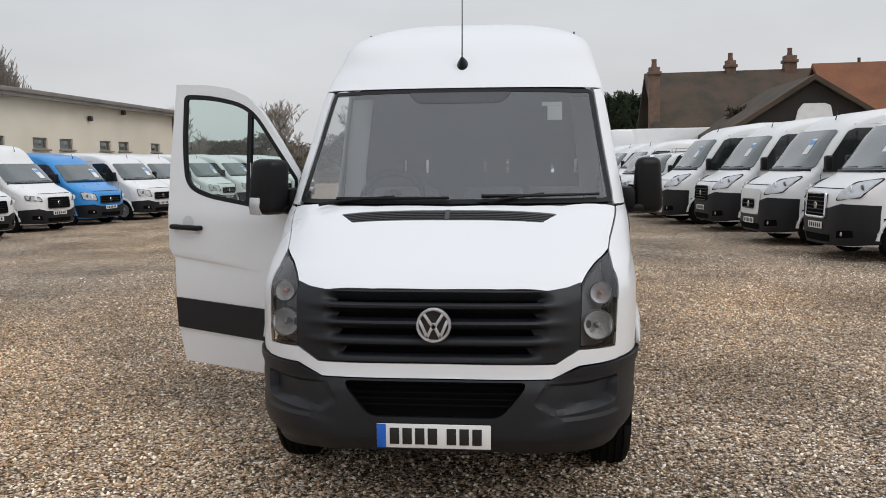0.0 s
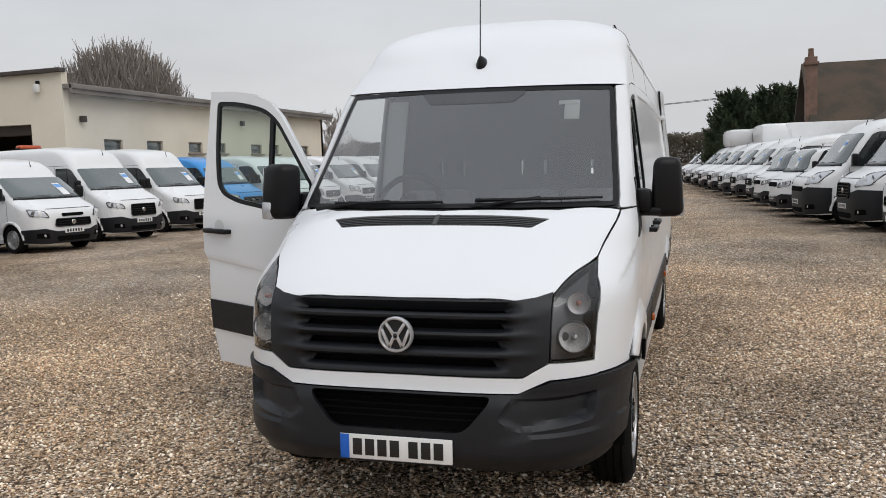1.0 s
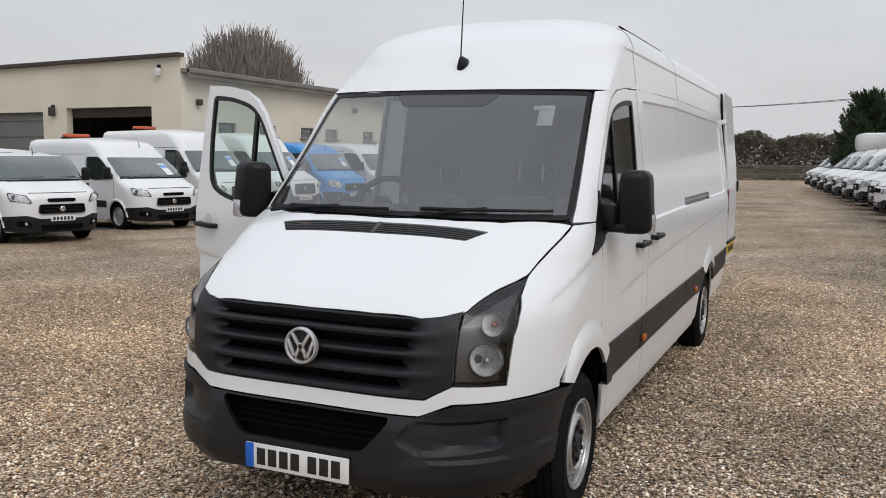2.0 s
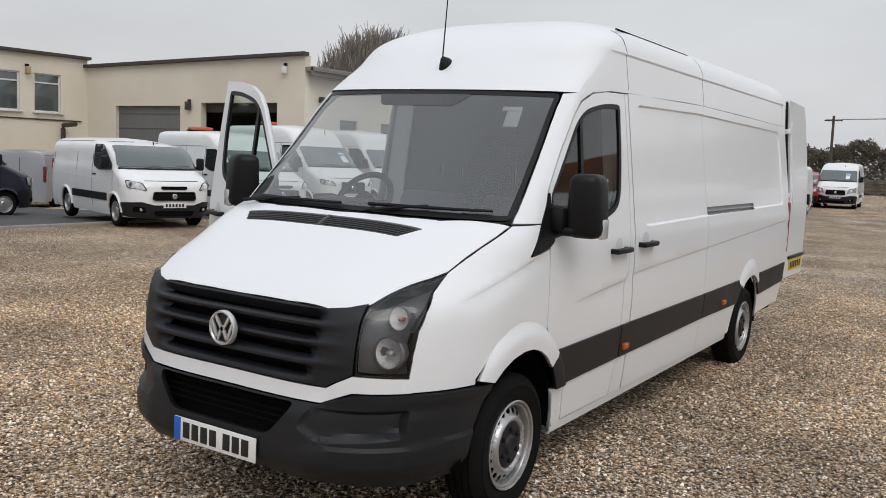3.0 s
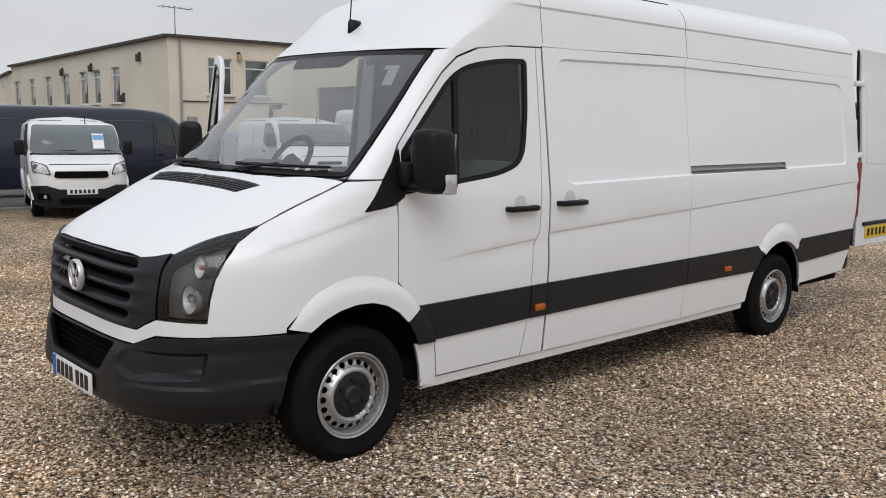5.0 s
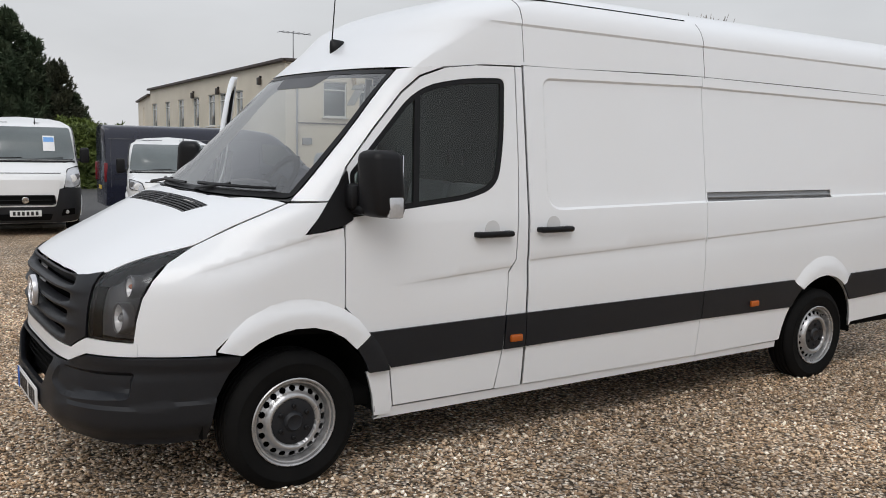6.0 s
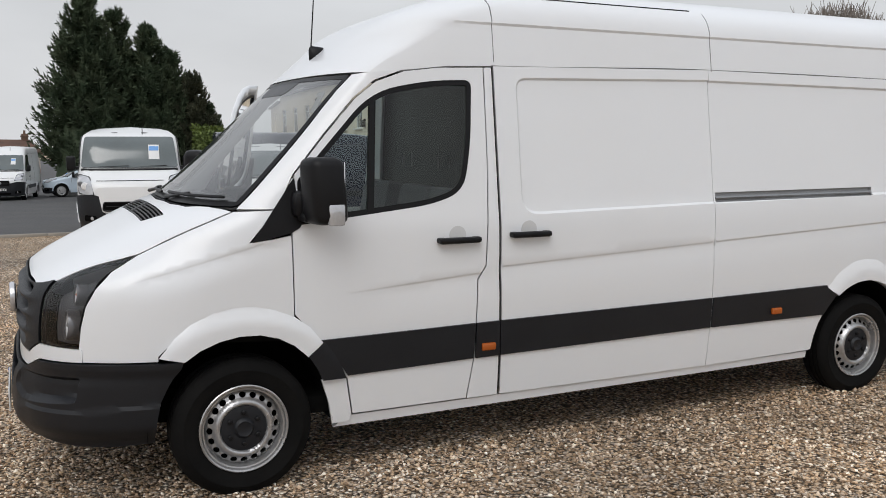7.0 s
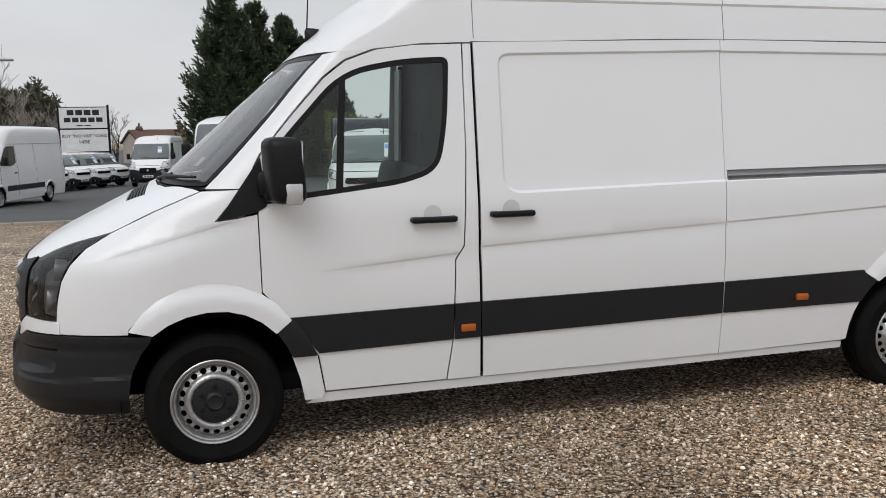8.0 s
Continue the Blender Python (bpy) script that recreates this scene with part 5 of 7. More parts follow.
lathe([(-0.03, 0.06), (0.012, 0.06), (0.018, 0.03), (0.018, 0.0005)], 16, "Z", (0, 0, 0), own)
bmesh.ops.transform(own, matrix=Matrix.Translation((-0.42, 1.50, 1.45)) @ Matrix.Rotation(radians(55), 4, "X"), verts=own.verts)
part("steering_wheel", own, VOID, van, "black steering wheel")
for x, w_ in ((-0.45, 0.50), (0.17, 0.44), (0.60, 0.42)):
    bm = box(w_, 0.48, 0.16, (x, 1.98, 0.92), 0.05)
    seat = part("seat", bm, CLOTH, van, "grey cloth cab seat")
    part("backrest", box(w_ * 0.94, 0.15, 0.56, (x, 2.26, 1.22), 0.05, turn=Matrix.Rotation(radians(-12), 3, "X")), CLOTH, seat)
    part("seat_base", box(w_ * 0.8, 0.42, 0.40, (x, 1.98, 0.64), 0.03), TRIM, seat)

# -- tail: one rear door swung out, the other shut, lamps
bm = sheet([(6.835, 0.645), (7.725, 0.645), (7.735, 1.3), (7.70, 2.0), (7.66, 2.30), (7.54, 2.45), (6.835, 2.47)], lambda y, z: Vector((0.955 - 0.085 * step(z, 1.35, 2.5) - 0.0, y, z)), 0.12, lines=[[(6.95, 2.30), (7.62, 2.30)], [(6.95, 2.33), (7.62, 2.33)]], thick=0.045)
rd = part("rear_door", bm, WHITE, van, "white rear door swung open")
rp = part("number_plate", box(0.006, 0.62, 0.115, (0.96, 7.34, 0.765), 0.002), PLATE_Y, rd, "yellow rear number plate")
for k in range(6):
    part("plate_bar", box(0.003, 0.05, 0.07, (0.9645, 7.10 + 0.09 * k, 0.765), 0.0008), INK, rp)
part("plate_lamp_bar", box(0.03, 0.74, 0.035, (0.962, 7.33, 0.85), 0.01), PLASTIC, rd, "dark strip above the plate")
for z in (0.95, 1.5, 2.15):
    part("door_hinge", box(0.06, 0.12, 0.05, (0.93 - 0.06 * step(z, 1.35, 2.5), 6.80, z), 0.012), WHITE, rd)
part("door_catch", box(0.03, 0.05, 0.12, (0.96, 7.73, 1.45), 0.01), BLACK, rd)
part("door_seal", tube([(0.93 - 0.085 * step(z, 1.35, 2.5), 6.815, z) for z in (0.66, 1.0, 1.35, 1.7, 2.1, 2.45)], 0.012, n=6), BLACK, rd, "black door seal")
part("door_pressing", sheet(soften([(6.93, 1.42), (7.62, 1.42), (7.60, 2.02), (7.52, 2.24), (6.93, 2.26)], 0.06, 4), lambda y, z: Vector((0.961 - 0.085 * step(z, 1.35, 2.5), y, z)), 0.1, thick=0.012), WHITE, rd)
part("rear_door", sheet([(6.835, 0.645), (7.725, 0.645), (7.735, 1.3), (7.70, 2.0), (7.66, 2.30), (7.54, 2.45), (6.835, 2.47)], lambda y, z: Vector((-0.955 + 0.085 * step(z, 1.35, 2.5), y, z)), 0.12, thick=0.045, flip=True), WHITE, van, "white rear door swung open")
for s in (1, -1):
    part("tail_lamp", box(0.05, 0.10, 0.52, (s * 0.955, 6.76, 1.18), 0.02), REDLENS, van, "red tail lamp cluster")
part("rear_bumper", box(1.80, 0.16, 0.16, (0, 6.80, 0.50), 0.04), PLASTIC, van)

# ---- the parked fleet ----
def fleet_shell(height, half, hood_z, hood_y, ws_base, ws_top, nose_low=0.02):
    """Skin of a van from a few sizes: bonnet edge, screen foot and header."""
    zb, yb = ws_base
    zt, yt = ws_top
    h = height
    return Shell([(0.20, half * 0.93), (0.45, half * 0.98), (0.9, half), (1.25, half * 0.99), (zb + 0.1, half * 0.965), (zt, half * 0.91), (h - 0.14, half * 0.855), (h - 0.045, half * 0.74), (h, half * 0.04)],
                 [(0.20, 0.06), (0.35, nose_low), (0.6, 0.0), (hood_z - 0.10, 0.03), (hood_z, hood_y), (zb, yb), (zb + 0.05, yb + 0.06), (zt, yt), (max(zt + 0.03, h - 0.14), yt + 0.45), (h, yt + 1.5)],
                 [(0.2, 0.6), (0.9, 0.62), (zb, 0.42), (zt, 0.28), (h, 0.7)], [(0.2, 3.6), (1.2, 4.0), (zt, 7.0), (h, 5.0)])


def fleet_body(sh, length, axles, r_arch, bm=None, rows=26):
    """Loft the skin with open wheel arches."""
    own = bmesh.new()
    zs = [0.24 + (sh.z1 - 0.24) * (1 - (1 - j / rows) ** 1.25) for j in range(rows + 1)]
    th = [math.pi / 2 * i / 14 for i in range(15)]
    grid = []
    for z in zs:
        w, L, f, n = sh.w(z), sh.reach(z), sh.f(z), sh.n(z)
        yc = f + L
        row = []
        for i in range(34):
            row.append((w, length + (yc - length) * i / 34))
        for t in th:
            row.append((w * max(0.0, math.cos(t)) ** (2 / n), yc - L * math.sin(t) ** (2 / sh.m)))
        row = [(0.0, length + 0.03)] + [(w * 0.92, length + 0.025)] + row
        full = row + [(-x, y) for x, y in reversed(row[1:-1])]
        grid.append([own.verts.new((x, y, z)) for x, y in full])
    n = len(grid[0])
    for a, b in zip(grid, grid[1:]):
        for i in range(n):
            k = (i + 1) % n
            c = (a[i].co + a[k].co + b[i].co + b[k].co) / 4
            if abs(c.x) > 0.5 and any(math.hypot(c.y - y, c.z - 0.34) < r_arch for y in axles):
                continue
            own.faces.new((a[i], a[k], b[k], b[i]))
    own.faces.new(grid[-1])
    bmesh.ops.remove_doubles(own, verts=own.verts, dist=0.001)
    bmesh.ops.recalc_face_normals(own, faces=own.faces)
    weld_sharp(own, 45)
    lips = []
    for y in axles:
        for s in (1, -1):
            pts = [(s * (sh.side(y + r_arch * math.cos(t), max(0.25, 0.34 + r_arch * math.sin(t))) + 0.004), y + (r_arch + 0.01) * math.cos(t), 0.34 + (r_arch + 0.01) * math.sin(t)) for t in [math.pi * i / 12 for i in range(13)]]
            lips.append(tube(pts, 0.035, n=6))
    return own, lips


def fleet_van(label, paint, height=2.5, half=0.99, length=5.5, wheelbase=3.3, overhang=0.95, hood=(1.05, 0.12), base=(1.38, 0.82), header=(2.02, 1.62),
              bumper_z=(0.26, 0.62), bumper_mat=PLASTIC, grille=((0.40, 0.66, 0.95),), lamp=(0.62, 0.90, 0.74, 1.08), name="parked_van", windows=True, rear_glass=False,
              beacon=False, paper=True, low_strip=True, category="van", plate_z=0.55, lamp_mat=LENS, chrome_grille=False, shield=None, m=None):
    """One parked van with its nose towards -y, at the origin."""
    v = empty(name, label, category, group="parked vans")
    sh = fleet_shell(height, half, hood[0], hood[1], base, header)
    ax = (overhang, overhang + wheelbase)
    skin, lips = fleet_body(sh, length, ax, 0.40)
    part("body", skin, paint, v)
    for lp in lips:
        part("wheel_arch", lp, paint, v)
    bm = box(half * 1.55, length - 0.35, 0.45, (0, length / 2, 0.50), 0.02)
    part("underbody", bm, VOID, v, "black underbody")
    zb, zt = base[0] + 0.035, header[0] - 0.03
    wb, wt_ = sh.w(zb) * 0.93, sh.w(zt) * 0.92
    ws = soften([(-wb, zb), (wb, zb), (wt_, zt), (-wt_, zt)], 0.05, 3)
    scr = part("windscreen", sheet(ws, sh.on_front(0.030), 0.12, thick=0.03), FAR_GLASS, v, "dark reflecting windscreen")
    part("scuttle", tube([(-wb + 2 * wb * i / 10, sh.front(-wb + 2 * wb * i / 10, zb - 0.03) - 0.012, zb - 0.03) for i in range(11)], 0.03, n=6), BLACK, scr)
    for x0, x1 in ((-wb * 0.75, -0.02), (wb * 0.1, wb * 0.78)):
        part("wiper", tube([(x0 + (x1 - x0) * i / 5, sh.front(x0 + (x1 - x0) * i / 5, zb + 0.04) - 0.045, zb + 0.025 + 0.02 * i / 5) for i in range(6)], 0.009, n=5), BLACK, scr)
    if paper:
        x, z = wt_ * 0.55, zt - 0.30
        part("price_paper", sheet([(x - 0.10, z - 0.14), (x + 0.10, z - 0.14), (x + 0.10, z + 0.14), (x - 0.10, z + 0.14)], sh.on_front(0.036), 0.1, thick=0.003), PAPER, scr, "white price sheet behind the screen")
        part("price_band", sheet([(x - 0.09, z + 0.03), (x + 0.09, z + 0.03), (x + 0.09, z + 0.11), (x - 0.09, z + 0.11)], sh.on_front(0.039), 0.1, thick=0.002), PAPER_B, scr, "blue printed band")
    # bumper wraps round to the front arches
    z0, z1 = bumper_z
    y_a = overhang - 0.41

    def wrap(s, z):
        sgn, a = math.copysign(1, s), abs(s)
        x_c = sh.w(z) * 0.9
        if a < x_c:
            p = sh.on_front(0.018)(sgn * a, z)
        else:
            y = sh.front(x_c, z) + (a - x_c)
            p = Vector((sgn * (sh.side(y, z) + 0.018), y, z))
        return p
    s_end = half * 0.9 + max(0.05, y_a - sh.front(half * 0.88, 0.45))
    bo = [(-s_end, z0 + 0.03), (-half * 0.6, z0), (half * 0.6, z0), (s_end, z0 + 0.03), (s_end + 0.03, z1), (half * 0.7, z1 + 0.03), (half * 0.45, z1 - 0.04), (-half * 0.45, z1 - 0.04), (-half * 0.7, z1 + 0.03), (-s_end - 0.03, z1)]
    bp = part("bumper", sheet(bo, wrap, 0.09, thick=0.02), bumper_mat, v, "moulded front bumper")
    pl = part("number_plate", box(0.52, 0.008, 0.11, (0, sh.front(0, plate_z) - 0.03, plate_z), 0.002), PLATE_W, bp, "white front number plate")
    for k in range(6):
        part("plate_bar", box(0.045, 0.003, 0.07, (-0.19 + 0.075 * k, sh.front(0, plate_z) - 0.0355, plate_z), 0.0006), INK, pl)
    low = soften([(-half * 0.42, z0 + 0.05), (half * 0.42, z0 + 0.05), (half * 0.46, z0 + 0.16), (-half * 0.46, z0 + 0.16)], 0.03, 2)
    part("air_intake", sheet(low, sh.on_front(0.030), 0.12, thick=0.008), VOID, bp, "black lower air intake")
    for s in (1, -1):
        fog = soften([(s * half * 0.60, z0 + 0.12), (s * half * 0.84, z0 + 0.14), (s * half * 0.84, z0 + 0.25), (s * half * 0.64, z0 + 0.24)], 0.02, 2)
        fg = part("fog_recess", sheet(fog, sh.on_front(0.026), 0.08, thick=0.006), VOID, bp, "black fog lamp recess")
        c = sh.on_front(0.030)(s * half * 0.70, z0 + 0.19)
        part("fog_lamp", lathe([(-0.004, 0.0005), (-0.003, 0.03), (0.006, 0.036)], 12, "Y", c), LENS, fg)
    part("bonnet_gap", tube([sh.on_front(0.006)(x, hood[0] - 0.02) for x in [-half * 0.62 + half * 1.24 * i / 10 for i in range(11)]], 0.006, n=4), VOID, v)
    y_m = header[1] + 0.25
    part("roof_aerial", tube([(0.25, y_m, sh.top(0.25, y_m) - 0.01), (0.25, y_m + 0.05, sh.top(0.25, y_m) + 0.16)], 0.012, 0.006, n=5), BLACK, v)
    if shield:
        sw_, sb, st = shield
        part("nose_panel", sheet(soften([(-sw_ * 0.84, sb), (sw_ * 0.84, sb), (sw_, st), (-sw_, st)], 0.05, 3), sh.on_front(0.024), 0.1, thick=0.02), paint, v, "painted nose panel between the bumper corners")
    for gw, ga, gb in grille:
        go = soften([(-gw, ga + 0.02), (-gw * 0.86, ga), (gw * 0.86, ga), (gw, ga + 0.02), (gw * 0.95, gb), (-gw * 0.95, gb)], 0.02, 2)
        g = part("grille", sheet(go, sh.on_front(0.030 if shield else 0.022), 0.1, thick=0.02), VOID, v, "black radiator grille")
        if gb - ga > 0.12:
            ring = [sh.on_front(0.040 if shield else 0.034)(x, z) for x, z in go]
            part("grille_frame", tube(ring + ring[:1], 0.022 if chrome_grille else 0.014, n=6), CHROME if chrome_grille else BLACK, g, "chrome grille surround" if chrome_grille else "")
            k = int((gb - ga) / 0.055)
            for i in range(1, k):
                z = ga + (gb - ga) * i / k
                part("grille_bar", tube([(-gw * 0.88 + 1.76 * gw * j / 6, sh.front(-gw * 0.88 + 1.76 * gw * j / 6, z) - (0.036 if shield else 0.026), z) for j in range(7)], 0.008, n=5), BLACK, g)
            part("badge", lathe([(-0.012, 0.0005), (-0.012, 0.05), (-0.004, 0.06), (0.01, 0.062)], 18, "Y", (0, sh.front(0, (ga + gb) / 2) - 0.03, (ga + gb) / 2)), CHROME, g, "plain chrome badge")
    xa, za, xb, zc = lamp
    for s in (1, -1):
        lo = soften([(s * xa * half, za), (s * min(0.97, xb + 0.18) * half, za + 0.05), (s * min(0.985, xb + 0.2) * half, zc + 0.02), (s * (xa + 0.08) * half, zc - 0.04)], 0.03, 3)
        h = part("headlight", sheet(lo, sh.on_front(0.014), 0.07, thick=0.02, flip=False), lamp_mat, v, "clear headlight")
        c = sh.on_front(0.02)(s * (xa + 0.16) * half, (za + zc) / 2)
        part("lamp_bowl", lathe([(-0.006, 0.0005), (-0.004, 0.04), (0.0, 0.065), (0.012, 0.07)], 16, "Y", c), REFLECT, h)
        ring = [sh.on_front(0.016)(x, z) for x, z in lo]
        part("lamp_rim", tube(ring + ring[:1], 0.010, n=5), BLACK, h)
        c2 = sh.on_front(0.02)(s * min(0.9, xa + 0.27) * half, (za + zc) / 2 + 0.03)
        part("lamp_bowl", lathe([(-0.006, 0.0005), (-0.004, 0.03), (0.0, 0.048), (0.012, 0.052)], 14, "Y", c2), HOUSING, h)
        # door window, split by the quarter light
        zt2, y1 = header[0] - 0.02, header[1] + 0.55
        # the front edge runs along the pillar, a hand's width behind the screen
        yf, yh = sh.front(wb, zb) + 0.13, sh.front(wt_, zt) + 0.13
        y1 = max(y1, yh + 0.62)
        wn = soften([(yf, base[0] - 0.02), (yf + 0.06, base[0] + 0.10), (yh, zt2 - 0.02), (yh + 0.14, zt2 + 0.03), (y1, zt2 + 0.03), (y1 - 0.03, base[0] + 0.06), (y1 - 0.25, base[0] - 0.02), (y1 - 0.45, base[0] - 0.05)], 0.03, 3)
        sw = part("side_window", sheet(wn, sh.on_side(s, 0.022), 0.12, thick=0.022, flip=s < 0), SIDE_GLASS, v, "dark cab side window")
        yq = yh + 0.16
        part("window_divider", tube([(s * (sh.side(yq + 0.10 * k, base[0] - 0.02 + (zt2 - base[0]) * k) + 0.018), yq - 0.10 * (1 - k), base[0] - 0.02 + (zt2 - base[0]) * k) for k in (0.0, 0.5, 1.0)], 0.014, n=5), BLACK, sw)
        part("door_gap", tube([(s * (sh.side(yf - 0.03, z) + 0.002), yf - 0.03, z) for z in (0.75, 0.95, base[0] - 0.06)], 0.005, n=4), VOID, v)
        part("door_gap", tube([(s * (sh.side(y1 + 0.07, z) + 0.002), y1 + 0.07, z) for z in (0.4, 0.8, 1.2, 1.6, zt2 + 0.08)], 0.006, n=4), VOID, v)
        mi = part("mirror", box(0.17, 0.13, 0.29, (s * (half + 0.12), yf + 0.05, base[0] + 0.13), 0.045, seg=3), BLACK, v, "black door mirror")
        part("mirror_arm", box(0.14, 0.06, 0.06, (s * (half + 0.0), yf + 0.06, base[0] + 0.04), 0.015), BLACK, mi)
        if low_strip:
            part("rub_strip", sheet([(overhang + 0.46, 0.55), (overhang + wheelbase - 0.46, 0.55), (overhang + wheelbase - 0.46, 0.72), (overhang + 0.46, 0.72)], sh.on_side(s, 0.012), 0.2, thick=0.014, flip=s < 0), PLASTIC, v, "dark side rub strip")
        zg = zt2 + 0.10
        part("roof_gutter", tube([(s * (sh.side(y, zg) + 0.001), y, zg) for y in (y1 - 0.5, y1 + 0.4, (y1 + length) / 2, length - 0.06)], 0.007, n=4), SEAM, v)
        part("panel_crease", tube([(s * (sh.side(y, zc_) - 0.001), y, zc_) for y, zc_ in ((yf + 0.1, 1.0), (y1, 1.04), ((y1 + length) / 2, 1.07), (length - 0.15, 1.10))], 0.008, n=5), paint, v)
        for yd in (y1 + 0.09 + 0.36 * (length - y1), length - 0.12):
            part("panel_gap", tube([(s * (sh.side(yd, z) + 0.001), yd, z) for z in (0.75, 1.2, 1.6, zg)], 0.005, n=4), SEAM, v)
        part("door_handle", box(0.03, 0.18, 0.04, (s * (sh.side(y1 - 0.12, 1.12) + 0.012), y1 - 0.10, 1.12), 0.01), BLACK, v)
        part("tail_lamp", box(0.09, 0.09, 0.52, (s * (sh.w(1.15) - 0.045), length + 0.01, 1.15), 0.02), REDLENS, v, "red tail lamp")
        for y in ax:
            steel_wheel(s, half - 0.03, y, v, r=0.345, fine=False)
    if rear_glass:
        for s in (1, -1):
            part("rear_window", box(half * 0.72, 0.012, 0.62, (s * half * 0.46, length + 0.032, height * 0.66), 0.005), FAR_GLASS, v, "dark rear window")
    part("rear_plate", box(0.52, 0.01, 0.11, (0.1, length + 0.035, 0.72), 0.002), PLATE_Y, v, "yellow rear number plate")
    part("rear_gap", box(0.012, 0.006, height * 0.68, (0, length + 0.032, height * 0.52), 0.001), VOID, v)
    if beacon:
        yk = length - 0.9
        bar = part("beacon", box(0.72, 0.24, 0.10, (0, yk, height + 0.07), 0.05, seg=3), ORANGE, v, "orange roof beacon bar")
        part("beacon_foot", box(0.80, 0.16, 0.05, (0, yk, height + 0.01), 0.01), BLACK, bar)
    if m is not None:
        v.matrix_world = m
    return v


def at(x, y, rz, lean=0.0):
    a = radians(rz)
    return pose(x, y, fall(x - 2.6 * math.sin(a), y + 2.6 * math.cos(a)), 0, 0, rz)


# row beside the workshop, noses towards the aisle
custom = dict(height=1.98, length=5.34, wheelbase=3.3, hood=(1.06, 0.16), base=(1.28, 0.72), header=(1.80, 1.55), grille=((0.30, 0.86, 0.93), (0.48, 0.63, 0.80)), lamp=(0.60, 0.84, 0.74, 1.02), bumper_z=(0.24, 0.56), plate_z=0.52)
fleet_van("small white panel van with black mesh grille and black bumper", WHITE2, name="compact_van", paper=False, **custom, m=at(-12.6, 10.4, 73))
fleet_van("white high-roof compact van with orange beacon bar", WHITE2, name="compact_van", beacon=True, **{**custom, "height": 2.32}, m=at(-13.0, 14.25, 76))
transit = dict(height=2.66, length=5.53, wheelbase=3.3, hood=(1.14, 0.16), base=(1.42, 0.80), header=(2.02, 1.50), grille=((0.42, 0.70, 1.00),), lamp=(0.58, 0.90, 0.74, 1.06), plate_z=0.56, bumper_z=(0.26, 0.66))
fleet_van("tall white panel van with orange beacon bar on its roof", WHITE2, name="tall_van", beacon=True, **transit, m=at(-13.3, 17.5, 77))
fleet_van("tall white panel van with six-sided black grille", WHITE2, name="tall_van", **transit, m=at(-13.4, 20.8, 77))
older = dict(height=2.40, length=5.2, wheelbase=3.3, hood=(1.12, 0.14), base=(1.40, 0.74), header=(1.98, 1.38), grille=((0.46, 0.72, 0.94),), lamp=(0.56, 0.80, 0.74, 1.06), plate_z=0.58, bumper_z=(0.26, 0.66))
fleet_van("bright blue panel van with grey bumper and black grille", BLUE, name="blue_van", **older, m=at(-13.25, 23.7, 77))
ol = fleet_van("older white panel van with slim black grille", WHITE2, name="older_van", **older, m=at(-12.55, 26.2, 77))
for y in (29.1, 32.0, 34.9, 37.8, 40.7):
    copy_thing(ol, at(-12.6 + 0.14 * (y - 29.1), y, 78))

# row along the field side, noses towards the aisle
duc = dict(height=2.58, length=5.6, wheelbase=3.45, hood=(1.16, 0.16), base=(1.40, 0.62), header=(2.16, 1.30), lamp=(0.60, 0.96, 0.74, 1.27), bumper_z=(0.25, 0.88))
fleet_van("white high-roof van with chrome bar grille and black bumper", WHITE2, name="tall_van", **duc, grille=((0.36, 0.68, 1.06),), chrome_grille=True, m=at(5.08, 11.2, -84))
fleet_van("white van with small shield grille and grey lower bumper", WHITE2, name="tall_van", **{**duc, "plate_z": 0.46}, grille=((0.29, 0.70, 0.86),), shield=(0.52, 0.58, 1.06), m=at(4.66, 14.0, -83))
fleet_van("white van with dark honeycomb grille and price sheet", WHITE2, name="tall_van", **duc, grille=((0.40, 0.72, 1.04),), m=at(4.35, 17.4, -82))
cit = fleet_van("pale grey van with black bumper and slim grille", WHITE2, name="tall_van", **duc, grille=((0.50, 0.80, 0.92),), m=at(3.65, 20.0, -82))
flat = dict(height=1.95, length=5.1, wheelbase=3.0, hood=(1.05, 0.10), base=(1.24, 0.42), header=(1.82, 0.98), grille=((0.42, 0.84, 0.96),), lamp=(0.52, 0.82, 0.70, 0.98))
fl = fleet_van("white low van with upright screen and price sheet", WHITE2, name="low_van", **flat, m=at(3.3, 22.8, -82))
copy_thing(fl, at(3.05, 25.6, -82))
row2 = fleet_van("white tall van with black grille, in the far row", WHITE2, name="tall_van", **older, m=at(3.0, 29.2, -82))
for x, y in ((2.6, 32.4), (2.2, 35.6), (1.8, 39.0), (1.4, 43.0), (1.0, 47.5), (0.5, 53.0), (0.0, 59.0)):
    copy_thing(row2, at(x, y, -82))

# others about the yard
nv = dict(height=1.86, half=0.85, length=4.4, wheelbase=2.72, overhang=0.82, hood=(1.0, 0.16), base=(1.14, 0.72), header=(1.70, 1.42), grille=((0.46, 0.74, 0.86),), lamp=(0.60, 0.80, 0.74, 1.0), bumper_z=(0.22, 0.58), plate_z=0.50)
fleet_van("small white van with black bumper and chrome badge", WHITE2, name="small_van", low_strip=False, **nv, m=at(-11.85, 4.42, 75))
fleet_van("white flat-nosed van with grey lower corners and price sheet", WHITE2, name="flat_van", **{**duc, "height": 2.22, "half": 0.98, "header": (2.0, 1.12), "base": (1.34, 0.56), "lamp": (0.66, 0.86, 0.76, 1.24), "plate_z": 0.42, "bumper_z": (0.25, 0.86)}, grille=((0.50, 0.58, 0.74),), shield=(0.60, 0.54, 1.02), m=at(-12.6, 1.95, 83))
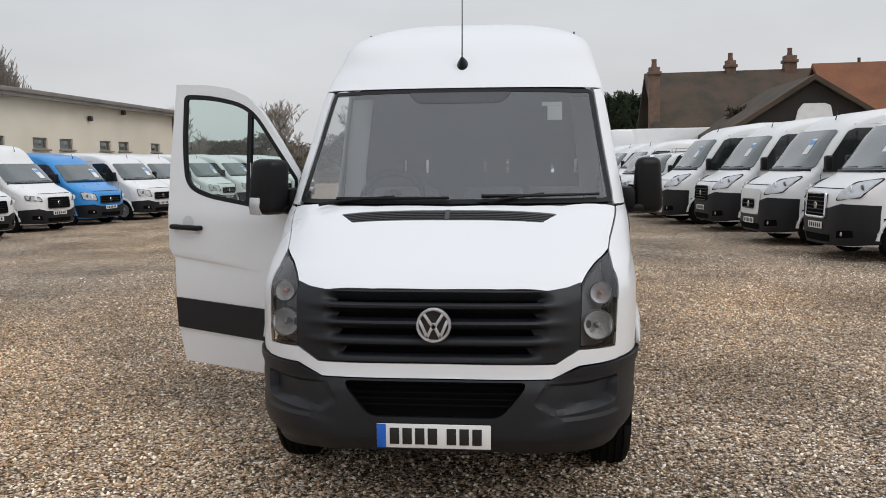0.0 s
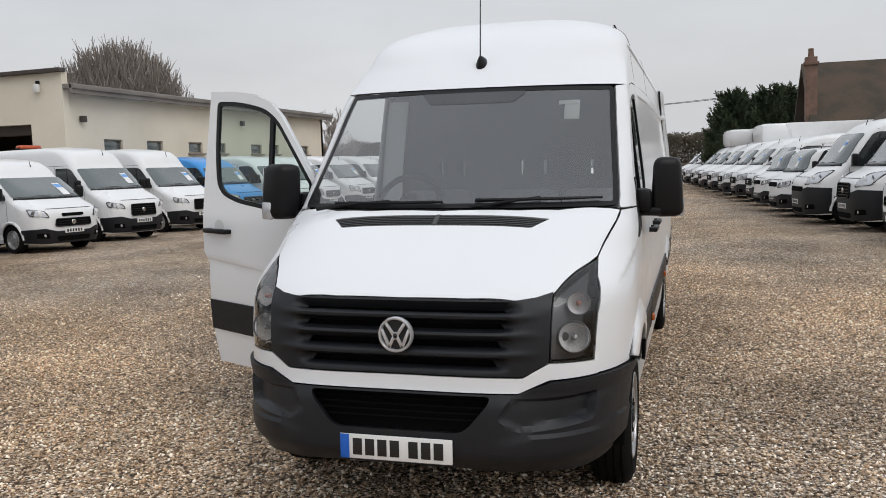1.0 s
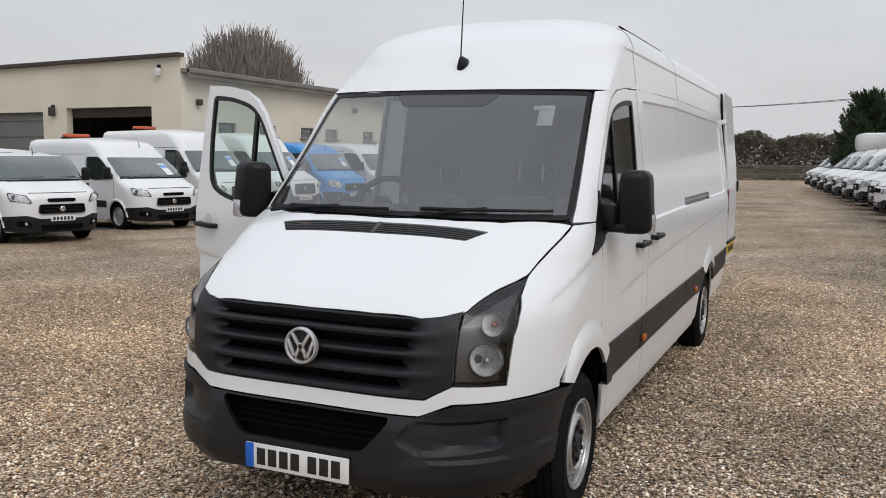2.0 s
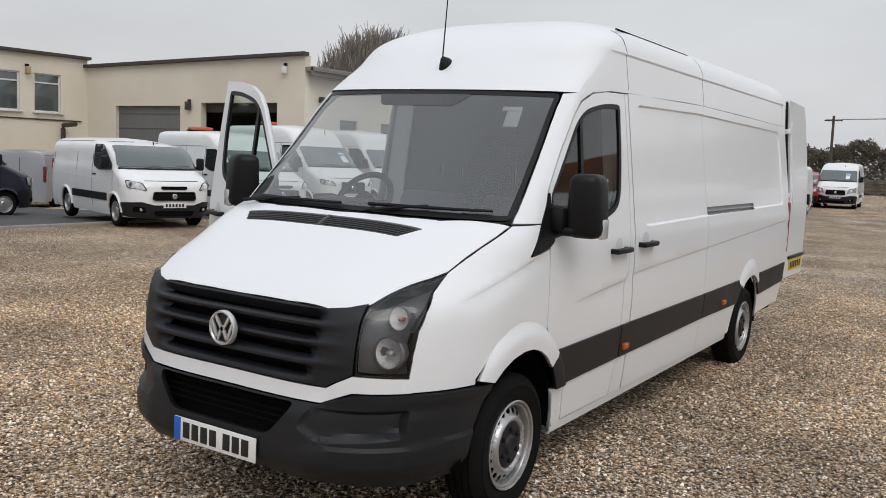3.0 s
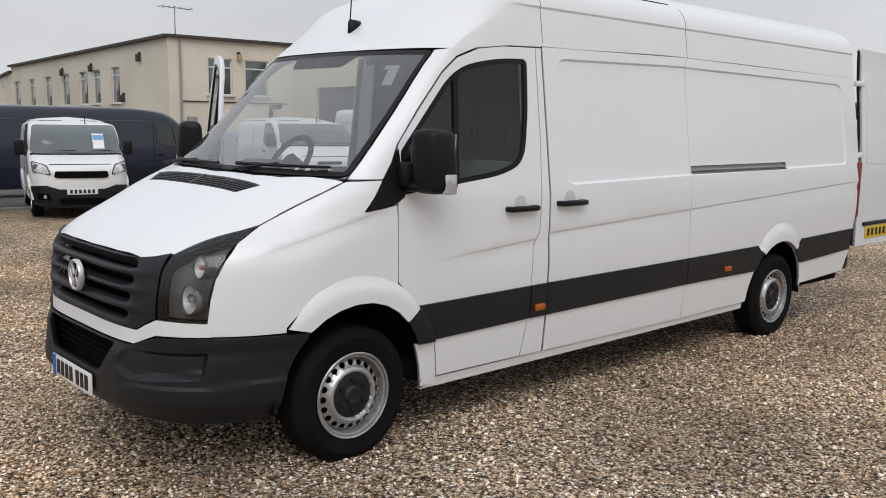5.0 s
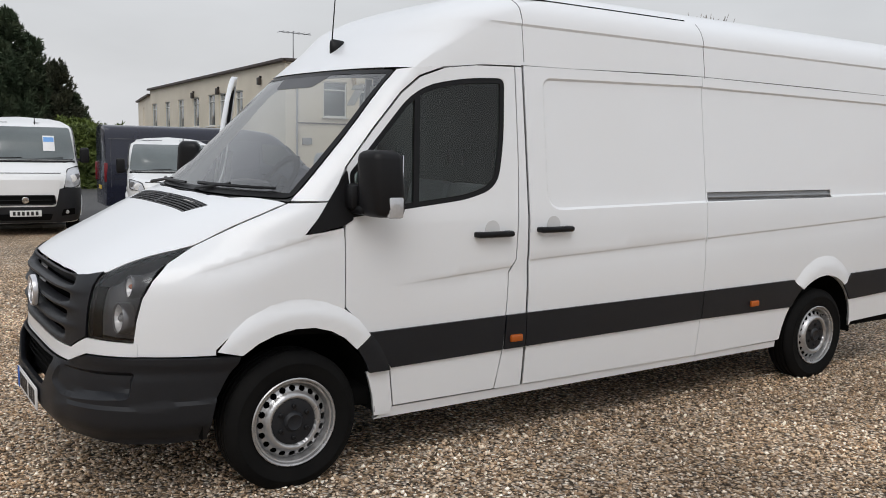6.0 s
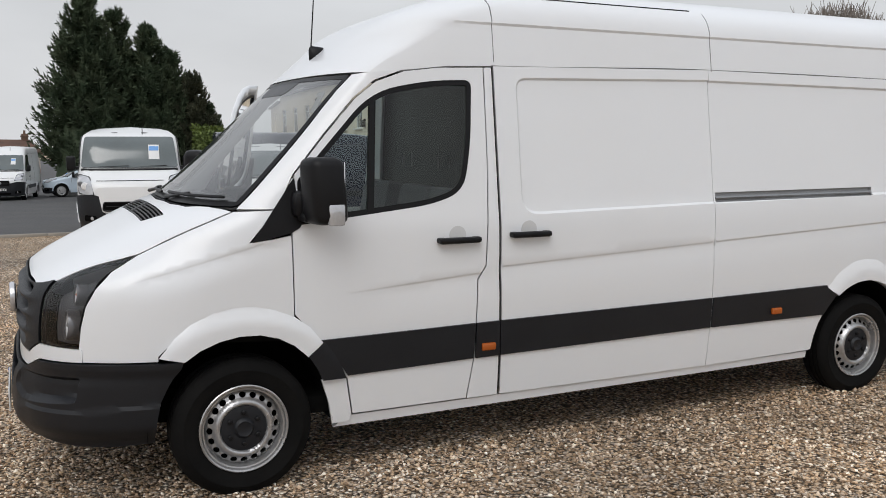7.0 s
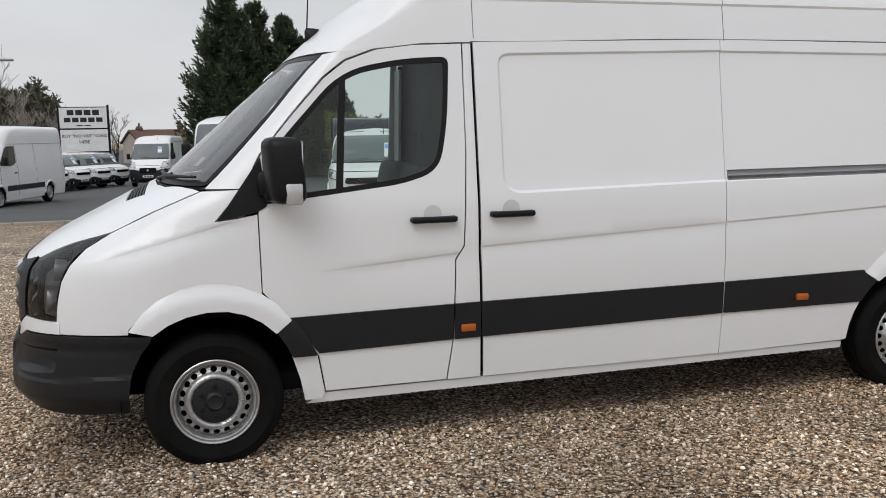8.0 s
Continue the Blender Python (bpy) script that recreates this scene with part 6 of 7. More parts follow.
fleet_van("dark navy long panel van seen from its side", NAVY, name="navy_van", **{**older, "height": 2.45, "length": 6.5, "wheelbase": 4.0}, bumper_mat=PLASTIC, paper=False, m=at(-20.5, 11.75, 174))
fleet_van("small pale silver van with its rear doors shut", SILVER, name="silver_van", low_strip=False, rear_glass=False, **{**nv, "height": 1.95, "half": 0.9}, paper=False, m=at(-27.1, 18.2, -150))
fleet_van("dark grey van facing along the yard", GREY, name="grey_van", **older, m=at(-4.35, 24.3, 3))
fleet_van("white van with black bumper behind the grey one", WHITE2, name="older_van", **{**older, "height": 2.1}, m=at(-5.2, 33.0, 4))
rd_ = fleet_van("red small van far down the yard", RED, name="red_van", low_strip=False, **nv, m=at(-6.3, 40.5, 8))
copy_thing(rd_, at(-6.6, 46.0, 8))
copy_thing(ol, at(-8.3, 44.0, 8))
copy_thing(ol, at(-5.0, 46.5, 4))

# across the road
fleet_van("white long van parked on the asphalt", WHITE2, name="tall_van", **{**older, "height": 2.68, "length": 5.96, "wheelbase": 3.66, "overhang": 1.0}, paper=False, m=at(-24.8, -5.9, 74.3))
fleet_van("white tall van with black grille on the asphalt", WHITE2, name="tall_van", **{**duc, "hood": (1.10, 0.16)}, grille=((0.40, 0.72, 0.96),), m=at(-41.0, -0.78, 81))
sm = dict(height=1.55, half=0.84, length=4.0, wheelbase=2.5, overhang=0.80, hood=(0.92, 0.30), base=(1.02, 0.95), header=(1.42, 1.75), grille=((0.40, 0.50, 0.62),), lamp=(0.58, 0.74, 0.72, 0.92), bumper_z=(0.2, 0.48), plate_z=0.55)
s0 = fleet_van("small white car-derived van in a row", WHITE2, name="small_van", low_strip=False, **{**nv, "height": 1.82}, m=at(-43.8, -2.1, 145))
for i in range(1, 6):
    copy_thing(s0, at(-43.8 + 2.1 * i, -2.1 - 0.75 * i, 145))
fleet_van("pale bluish-white small car on the asphalt", PALEBLUE, name="small_car", low_strip=False, **sm, m=at(-44.8, 1.1, 4), category="car")
fleet_van("dark blue small car on the asphalt", DEEPBLUE, name="small_car", low_strip=False, paper=False, **sm, m=at(-42.4, 4.4, 80), category="car")

# ---- workshop buildings ----
def wall_box(name, x0, y0, x1, y1, z0, z1a, z1b, thick, mat, normal, openings=(), label="", parent=None):
    """An upright wall from (x0, y0) to (x1, y1), top sloping from z1a to z1b, with openings (u0, u1, za, zb) cut through; normal: which side is outside."""
    a, b = Vector((x0, y0, 0)), Vector((x1, y1, 0))
    length = (b - a).length
    d = (b - a).normalized()
    n = Vector(normal).normalized()
    flip = d.cross(Vector((0, 0, 1))).dot(n) < 0
    bm = sheet([(0, z0), (length, z0), (length, z1b), (0, z1a)], lambda u, z: a + d * u + Vector((0, 0, z)), 2.5,
               holes=[[(u0, za), (u1, za), (u1, zb), (u0, zb)] for u0, u1, za, zb in openings], thick=thick, flip=flip)
    for f in bm.faces:
        f.smooth = False
    return link(bm, name, mat, smooth=False) if parent is None else part(name, bm, mat, parent, label, smooth=False)


def window_unit(parent, at_, d, n, u0, u1, za, zb, top_light=True, frame_mat=None):
    """A framed window with a top light, set back in its opening."""
    rot = Matrix((d, Vector((0, 0, 1)).cross(d) * -1, Vector((0, 0, 1)))).transposed()
    a = Vector(at_)
    c = a + d * (u0 + u1) / 2 - n * 0.10
    w, h = u1 - u0, zb - za
    zc = (za + zb) / 2
    bm = bmesh.new()
    for du, dz, sx, sz in ((0, h / 2 - 0.03, w, 0.06), (0, -h / 2 + 0.03, w, 0.06), (-w / 2 + 0.03, 0, 0.06, h), (w / 2 - 0.03, 0, 0.06, h)):
        box(sx, 0.07, sz, c + d * du + Vector((0, 0, zc + dz)), 0.008, bm, rot)
    if top_light:
        box(w, 0.07, 0.06, c + Vector((0, 0, zb - 0.38)), 0.008, bm, rot)
    wn = part("window", bm, frame_mat or FRAME_W, parent, "dark framed window" if frame_mat else "white framed window")
    part("pane", box(w - 0.06, 0.012, h - 0.06, c - n * 0.01 + Vector((0, 0, zc)), 0.002, turn=rot), FAR_GLASS, wn, "dark window pane")
    part("sill", box(w + 0.16, 0.16, 0.06, a + d * (u0 + u1) / 2 + n * 0.05 + Vector((0, 0, za - 0.03)), 0.01, turn=rot), frame_mat or FRAME_W, wn)
    return wn


depot = empty("workshop_building", "cream rendered flat-roofed workshop with brown fascia and garage doors", "building")
C, S_, N_ = (-19.1, 21.8), (-31.2, 21.4), (-31.6, 15.5)
E_ = (-58.0, 17.2)
# office front with two tall windows
dA = Vector((S_[0] - N_[0], S_[1] - N_[1], 0)).normalized()
nA = Vector((dA.y, -dA.x, 0))
offw = ((1.78, 2.92, 3.1, 4.68), (3.53, 4.69, 3.1, 4.68))
wall_box("wall", N_[0], N_[1], S_[0], S_[1], -0.8, 5.45, 5.45, 0.25, RENDERW, nA, offw, parent=depot)
for o in offw:
    window_unit(depot, (N_[0], N_[1], 0), dA, nA, *o)
# long office side running back to the road
dB = Vector((E_[0] - N_[0], E_[1] - N_[1], 0))
lb = dB.length
dB.normalize()
nB = Vector((-dB.y, dB.x, 0))
nB = nB if nB.y < 0 else -nB
side_w = ((6.0, 7.2, 2.8, 4.5), (8.85, 10.0, 2.8, 4.5), (10.8, 12.2, 2.8, 4.5), (14.0, 15.4, 2.8, 4.5), (17.4, 18.8, 2.8, 4.5), (20.9, 22.2, 2.8, 4.5), (24.4, 25.9, 2.8, 4.5))
wall_box("wall", N_[0], N_[1], E_[0], E_[1], -1.2, 5.45, 5.45, 0.25, RENDERW, nB, side_w, parent=depot)
for o in side_w:
    window_unit(depot, (N_[0], N_[1], 0), dB, nB, *o)
wall_box("wall", E_[0], E_[1], E_[0] - 11, E_[1] + 2.2, -1.4, 5.1, 5.1, 0.25, RENDERW, nB, ((5.2, 6.4, 3.05, 4.5),), parent=depot)
# workshop front with two garage doorways
dC = Vector((C[0] - S_[0], C[1] - S_[1], 0)).normalized()
nC = Vector((dC.y, -dC.x, 0))
doors = ((1.85, 5.7, -0.8, 3.5), (6.85, 10.8, -0.8, 3.62))
wall_box("wall", S_[0], S_[1], C[0], C[1], -0.8, 5.12, 5.32, 0.3, RENDERW, nC, doors, parent=depot)
for i, (u0, u1, za, zb) in enumerate(doors):
    p0 = Vector((S_[0], S_[1], 0)) + dC * (u0 + u1) / 2 - nC * 0.18
    rot = Matrix((dC, nC * -1, Vector((0, 0, 1)))).transposed()
    if i == 0:
        dr = part("garage_door", box(u1 - u0, 0.06, 3.9, p0 + Vector((0, 0, 1.6)), 0.01, turn=rot), DOORGREY, depot, "grey folding garage door")
        for k in range(1, 6):
            part("door_rib", box(u1 - u0, 0.03, 0.04, p0 + nC * 0.04 + Vector((0, 0, 0.2 + 0.6 * k)), 0.005, turn=rot), DOORGREY, dr)
    else:
        part("roller_box", box(u1 - u0, 0.3, 0.5, p0 - nC * 0.25 + Vector((0, 0, zb - 0.1)), 0.02, turn=rot), ROOFTRIM, depot, "brown roller shutter box")
# workshop interior, its dimness put into the wall colour
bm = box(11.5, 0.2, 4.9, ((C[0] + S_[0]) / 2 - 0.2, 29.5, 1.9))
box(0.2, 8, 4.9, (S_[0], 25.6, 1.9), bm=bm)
part("back_wall", bm, DARKIN, depot, "workshop interior walls, coloured dark to stand for the dim light", smooth=False)
part("roof_deck", box(11.4, 7.0, 0.12, ((C[0] + S_[0]) / 2 - 0.3, 25.7, 4.45)), SHEDROOF, depot, smooth=False)
part("roof_deck", box(26, 8, 0.12, (-45.0, 21.2, 4.7)), SHEDROOF, depot, smooth=False)
# fascias along the parapets


def fascia(p, q, z0, z1, n):
    a, b = Vector((*p, 0)), Vector((*q, 0))
    L = (b - a).length + 0.15
    d = (b - a).normalized()
    m = Matrix((d, n * -1, Vector((0, 0, 1)))).transposed()
    tilt = Matrix.Rotation(-math.atan2(z1 - z0, L), 3, "Y")
    return box(L, 0.34, 0.13, (a + b) / 2 + n * 0.04 + Vector((0, 0, (z0 + z1) / 2 + 0.05)), 0.015, turn=m @ tilt)


part("fascia", fascia(N_, S_, 5.45, 5.45, nA), ROOFTRIM, depot, "dark brown fascia board", smooth=False)
part("fascia", fascia(N_, E_, 5.45, 5.45, nB), ROOFTRIM, depot, "dark brown fascia board", smooth=False)
part("fascia", fascia(E_, (E_[0] - 11, E_[1] + 2.2), 5.1, 5.1, nB), ROOFTRIM, depot, "dark brown fascia board", smooth=False)
part("fascia", fascia(S_, C, 5.12, 5.32, nC), ROOFTRIM, depot, "dark brown fascia board", smooth=False)
# pipes, lamps, vents on the walls
pipe = [Vector((*S_, 0)) - dA * 5.4 + nA * 0.07 + Vector((0, 0, z)) for z in (-0.3, 2.0, 5.4)]
part("rain_pipe", tube(pipe, 0.05, n=8), BULKHEAD, depot, "grey rain pipe")
part("cable_run", tube([Vector((*N_, 0)) + dA * u + nA * 0.04 + Vector((0, 0, 2.8)) for u in (0.6, 3.0, 5.6)], 0.03, n=6), ROOFTRIM, depot)
part("canopy_pipe", tube([Vector((*N_, 0)) + dA * 4.7 + nA * q + Vector((0, 0, z)) for q, z in ((0.15, 1.7), (0.15, 2.45), (0.18, 2.6), (1.1, 2.65))], 0.10, n=8), ROOFTRIM, depot, "dark brown duct")
part("wall_vent", box(0.10, 0.45, 0.3, Vector((*N_, 0)) + dA * 1.0 + nA * 0.03 + Vector((0, 0, 2.0)), 0.01), BULKHEAD, depot)


def wall_lamp(p, n, mat=LAMP_BROWN, k=1.0):
    bm = box(0.24 * k, 0.16, 0.34 * k, Vector(p) + n * 0.12, 0.04)
    lp = part("wall_lamp", bm, mat, depot, "small wall lamp")
    part("lamp_bracket", box(0.10, 0.16, 0.10, Vector(p) + n * 0.02 + Vector((0, 0, 0.2)), 0.01), BLACK, lp)


wall_lamp(Vector((*S_, 0)) + dC * 6.25 + Vector((0, 0, 3.5)), nC)
wall_lamp(Vector((*C, 0)) - dC * 0.9 + Vector((0, 0, 4.8)), nC, FRAME_W, 0.8)
wall_lamp(Vector((*N_, 0)) + dA * 3.22 + Vector((0, 0, 4.75)), nA, SAND, 0.9)
for u, z in ((3.2, 4.75), (5.4, 3.0), (10.0, 4.6), (15, 4.6)):
    wall_lamp(Vector((*N_, 0)) + dB * u + Vector((0, 0, z)), nB)
# television aerial on its mast
b0 = Vector((*N_, 0)) + dA * 0.4 + Vector((-0.1, 0, 5.2))
ae = part("tv_aerial", tube([b0, b0 + Vector((0, 0, 1.55))], 0.025, n=6), GALV, depot, "thin television aerial on a mast")
part("aerial_boom", tube([b0 + Vector((0.1, -0.7, 1.48)), b0 + Vector((-0.1, 0.9, 1.48))], 0.018, n=5), GALV, ae)
for k in range(6):
    part("aerial_element", tube([b0 + Vector((-0.35, -0.6 + 0.25 * k, 1.49)), b0 + Vector((0.35, -0.6 + 0.25 * k, 1.49))], 0.01, n=5), GALV, ae)

# long low shed beyond the workshop
shed = empty("long_shed", "long low cream rendered shed with weathered roof edge", "building")
sx, sy0, sy1 = -19.2, 21.95, 43.5
nS = Vector((1, 0, 0))
slots_w = tuple((u, u + 1.08, 2.66, 3.12) for u in (2.0, 4.6, 7.55, 9.55, 13.0, 14.85, 18.45))
wall_box("wall", sx, sy0, sx, sy1, -0.6, 4.75, 4.75, 0.25, RENDERW, nS, slots_w, parent=shed)
for o in slots_w:
    window_unit(shed, (sx, sy0, 0), Vector((0, 1, 0)), nS, *o, top_light=False, frame_mat=FRAME_D)
wall_box("wall", sx, sy1, sx - 10, sy1, -0.6, 4.75, 4.9, 0.25, RENDERW, Vector((0, 1, 0)), parent=shed)
own = box(10.6, sy1 - sy0 + 0.5, 0.16, (sx - 4.75, (sy0 + sy1) / 2 + 0.1, 4.93), 0.02, turn=Matrix.Rotation(radians(1.2), 3, "Y"))
part("roof", own, SHEDROOF, shed, "weathered grey roof sheet")
part("roof_edge", box(0.12, sy1 - sy0 + 0.5, 0.34, (sx + 0.42, (sy0 + sy1) / 2 + 0.1, 4.75), 0.02), SHEDROOF, shed)
for u, z, w_ in ((0.8, 3.78, 0.3), (12.05, 4.06, 0.3), (15.3, 4.5, 0.3)):
    lp = part("wall_lamp", box(0.18, w_ * 0.7, 0.22, (sx + 0.12, sy0 + u, z), 0.03), LAMP_BROWN, shed, "dark wall lamp")

# ---- cottage and barn beyond the field row ----
def gable_roof(x0, x1, y0, y1, eave, ridge, along="x"):
    """Two pitched slopes with thickness, ridge along x."""
    bm = bmesh.new()
    ym = (y0 + y1) / 2
    for ya, yb in ((y0, ym), (y1, ym)):
        q = [Vector((x0, ya, eave)), Vector((x1, ya, eave)), Vector((x1, yb, ridge)), Vector((x0, yb, ridge))]
        t = [p + Vector((0, 0, 0.22)) for p in q]
        vs = [bm.verts.new(p) for p in q + t]
        for f in ((0, 1, 2, 3), (4, 5, 6, 7), (0, 1, 5, 4), (1, 2, 6, 5), (2, 3, 7, 6), (3, 0, 4, 7)):
            bm.faces.new([vs[i] for i in f])
    bmesh.ops.recalc_face_normals(bm, faces=bm.faces)
    return bm


def chimney(parent, x, y, z0, z1, w=0.8):
    bm = box(w, w, z1 - z0, (x, y, (z0 + z1) / 2), 0.02)
    box(w + 0.14, w + 0.14, 0.16, (x, y, z1 - 0.3), 0.02, bm)
    c = part("chimney", bm, BRICK, parent, "old brick chimney stack")
    part("chimney_pot", lathe([(0, 0.15), (0.24, 0.12), (0.36, 0.13), (0.40, 0.13)], 12, "Z", (x, y, z1)), BRICK, c)


cot = empty("cottage", "old cottage with a steep brown tiled roof and brick chimneys", "house")
part("wall", box(20, 7, 2.8, (15.5, 45.5, 1.4), 0.02), BRICK, cot, smooth=False)
part("roof", gable_roof(6.4, 26, 40.6, 50.2, 2.3, 6.1), TILE, cot, "steep brown tiled roof", smooth=False)
chimney(cot, 6.5, 42.2, 0.0, 6.3, 0.52)
chimney(cot, 10.9, 45.4, 5.6, 6.85, 0.5)
chimney(cot, 13.95, 45.4, 5.6, 7.0, 0.6)
barn = empty("barn", "dark boarded barn with a brown pitched roof", "barn")
part("wall", box(6.0, 7, 3.0, (11.9, 38.1, 1.5), 0.02), BARNWOOD, barn, smooth=False)
own = bmesh.new()
vs = [own.verts.new(p) for p in ((8.9, 34.4, 2.9), (14.9, 34.4, 2.9), (11.9, 34.4, 4.75), (8.9, 34.6, 2.9), (14.9, 34.6, 2.9), (11.9, 34.6, 4.75))]
for f in ((0, 1, 2), (3, 5, 4), (0, 3, 4, 1), (1, 4, 5, 2), (2, 5, 3, 0)):
    own.faces.new([vs[i] for i in f])
bmesh.ops.recalc_face_normals(own, faces=own.faces)
part("gable", own, BARNWOOD, barn, "dark boarded gable", smooth=False)
own = gable_roof(34.1, 42, -15.4, -8.4, 2.6, 4.8)
bmesh.ops.rotate(own, cent=(0, 0, 0), matrix=Matrix.Rotation(radians(90), 3, "Z"), verts=own.verts)
part("roof", own, TILE, barn, "brown tiled roof", smooth=False)
part("white_boarding", sheet(soften([(11.15, 3.0), (12.75, 3.0), (12.6, 3.75), (12.35, 3.85), (11.5, 3.85), (11.3, 3.6)], 0.05), lambda x, z: Vector((x, 34.34, z)), 0.5, thick=0.03), PAPER, barn, "white painted board", smooth=False)
lng = empty("long_barn", "long barn with an orange tiled roof", "barn")
part("wall", box(18, 7, 2.6, (24, 41.0, 1.3), 0.02), BARNWOOD, lng, smooth=False)
part("roof", gable_roof(13.8, 36, 36.6, 45.4, 2.4, 5.9), TILE_O, lng, "orange clay tiled roof", smooth=False)

# ---- bungalow and sign across the road ----
bun = empty("bungalow", "low bungalow with a red-brown tiled roof", "house", Matrix.Translation((-110, -1.9, 0)) @ Matrix.Rotation(radians(20), 4, "Z"))
part("wall", box(6.6, 6.6, 3.6, (0, 0, -0.35), 0.02), PALEWALL, bun, smooth=False)
own = gable_roof(-3.5, 3.5, -3.7, 3.7, 1.3, 2.8)
bmesh.ops.rotate(own, cent=(0, 0, 0), matrix=Matrix.Rotation(radians(90), 3, "Z"), verts=own.verts)
part("roof", own, RED_TILE, bun, "red-brown tiled roof", smooth=False)
own = bmesh.new()
vs = [own.verts.new(p) for p in ((-3.3, -3.3, 1.4), (3.3, -3.3, 1.4), (0, -3.3, 2.75), (-3.3, -3.1, 1.4), (3.3, -3.1, 1.4), (0, -3.1, 2.75))]
for f in ((0, 1, 2), (3, 5, 4), (0, 3, 4, 1), (1, 4, 5, 2), (2, 5, 3, 0)):
    own.faces.new([vs[i] for i in f])
bmesh.ops.recalc_face_normals(own, faces=own.faces)
part("gable", own, PALEWALL, bun, "pale rendered gable", smooth=False)
chimney(bun, 0, 2.9, 2.5, 3.7, 0.6)
chimney(bun, 0, -2.2, 2.5, 3.4, 0.6)

sign = empty("sales_sign", "tall two-panel white sales board on dark posts", "sign")
sx_, sy_ = -58.6, -5.3
for y in (sy_ - 1.55, sy_ + 1.55):
    part("post", box(0.14, 0.14, 5.4, (sx_ - 0.08, y, 1.4), 0.01), BLACK, sign)
for z, h in ((3.25, 1.35), (1.75, 1.45)):
    fr_ = part("panel_frame", box(0.08, 3.1, h + 0.12, (sx_, sy_, z), 0.01), BLACK, sign, smooth=False)
    part("panel", box(0.03, 2.96, h, (sx_ + 0.06, sy_, z), 0.004), PAPER, fr_, "white painted sign panel", smooth=False)


def text_part(body, size, m, mat, parent, name="lettering"):
    cu = bpy.data.curves.new(name, "FONT")
    cu.body, cu.size, cu.extrude, cu.align_x, cu.align_y = body, size, 0.004, "CENTER", "CENTER"
    tmp = new(name + "_source", cu)
    me = bpy.data.meshes.new_from_object(tmp.evaluated_get(bpy.context.evaluated_depsgraph_get()))
    bpy.data.objects.remove(tmp)
    me.materials.append(mat)
    ob = new(name, me)
    ob.parent = parent
    ob.matrix_basis = m
    return ob


face = Matrix.Translation((sx_ + 0.085, sy_, 0)) @ Matrix(((0, 0, 1, 0), (1, 0, 0, 0), (0, 1, 0, 0), (0, 0, 0, 1)))
for z, w_, h in ((3.6, 2.1, 0.34), (3.12, 2.5, 0.30), (2.75, 1.0, 0.06)):
    k = max(1, int(w_ / 0.45))
    for i in range(k):
        part("print_bar", box(0.012, w_ / k * 0.8, h, (sx_ + 0.08, sy_ - w_ / 2 + w_ * (i + 0.5) / k, z), 0.002), INK, sign, smooth=False)
text_part('BUY "NO VAT" VANS', 0.30, face @ Matrix.Translation((0, 2.05, 0)), INK, sign)
text_part("HERE", 0.30, face @ Matrix.Translation((0, 1.65, 0)), INK, sign)

lamp = empty("street_lamp", "tall grey street lamp with a flat head", "street lamp")
lx, ly = -44.5, -8.7
part("post", tube([(lx, ly, -1.2), (lx, ly, 3.0), (lx, ly, 5.7)], 0.09, 0.06, n=10), GALV, lamp)
part("arm", tube([(lx, ly, 5.65), (lx, ly + 0.5, 5.8), (lx, ly + 1.0, 5.82)], 0.04, n=8), GALV, lamp)
part("lamp_head", box(0.3, 0.9, 0.12, (lx, ly + 1.2, 5.84), 0.04), GALV, lamp)

# ---- fence at the far end of the yard, pole and wire ----
fence = empty("fence", "low weathered timber fence closing the yard", "fence")
fb = box(0.12, 0.12, 1.5, (0, 0, 0.75), 0.01)
fm = None
for i in range(14):
    x = -22 + i * 2.4
    if fm is None:
        p_ = part("post", fb, WOOD, fence)
        fm = p_.data
    else:
        p_ = new("post", fm)
        p_.parent = fence
    p_.location = (x, 84, 0)
for k in range(5):
    part("rail", box(32, 0.04, 0.18, (-6.5, 83.9, 0.3 + 0.25 * k), 0.01), WOOD, fence)
pole = empty("utility_pole", "dark wooden utility pole with a crossarm", "pole")
part("pole_shaft", tube([(-10.5, 77, 0), (-10.5, 77, 6.6)], 0.13, 0.10, n=10), BARK, pole)
part("crossarm", box(1.4, 0.1, 0.1, (-10.5, 77, 6.2), 0.01), BARK, pole)
pole2 = copy_thing(pole, pose(33.0, -17, 1.7))
wire = bmesh.new()
for dx in (-0.6, 0.6):
    tube([(-10.5 + dx + 33.0 * t, 77 - 17 * t, 6.3 + 1.7 * t - 1.6 * 4 * t * (1 - t) * 0.4) for t in [i / 12 for i in range(13)]], 0.02, n=4, bm=wire)
tagged(link(wire, "overhead_wire", BLACK), "thin black overhead wires between poles", "wire")

# two box-bodied trucks at the far end of the field row
def box_truck(m):
    t = fleet_van("white box-bodied truck with rounded box above its cab", WHITE2, name="box_truck", **{**older, "height": 2.3, "length": 2.6, "wheelbase": 1.4, "overhang": 0.95}, paper=False)
    part("box_body", box(2.1, 4.6, 2.2, (0, 4.0, 2.1), 0.06), WHITE2, t, "white box body")
    part("luton_head", box(2.1, 1.6, 0.95, (0, 1.4, 2.72), 0.25), WHITE2, t, "rounded box over the cab")
    for s in (1, -1):
        steel_wheel(s, 0.95, 5.0, t, fine=False)
    t.matrix_world = m
    return t


bt = box_truck(at(3.4, 41.0, -82))
copy_thing(bt, at(2.2, 47.6, -82))

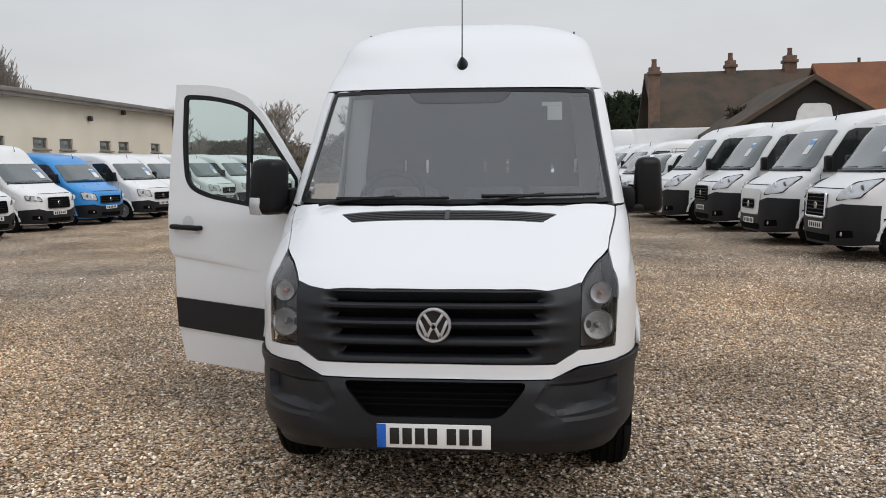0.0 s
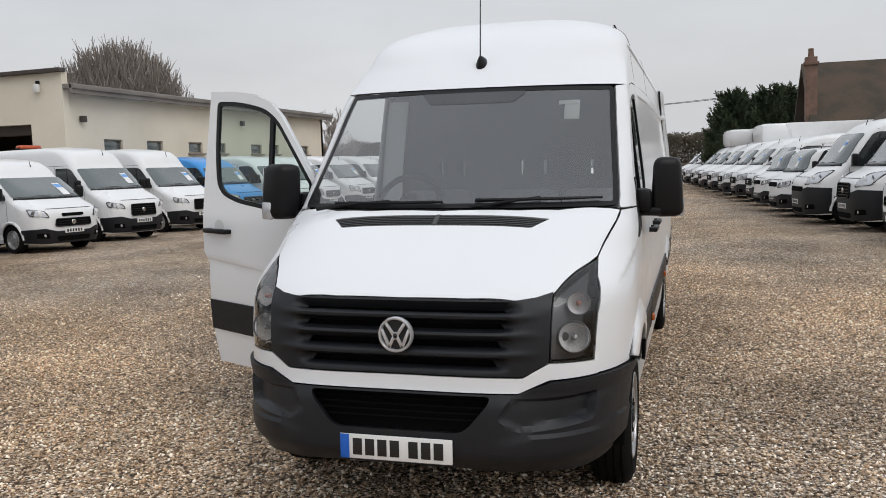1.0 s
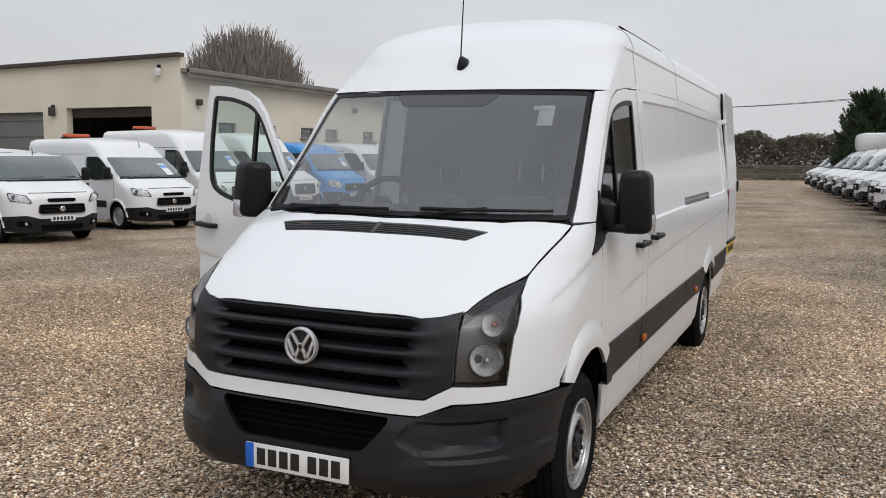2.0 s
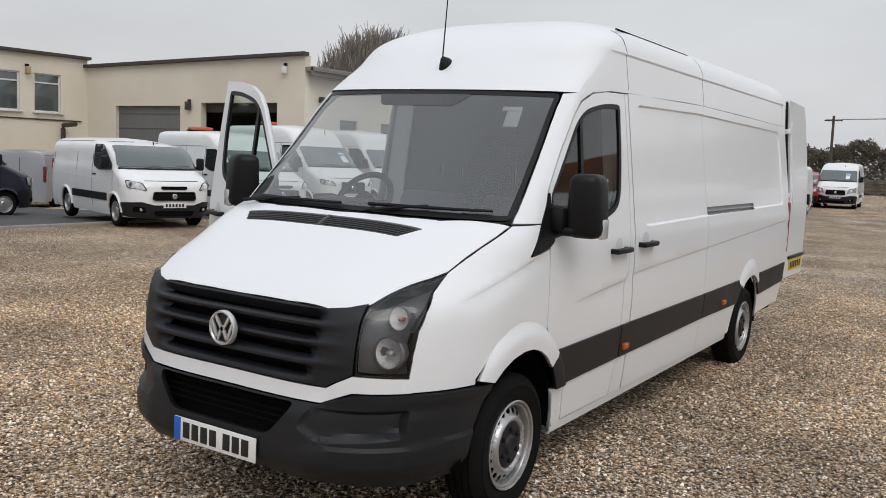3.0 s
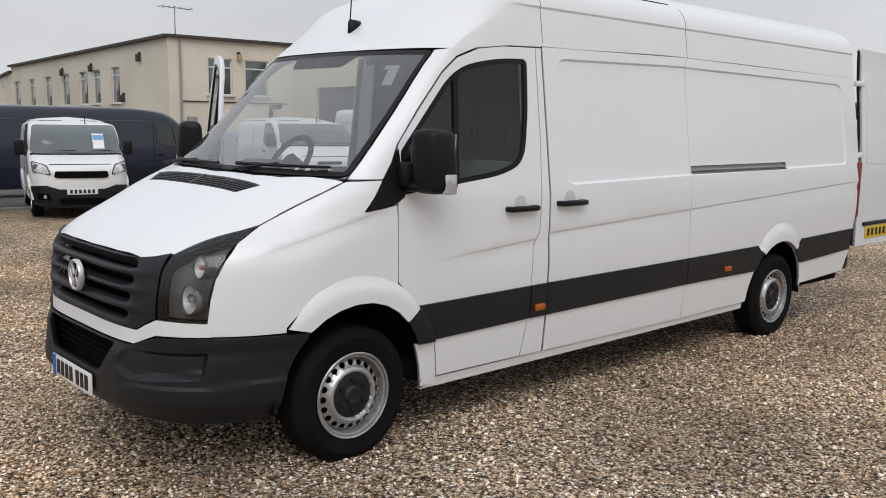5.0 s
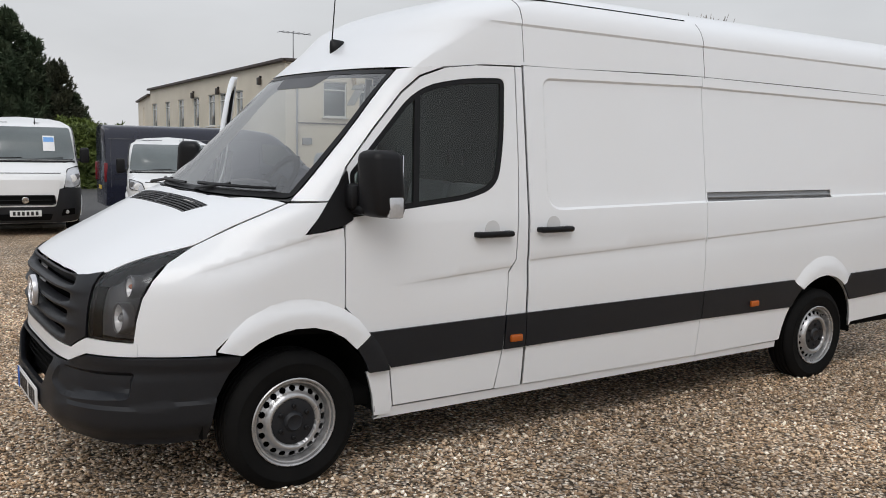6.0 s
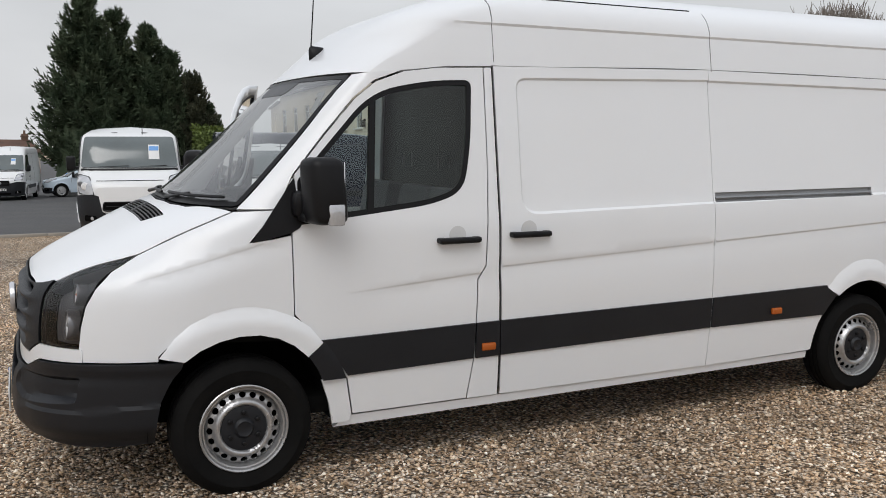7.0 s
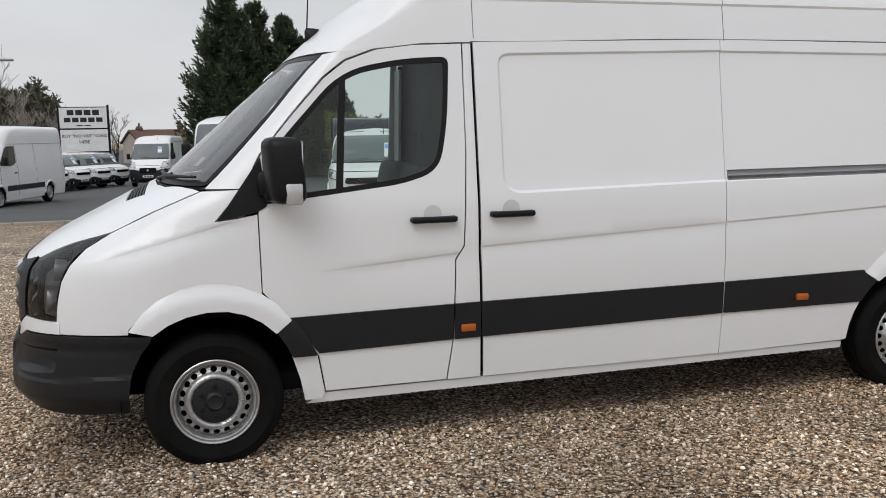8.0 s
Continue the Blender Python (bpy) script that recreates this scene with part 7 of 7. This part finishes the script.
# ---- trees and hedges ----
def conifer(name, label, x, y, h, r, mats=(NEEDLE,), seed=1, clumps=900, base=0.0, taper=0.72):
    rng = random.Random(seed)
    t = empty(name, label, "tree")
    z0 = fall(x, y)
    part("trunk", tube([(x, y, z0 - 0.1), (x + 0.1, y, z0 + h * 0.5), (x, y + 0.1, z0 + h * 0.95)], h * 0.028, 0.03, n=8), BARK, t)
    core = []
    for i in range(15):
        u = i / 14
        core.append([(x + q * math.cos(a), y + q * math.sin(a), z0 + base + (h * 0.90 - base) * u) for a, q in
                     ((2 * math.pi * k / 14, (r * 0.62 * (1 - u) ** (taper + 0.08)) * (1 + 0.3 * noise.noise((i * 0.9, math.cos(k * 0.449) * 2 + seed, math.sin(k * 0.449) * 2))) + 0.02) for k in range(14))])
    own = bmesh.new()
    rings = [[own.verts.new(p) for p in row] for row in core]
    for p, q in zip(rings, rings[1:]):
        for k in range(14):
            own.faces.new((p[k], p[(k + 1) % 14], q[(k + 1) % 14], q[k]))
    part("inner_crown", own, mats[0], t, "dense shaded inner foliage")
    for q, mat in enumerate(mats):
        verts, faces = [], []
        up = Vector((0, 0, 1))

        def blade(p, d, L, w):
            s2 = d.cross(Vector((rng.uniform(-1, 1), rng.uniform(-1, 1), rng.uniform(-1, 1)))).normalized()
            n = len(verts)
            verts.extend((p, p + d * L * 0.45 + s2 * w, p + d * L, p + d * L * 0.45 - s2 * w))
            faces.append((n, n + 1, n + 2, n + 3))
        # boughs leave the trunk level and sweep upwards, feathered with sprays towards their tips
        for i in range(clumps // 8):
            u = 1 - (1 - rng.random()) ** 0.62 if i > 6 else 0.93 + 0.01 * i
            a = rng.random() * 2 * math.pi
            d0 = Vector((math.cos(a), math.sin(a), 0))
            reach = (r * (1 - u) ** taper + 0.10) * rng.uniform(0.72, 1.12)
            lift = reach * rng.uniform(0.25, 0.6) + 0.25
            root = Vector((x, y, z0 + base + (h - base) * u * 0.94))
            bough = [root + d0 * reach * k + up * lift * k * k for k in (0.35, 0.5, 0.62, 0.73, 0.83, 0.92, 1.0)]
            for j, p in enumerate(bough):
                tan = (d0 * reach + up * 2 * lift * (0.35 + 0.65 * j / 6)).normalized()
                side = tan.cross(up).normalized()
                for k in range(17 if j < 6 else 9):
                    f = rng.uniform(-1, 1)
                    d = (tan * rng.uniform(0.4, 1.1) + side * f * (1.4 - 0.12 * j) + up * rng.uniform(-0.6, 0.45)).normalized()
                    L = (0.42 - 0.025 * j) * rng.uniform(0.6, 1.25) * (0.62 + 0.038 * h)
                    blade(p + side * f * 0.12 + tan * rng.uniform(-0.15, 0.15), d, L, L * rng.uniform(0.08, 0.16))
                if j == 6:
                    blade(p, (tan + up * 0.8).normalized(), 0.42 * (0.6 + 0.04 * h), 0.05)
        me = bpy.data.meshes.new("crown")
        me.from_pydata(verts, [], faces)
        me.materials.append(mat)
        ob = new("crown", me)
        ob.parent = t
        ob["label"] = "dense dark needle sprays"
    return t


def bare_tree(name, label, x, y, h, spread, seed=3, depth=5, z=None, thick=0.022):
    """A leafless tree: trunk, limbs and many fine twigs."""
    rng = random.Random(seed)
    t = empty(name, label, "tree")
    z0 = fall(x, y) if z is None else z
    wood, twig = bmesh.new(), ([], [])

    def grow(p, d, L, r, k):
        pts = [p]
        q = p.copy()
        dd = d.copy()
        for _ in range(3):
            dd = (dd + Vector((rng.uniform(-0.18, 0.18), rng.uniform(-0.18, 0.18), rng.uniform(-0.02, 0.12)))).normalized()
            q = q + dd * L / 3
            pts.append(q.copy())
        if k >= depth - 2:
            side = dd.cross(Vector((rng.uniform(-1, 1), rng.uniform(-1, 1), 0.2))).normalized()
            for a, b in zip(pts, pts[1:]):
                n = len(twig[0])
                twig[0].extend([a - side * r, a + side * r, b + side * r * 0.7, b - side * r * 0.7])
                twig[1].append((n, n + 1, n + 2, n + 3))
        else:
            tube(pts, r, r * 0.6, n=5, bm=wood, cap=False)
        if k < depth:
            for _ in range(rng.randint(3, 4)):
                b = pts[rng.randint(1, 3)]
                nd = (dd + Vector((rng.uniform(-1, 1) * spread, rng.uniform(-1, 1) * spread, rng.uniform(-0.15, 0.55)))).normalized()
                grow(b, nd, L * rng.uniform(0.55, 0.8), max(r * 0.55, 0.018), k + 1)
    grow(Vector((x, y, z0)), Vector((0, 0, 1)), h * 0.34, h * thick, 0)
    part("trunk", wood, BARK, t)
    me = bpy.data.meshes.new("crown")
    me.from_pydata(*[twig[0], [], twig[1]])
    me.materials.append(TWIG)
    ob = new("crown", me)
    ob.parent = t
    ob["label"] = "fine bare winter twigs"
    return t


def thicket(name, label, x0, x1, y0, y1, h, mat, count, size, seed=5, z=None):
    """A hedge of many small leaf clumps with an uneven top."""
    rng = random.Random(seed)
    verts, faces = [], []
    for i in range(count):
        x, y = rng.uniform(x0, x1), rng.uniform(y0, y1)
        top = h * (0.72 + 0.28 * noise.noise((x * 0.35, y * 0.35, 1.7)) + 0.10 * noise.noise((x * 1.3, y * 1.3, 0.2)))
        zz = (fall(x, y) if z is None else z) + top * (1 - rng.random() ** 1.7)
        c = Vector((x, y, zz))
        for k in range(3):
            d = Vector((rng.uniform(-1, 1), rng.uniform(-1, 1), rng.uniform(-0.3, 1))).normalized()
            s2 = d.cross(Vector((rng.uniform(-1, 1), rng.uniform(-1, 1), rng.uniform(-1, 1)))).normalized()
            n = len(verts)
            L, w = size * rng.uniform(0.7, 1.6), size * rng.uniform(0.10, 0.30)
            verts += [c, c + d * L * 0.5 + s2 * w, c + d * L, c + d * L * 0.5 - s2 * w]
            faces.append((n, n + 1, n + 2, n + 3))
    me = bpy.data.meshes.new(name)
    me.from_pydata(verts, [], faces)
    me.materials.append(mat)
    return tagged(new(name, me), label, "hedge", kind="stuff")


def brush_tree(name, label, x, y, h, r, trunk_h, seed=1, count=1100, z=None):
    """A pollarded tree: a short trunk under a dome of close upright branches."""
    rng = random.Random(seed)
    t = empty(name, label, "tree")
    z0 = fall(x, y) if z is None else z
    wood = tube([(x, y, z0 - 0.1), (x, y, z0 + trunk_h * 0.6), (x, y, z0 + trunk_h)], 0.35, 0.3, n=8)
    for k in range(9):
        a = 2 * math.pi * k / 9
        tube([(x, y, z0 + trunk_h * 0.8), (x + 0.3 * r * math.cos(a), y + 0.3 * r * math.sin(a), z0 + trunk_h + 0.6), (x + 0.5 * r * math.cos(a), y + 0.5 * r * math.sin(a), z0 + trunk_h + 1.5)], 0.16, 0.09, n=6, bm=wood)
    part("trunk", wood, BARK, t)
    verts, faces = [], []

    def ribbon(pts, w0, w1):
        for side in (Vector((1, 0.3, 0)).normalized(), Vector((-0.3, 1, 0)).normalized()):
            n0 = len(verts)
            for i, p in enumerate(pts):
                w = w0 + (w1 - w0) * i / (len(pts) - 1)
                verts.extend((p - side * w, p + side * w))
            for i in range(len(pts) - 1):
                k = n0 + 2 * i
                faces.append((k, k + 1, k + 3, k + 2))
    for i in range(count):
        a, q = rng.random() * 2 * math.pi, rng.random() ** 0.5
        d = Vector((math.cos(a), math.sin(a), 0))
        top = (h - trunk_h) * math.sqrt(max(0.05, 1 - (0.93 * q) ** 2)) * rng.uniform(0.92, 1.02)
        p0 = Vector((x, y, z0 + trunk_h)) + d * r * 0.25 * q
        p1 = Vector((x, y, z0 + trunk_h + top * 0.45)) + d * r * 0.78 * q
        p2 = Vector((x, y, z0 + trunk_h + top)) + d * r * q + Vector((rng.uniform(-0.3, 0.3), rng.uniform(-0.3, 0.3), 0))
        ribbon([p0, p1, p2], 0.038, 0.014)
        for _ in range(3):
            s = rng.uniform(0.4, 0.9)
            b = p1.lerp(p2, s)
            ribbon([b, b + Vector((rng.uniform(-0.5, 0.5), rng.uniform(-0.5, 0.5), rng.uniform(0.5, 1.2)))], 0.026, 0.012)
    me = bpy.data.meshes.new("crown")
    me.from_pydata(verts, [], faces)
    me.materials.append(TWIG)
    ob = new("crown", me)
    ob.parent = t
    ob["label"] = "close upright winter branches"
    return t


conifer("conifer", "tall dense dark green conifer beside the road", -49.6, 3.8, 11.6, 3.2, (NEEDLE,), 1, 3400, 0.6)
conifer("conifer", "dark green conifer with ragged top", -50.6, 5.5, 10.8, 3.1, (NEEDLE,), 2, 3000, 0.1)
conifer("conifer", "dark green conifer in the clump", -49.9, 7.1, 9.8, 2.9, (NEEDLE,), 3, 2600, 0.1)
conifer("conifer", "dark green conifer with a thin leader", -50.2, 8.4, 8.6, 2.5, (NEEDLE,), 6, 2200, 0.1)
conifer("conifer", "bronze-green conifer beside the darker ones", -49.2, 9.6, 7.0, 2.0, (NEEDLE2,), 4, 1700, 0.1)
conifer("conifer", "small dark conifer at the end of the clump", -50.2, 10.6, 5.2, 1.5, (NEEDLE,), 5, 1200, 0.1)
thicket("shrub", "yellow-green shrub under the conifers", -46.5, -43.5, 9.0, 11.6, 4.4, LEAF, 4200, 0.24, 7)
for i, (x, y, h, r) in enumerate(((3.3, 52.0, 5.5, 1.7), (4.4, 52.4, 5.2, 1.8), (5.5, 52.0, 5.6, 1.9), (6.5, 52.6, 5.7, 1.7))):
    conifer("hedge_conifer", "dark clipped conifer in a tall hedge", x, y, h, r, (NEEDLE,), 20 + i, 2600, 0.0, 0.38)
thicket("winter_hedge", "brown leafless hedge behind the fence", -60, 30, 86.5, 90, 5.6, HEDGE, 62000, 0.26, 9, 0.0)
thicket("winter_hedge", "brown hedge beyond the side of the yard", 24, 60, 20, 60, 3.0, HEDGE, 12000, 0.5, 10, 0.0)
thicket("far_wood", "hazy olive and brown far wood across the road", -128, -104, -80, -14.5, 11.0, WOODLAND, 46000, 0.6, 12, -1.3)
for i, (x, y, h) in enumerate(((-84, -14.5, 10.6), (-88, -12.6, 9.6), (-80, -17.0, 11.0), (-90, -11.4, 7.6), (-86, -5.2, 6.6))):
    bare_tree("bare_tree", "leafless roadside tree with fine twigs", x, y, h, 0.85, 30 + i, 5)
brush_tree("pollard_tree", "broad leafless pollarded tree behind the shed", -30.6, 41.0, 9.9, 4.2, 3.2, 41)
bare_tree("bare_tree", "leafless tree past the end of the shed", -15.9, 55.0, 6.6, 0.9, 43, 6, thick=0.014)
bare_tree("bare_tree", "leafless tree past the end of the shed", -24.5, 60.0, 7.0, 0.8, 44, 6, thick=0.012)
bare_tree("bare_tree", "leafless tree at the far end of the yard", -15.0, 78.0, 8.6, 0.8, 45, 6)
bare_tree("bare_tree", "leafless tree behind the cottage", 11.5, 52.5, 7.9, 1.0, 46, 6)
thicket("shrub", "dark brown-green ivy shrub before the cottage", 9.6, 11.0, 38.6, 39.8, 4.6, HEDGE_G, 1500, 0.22, 17, 0.0)
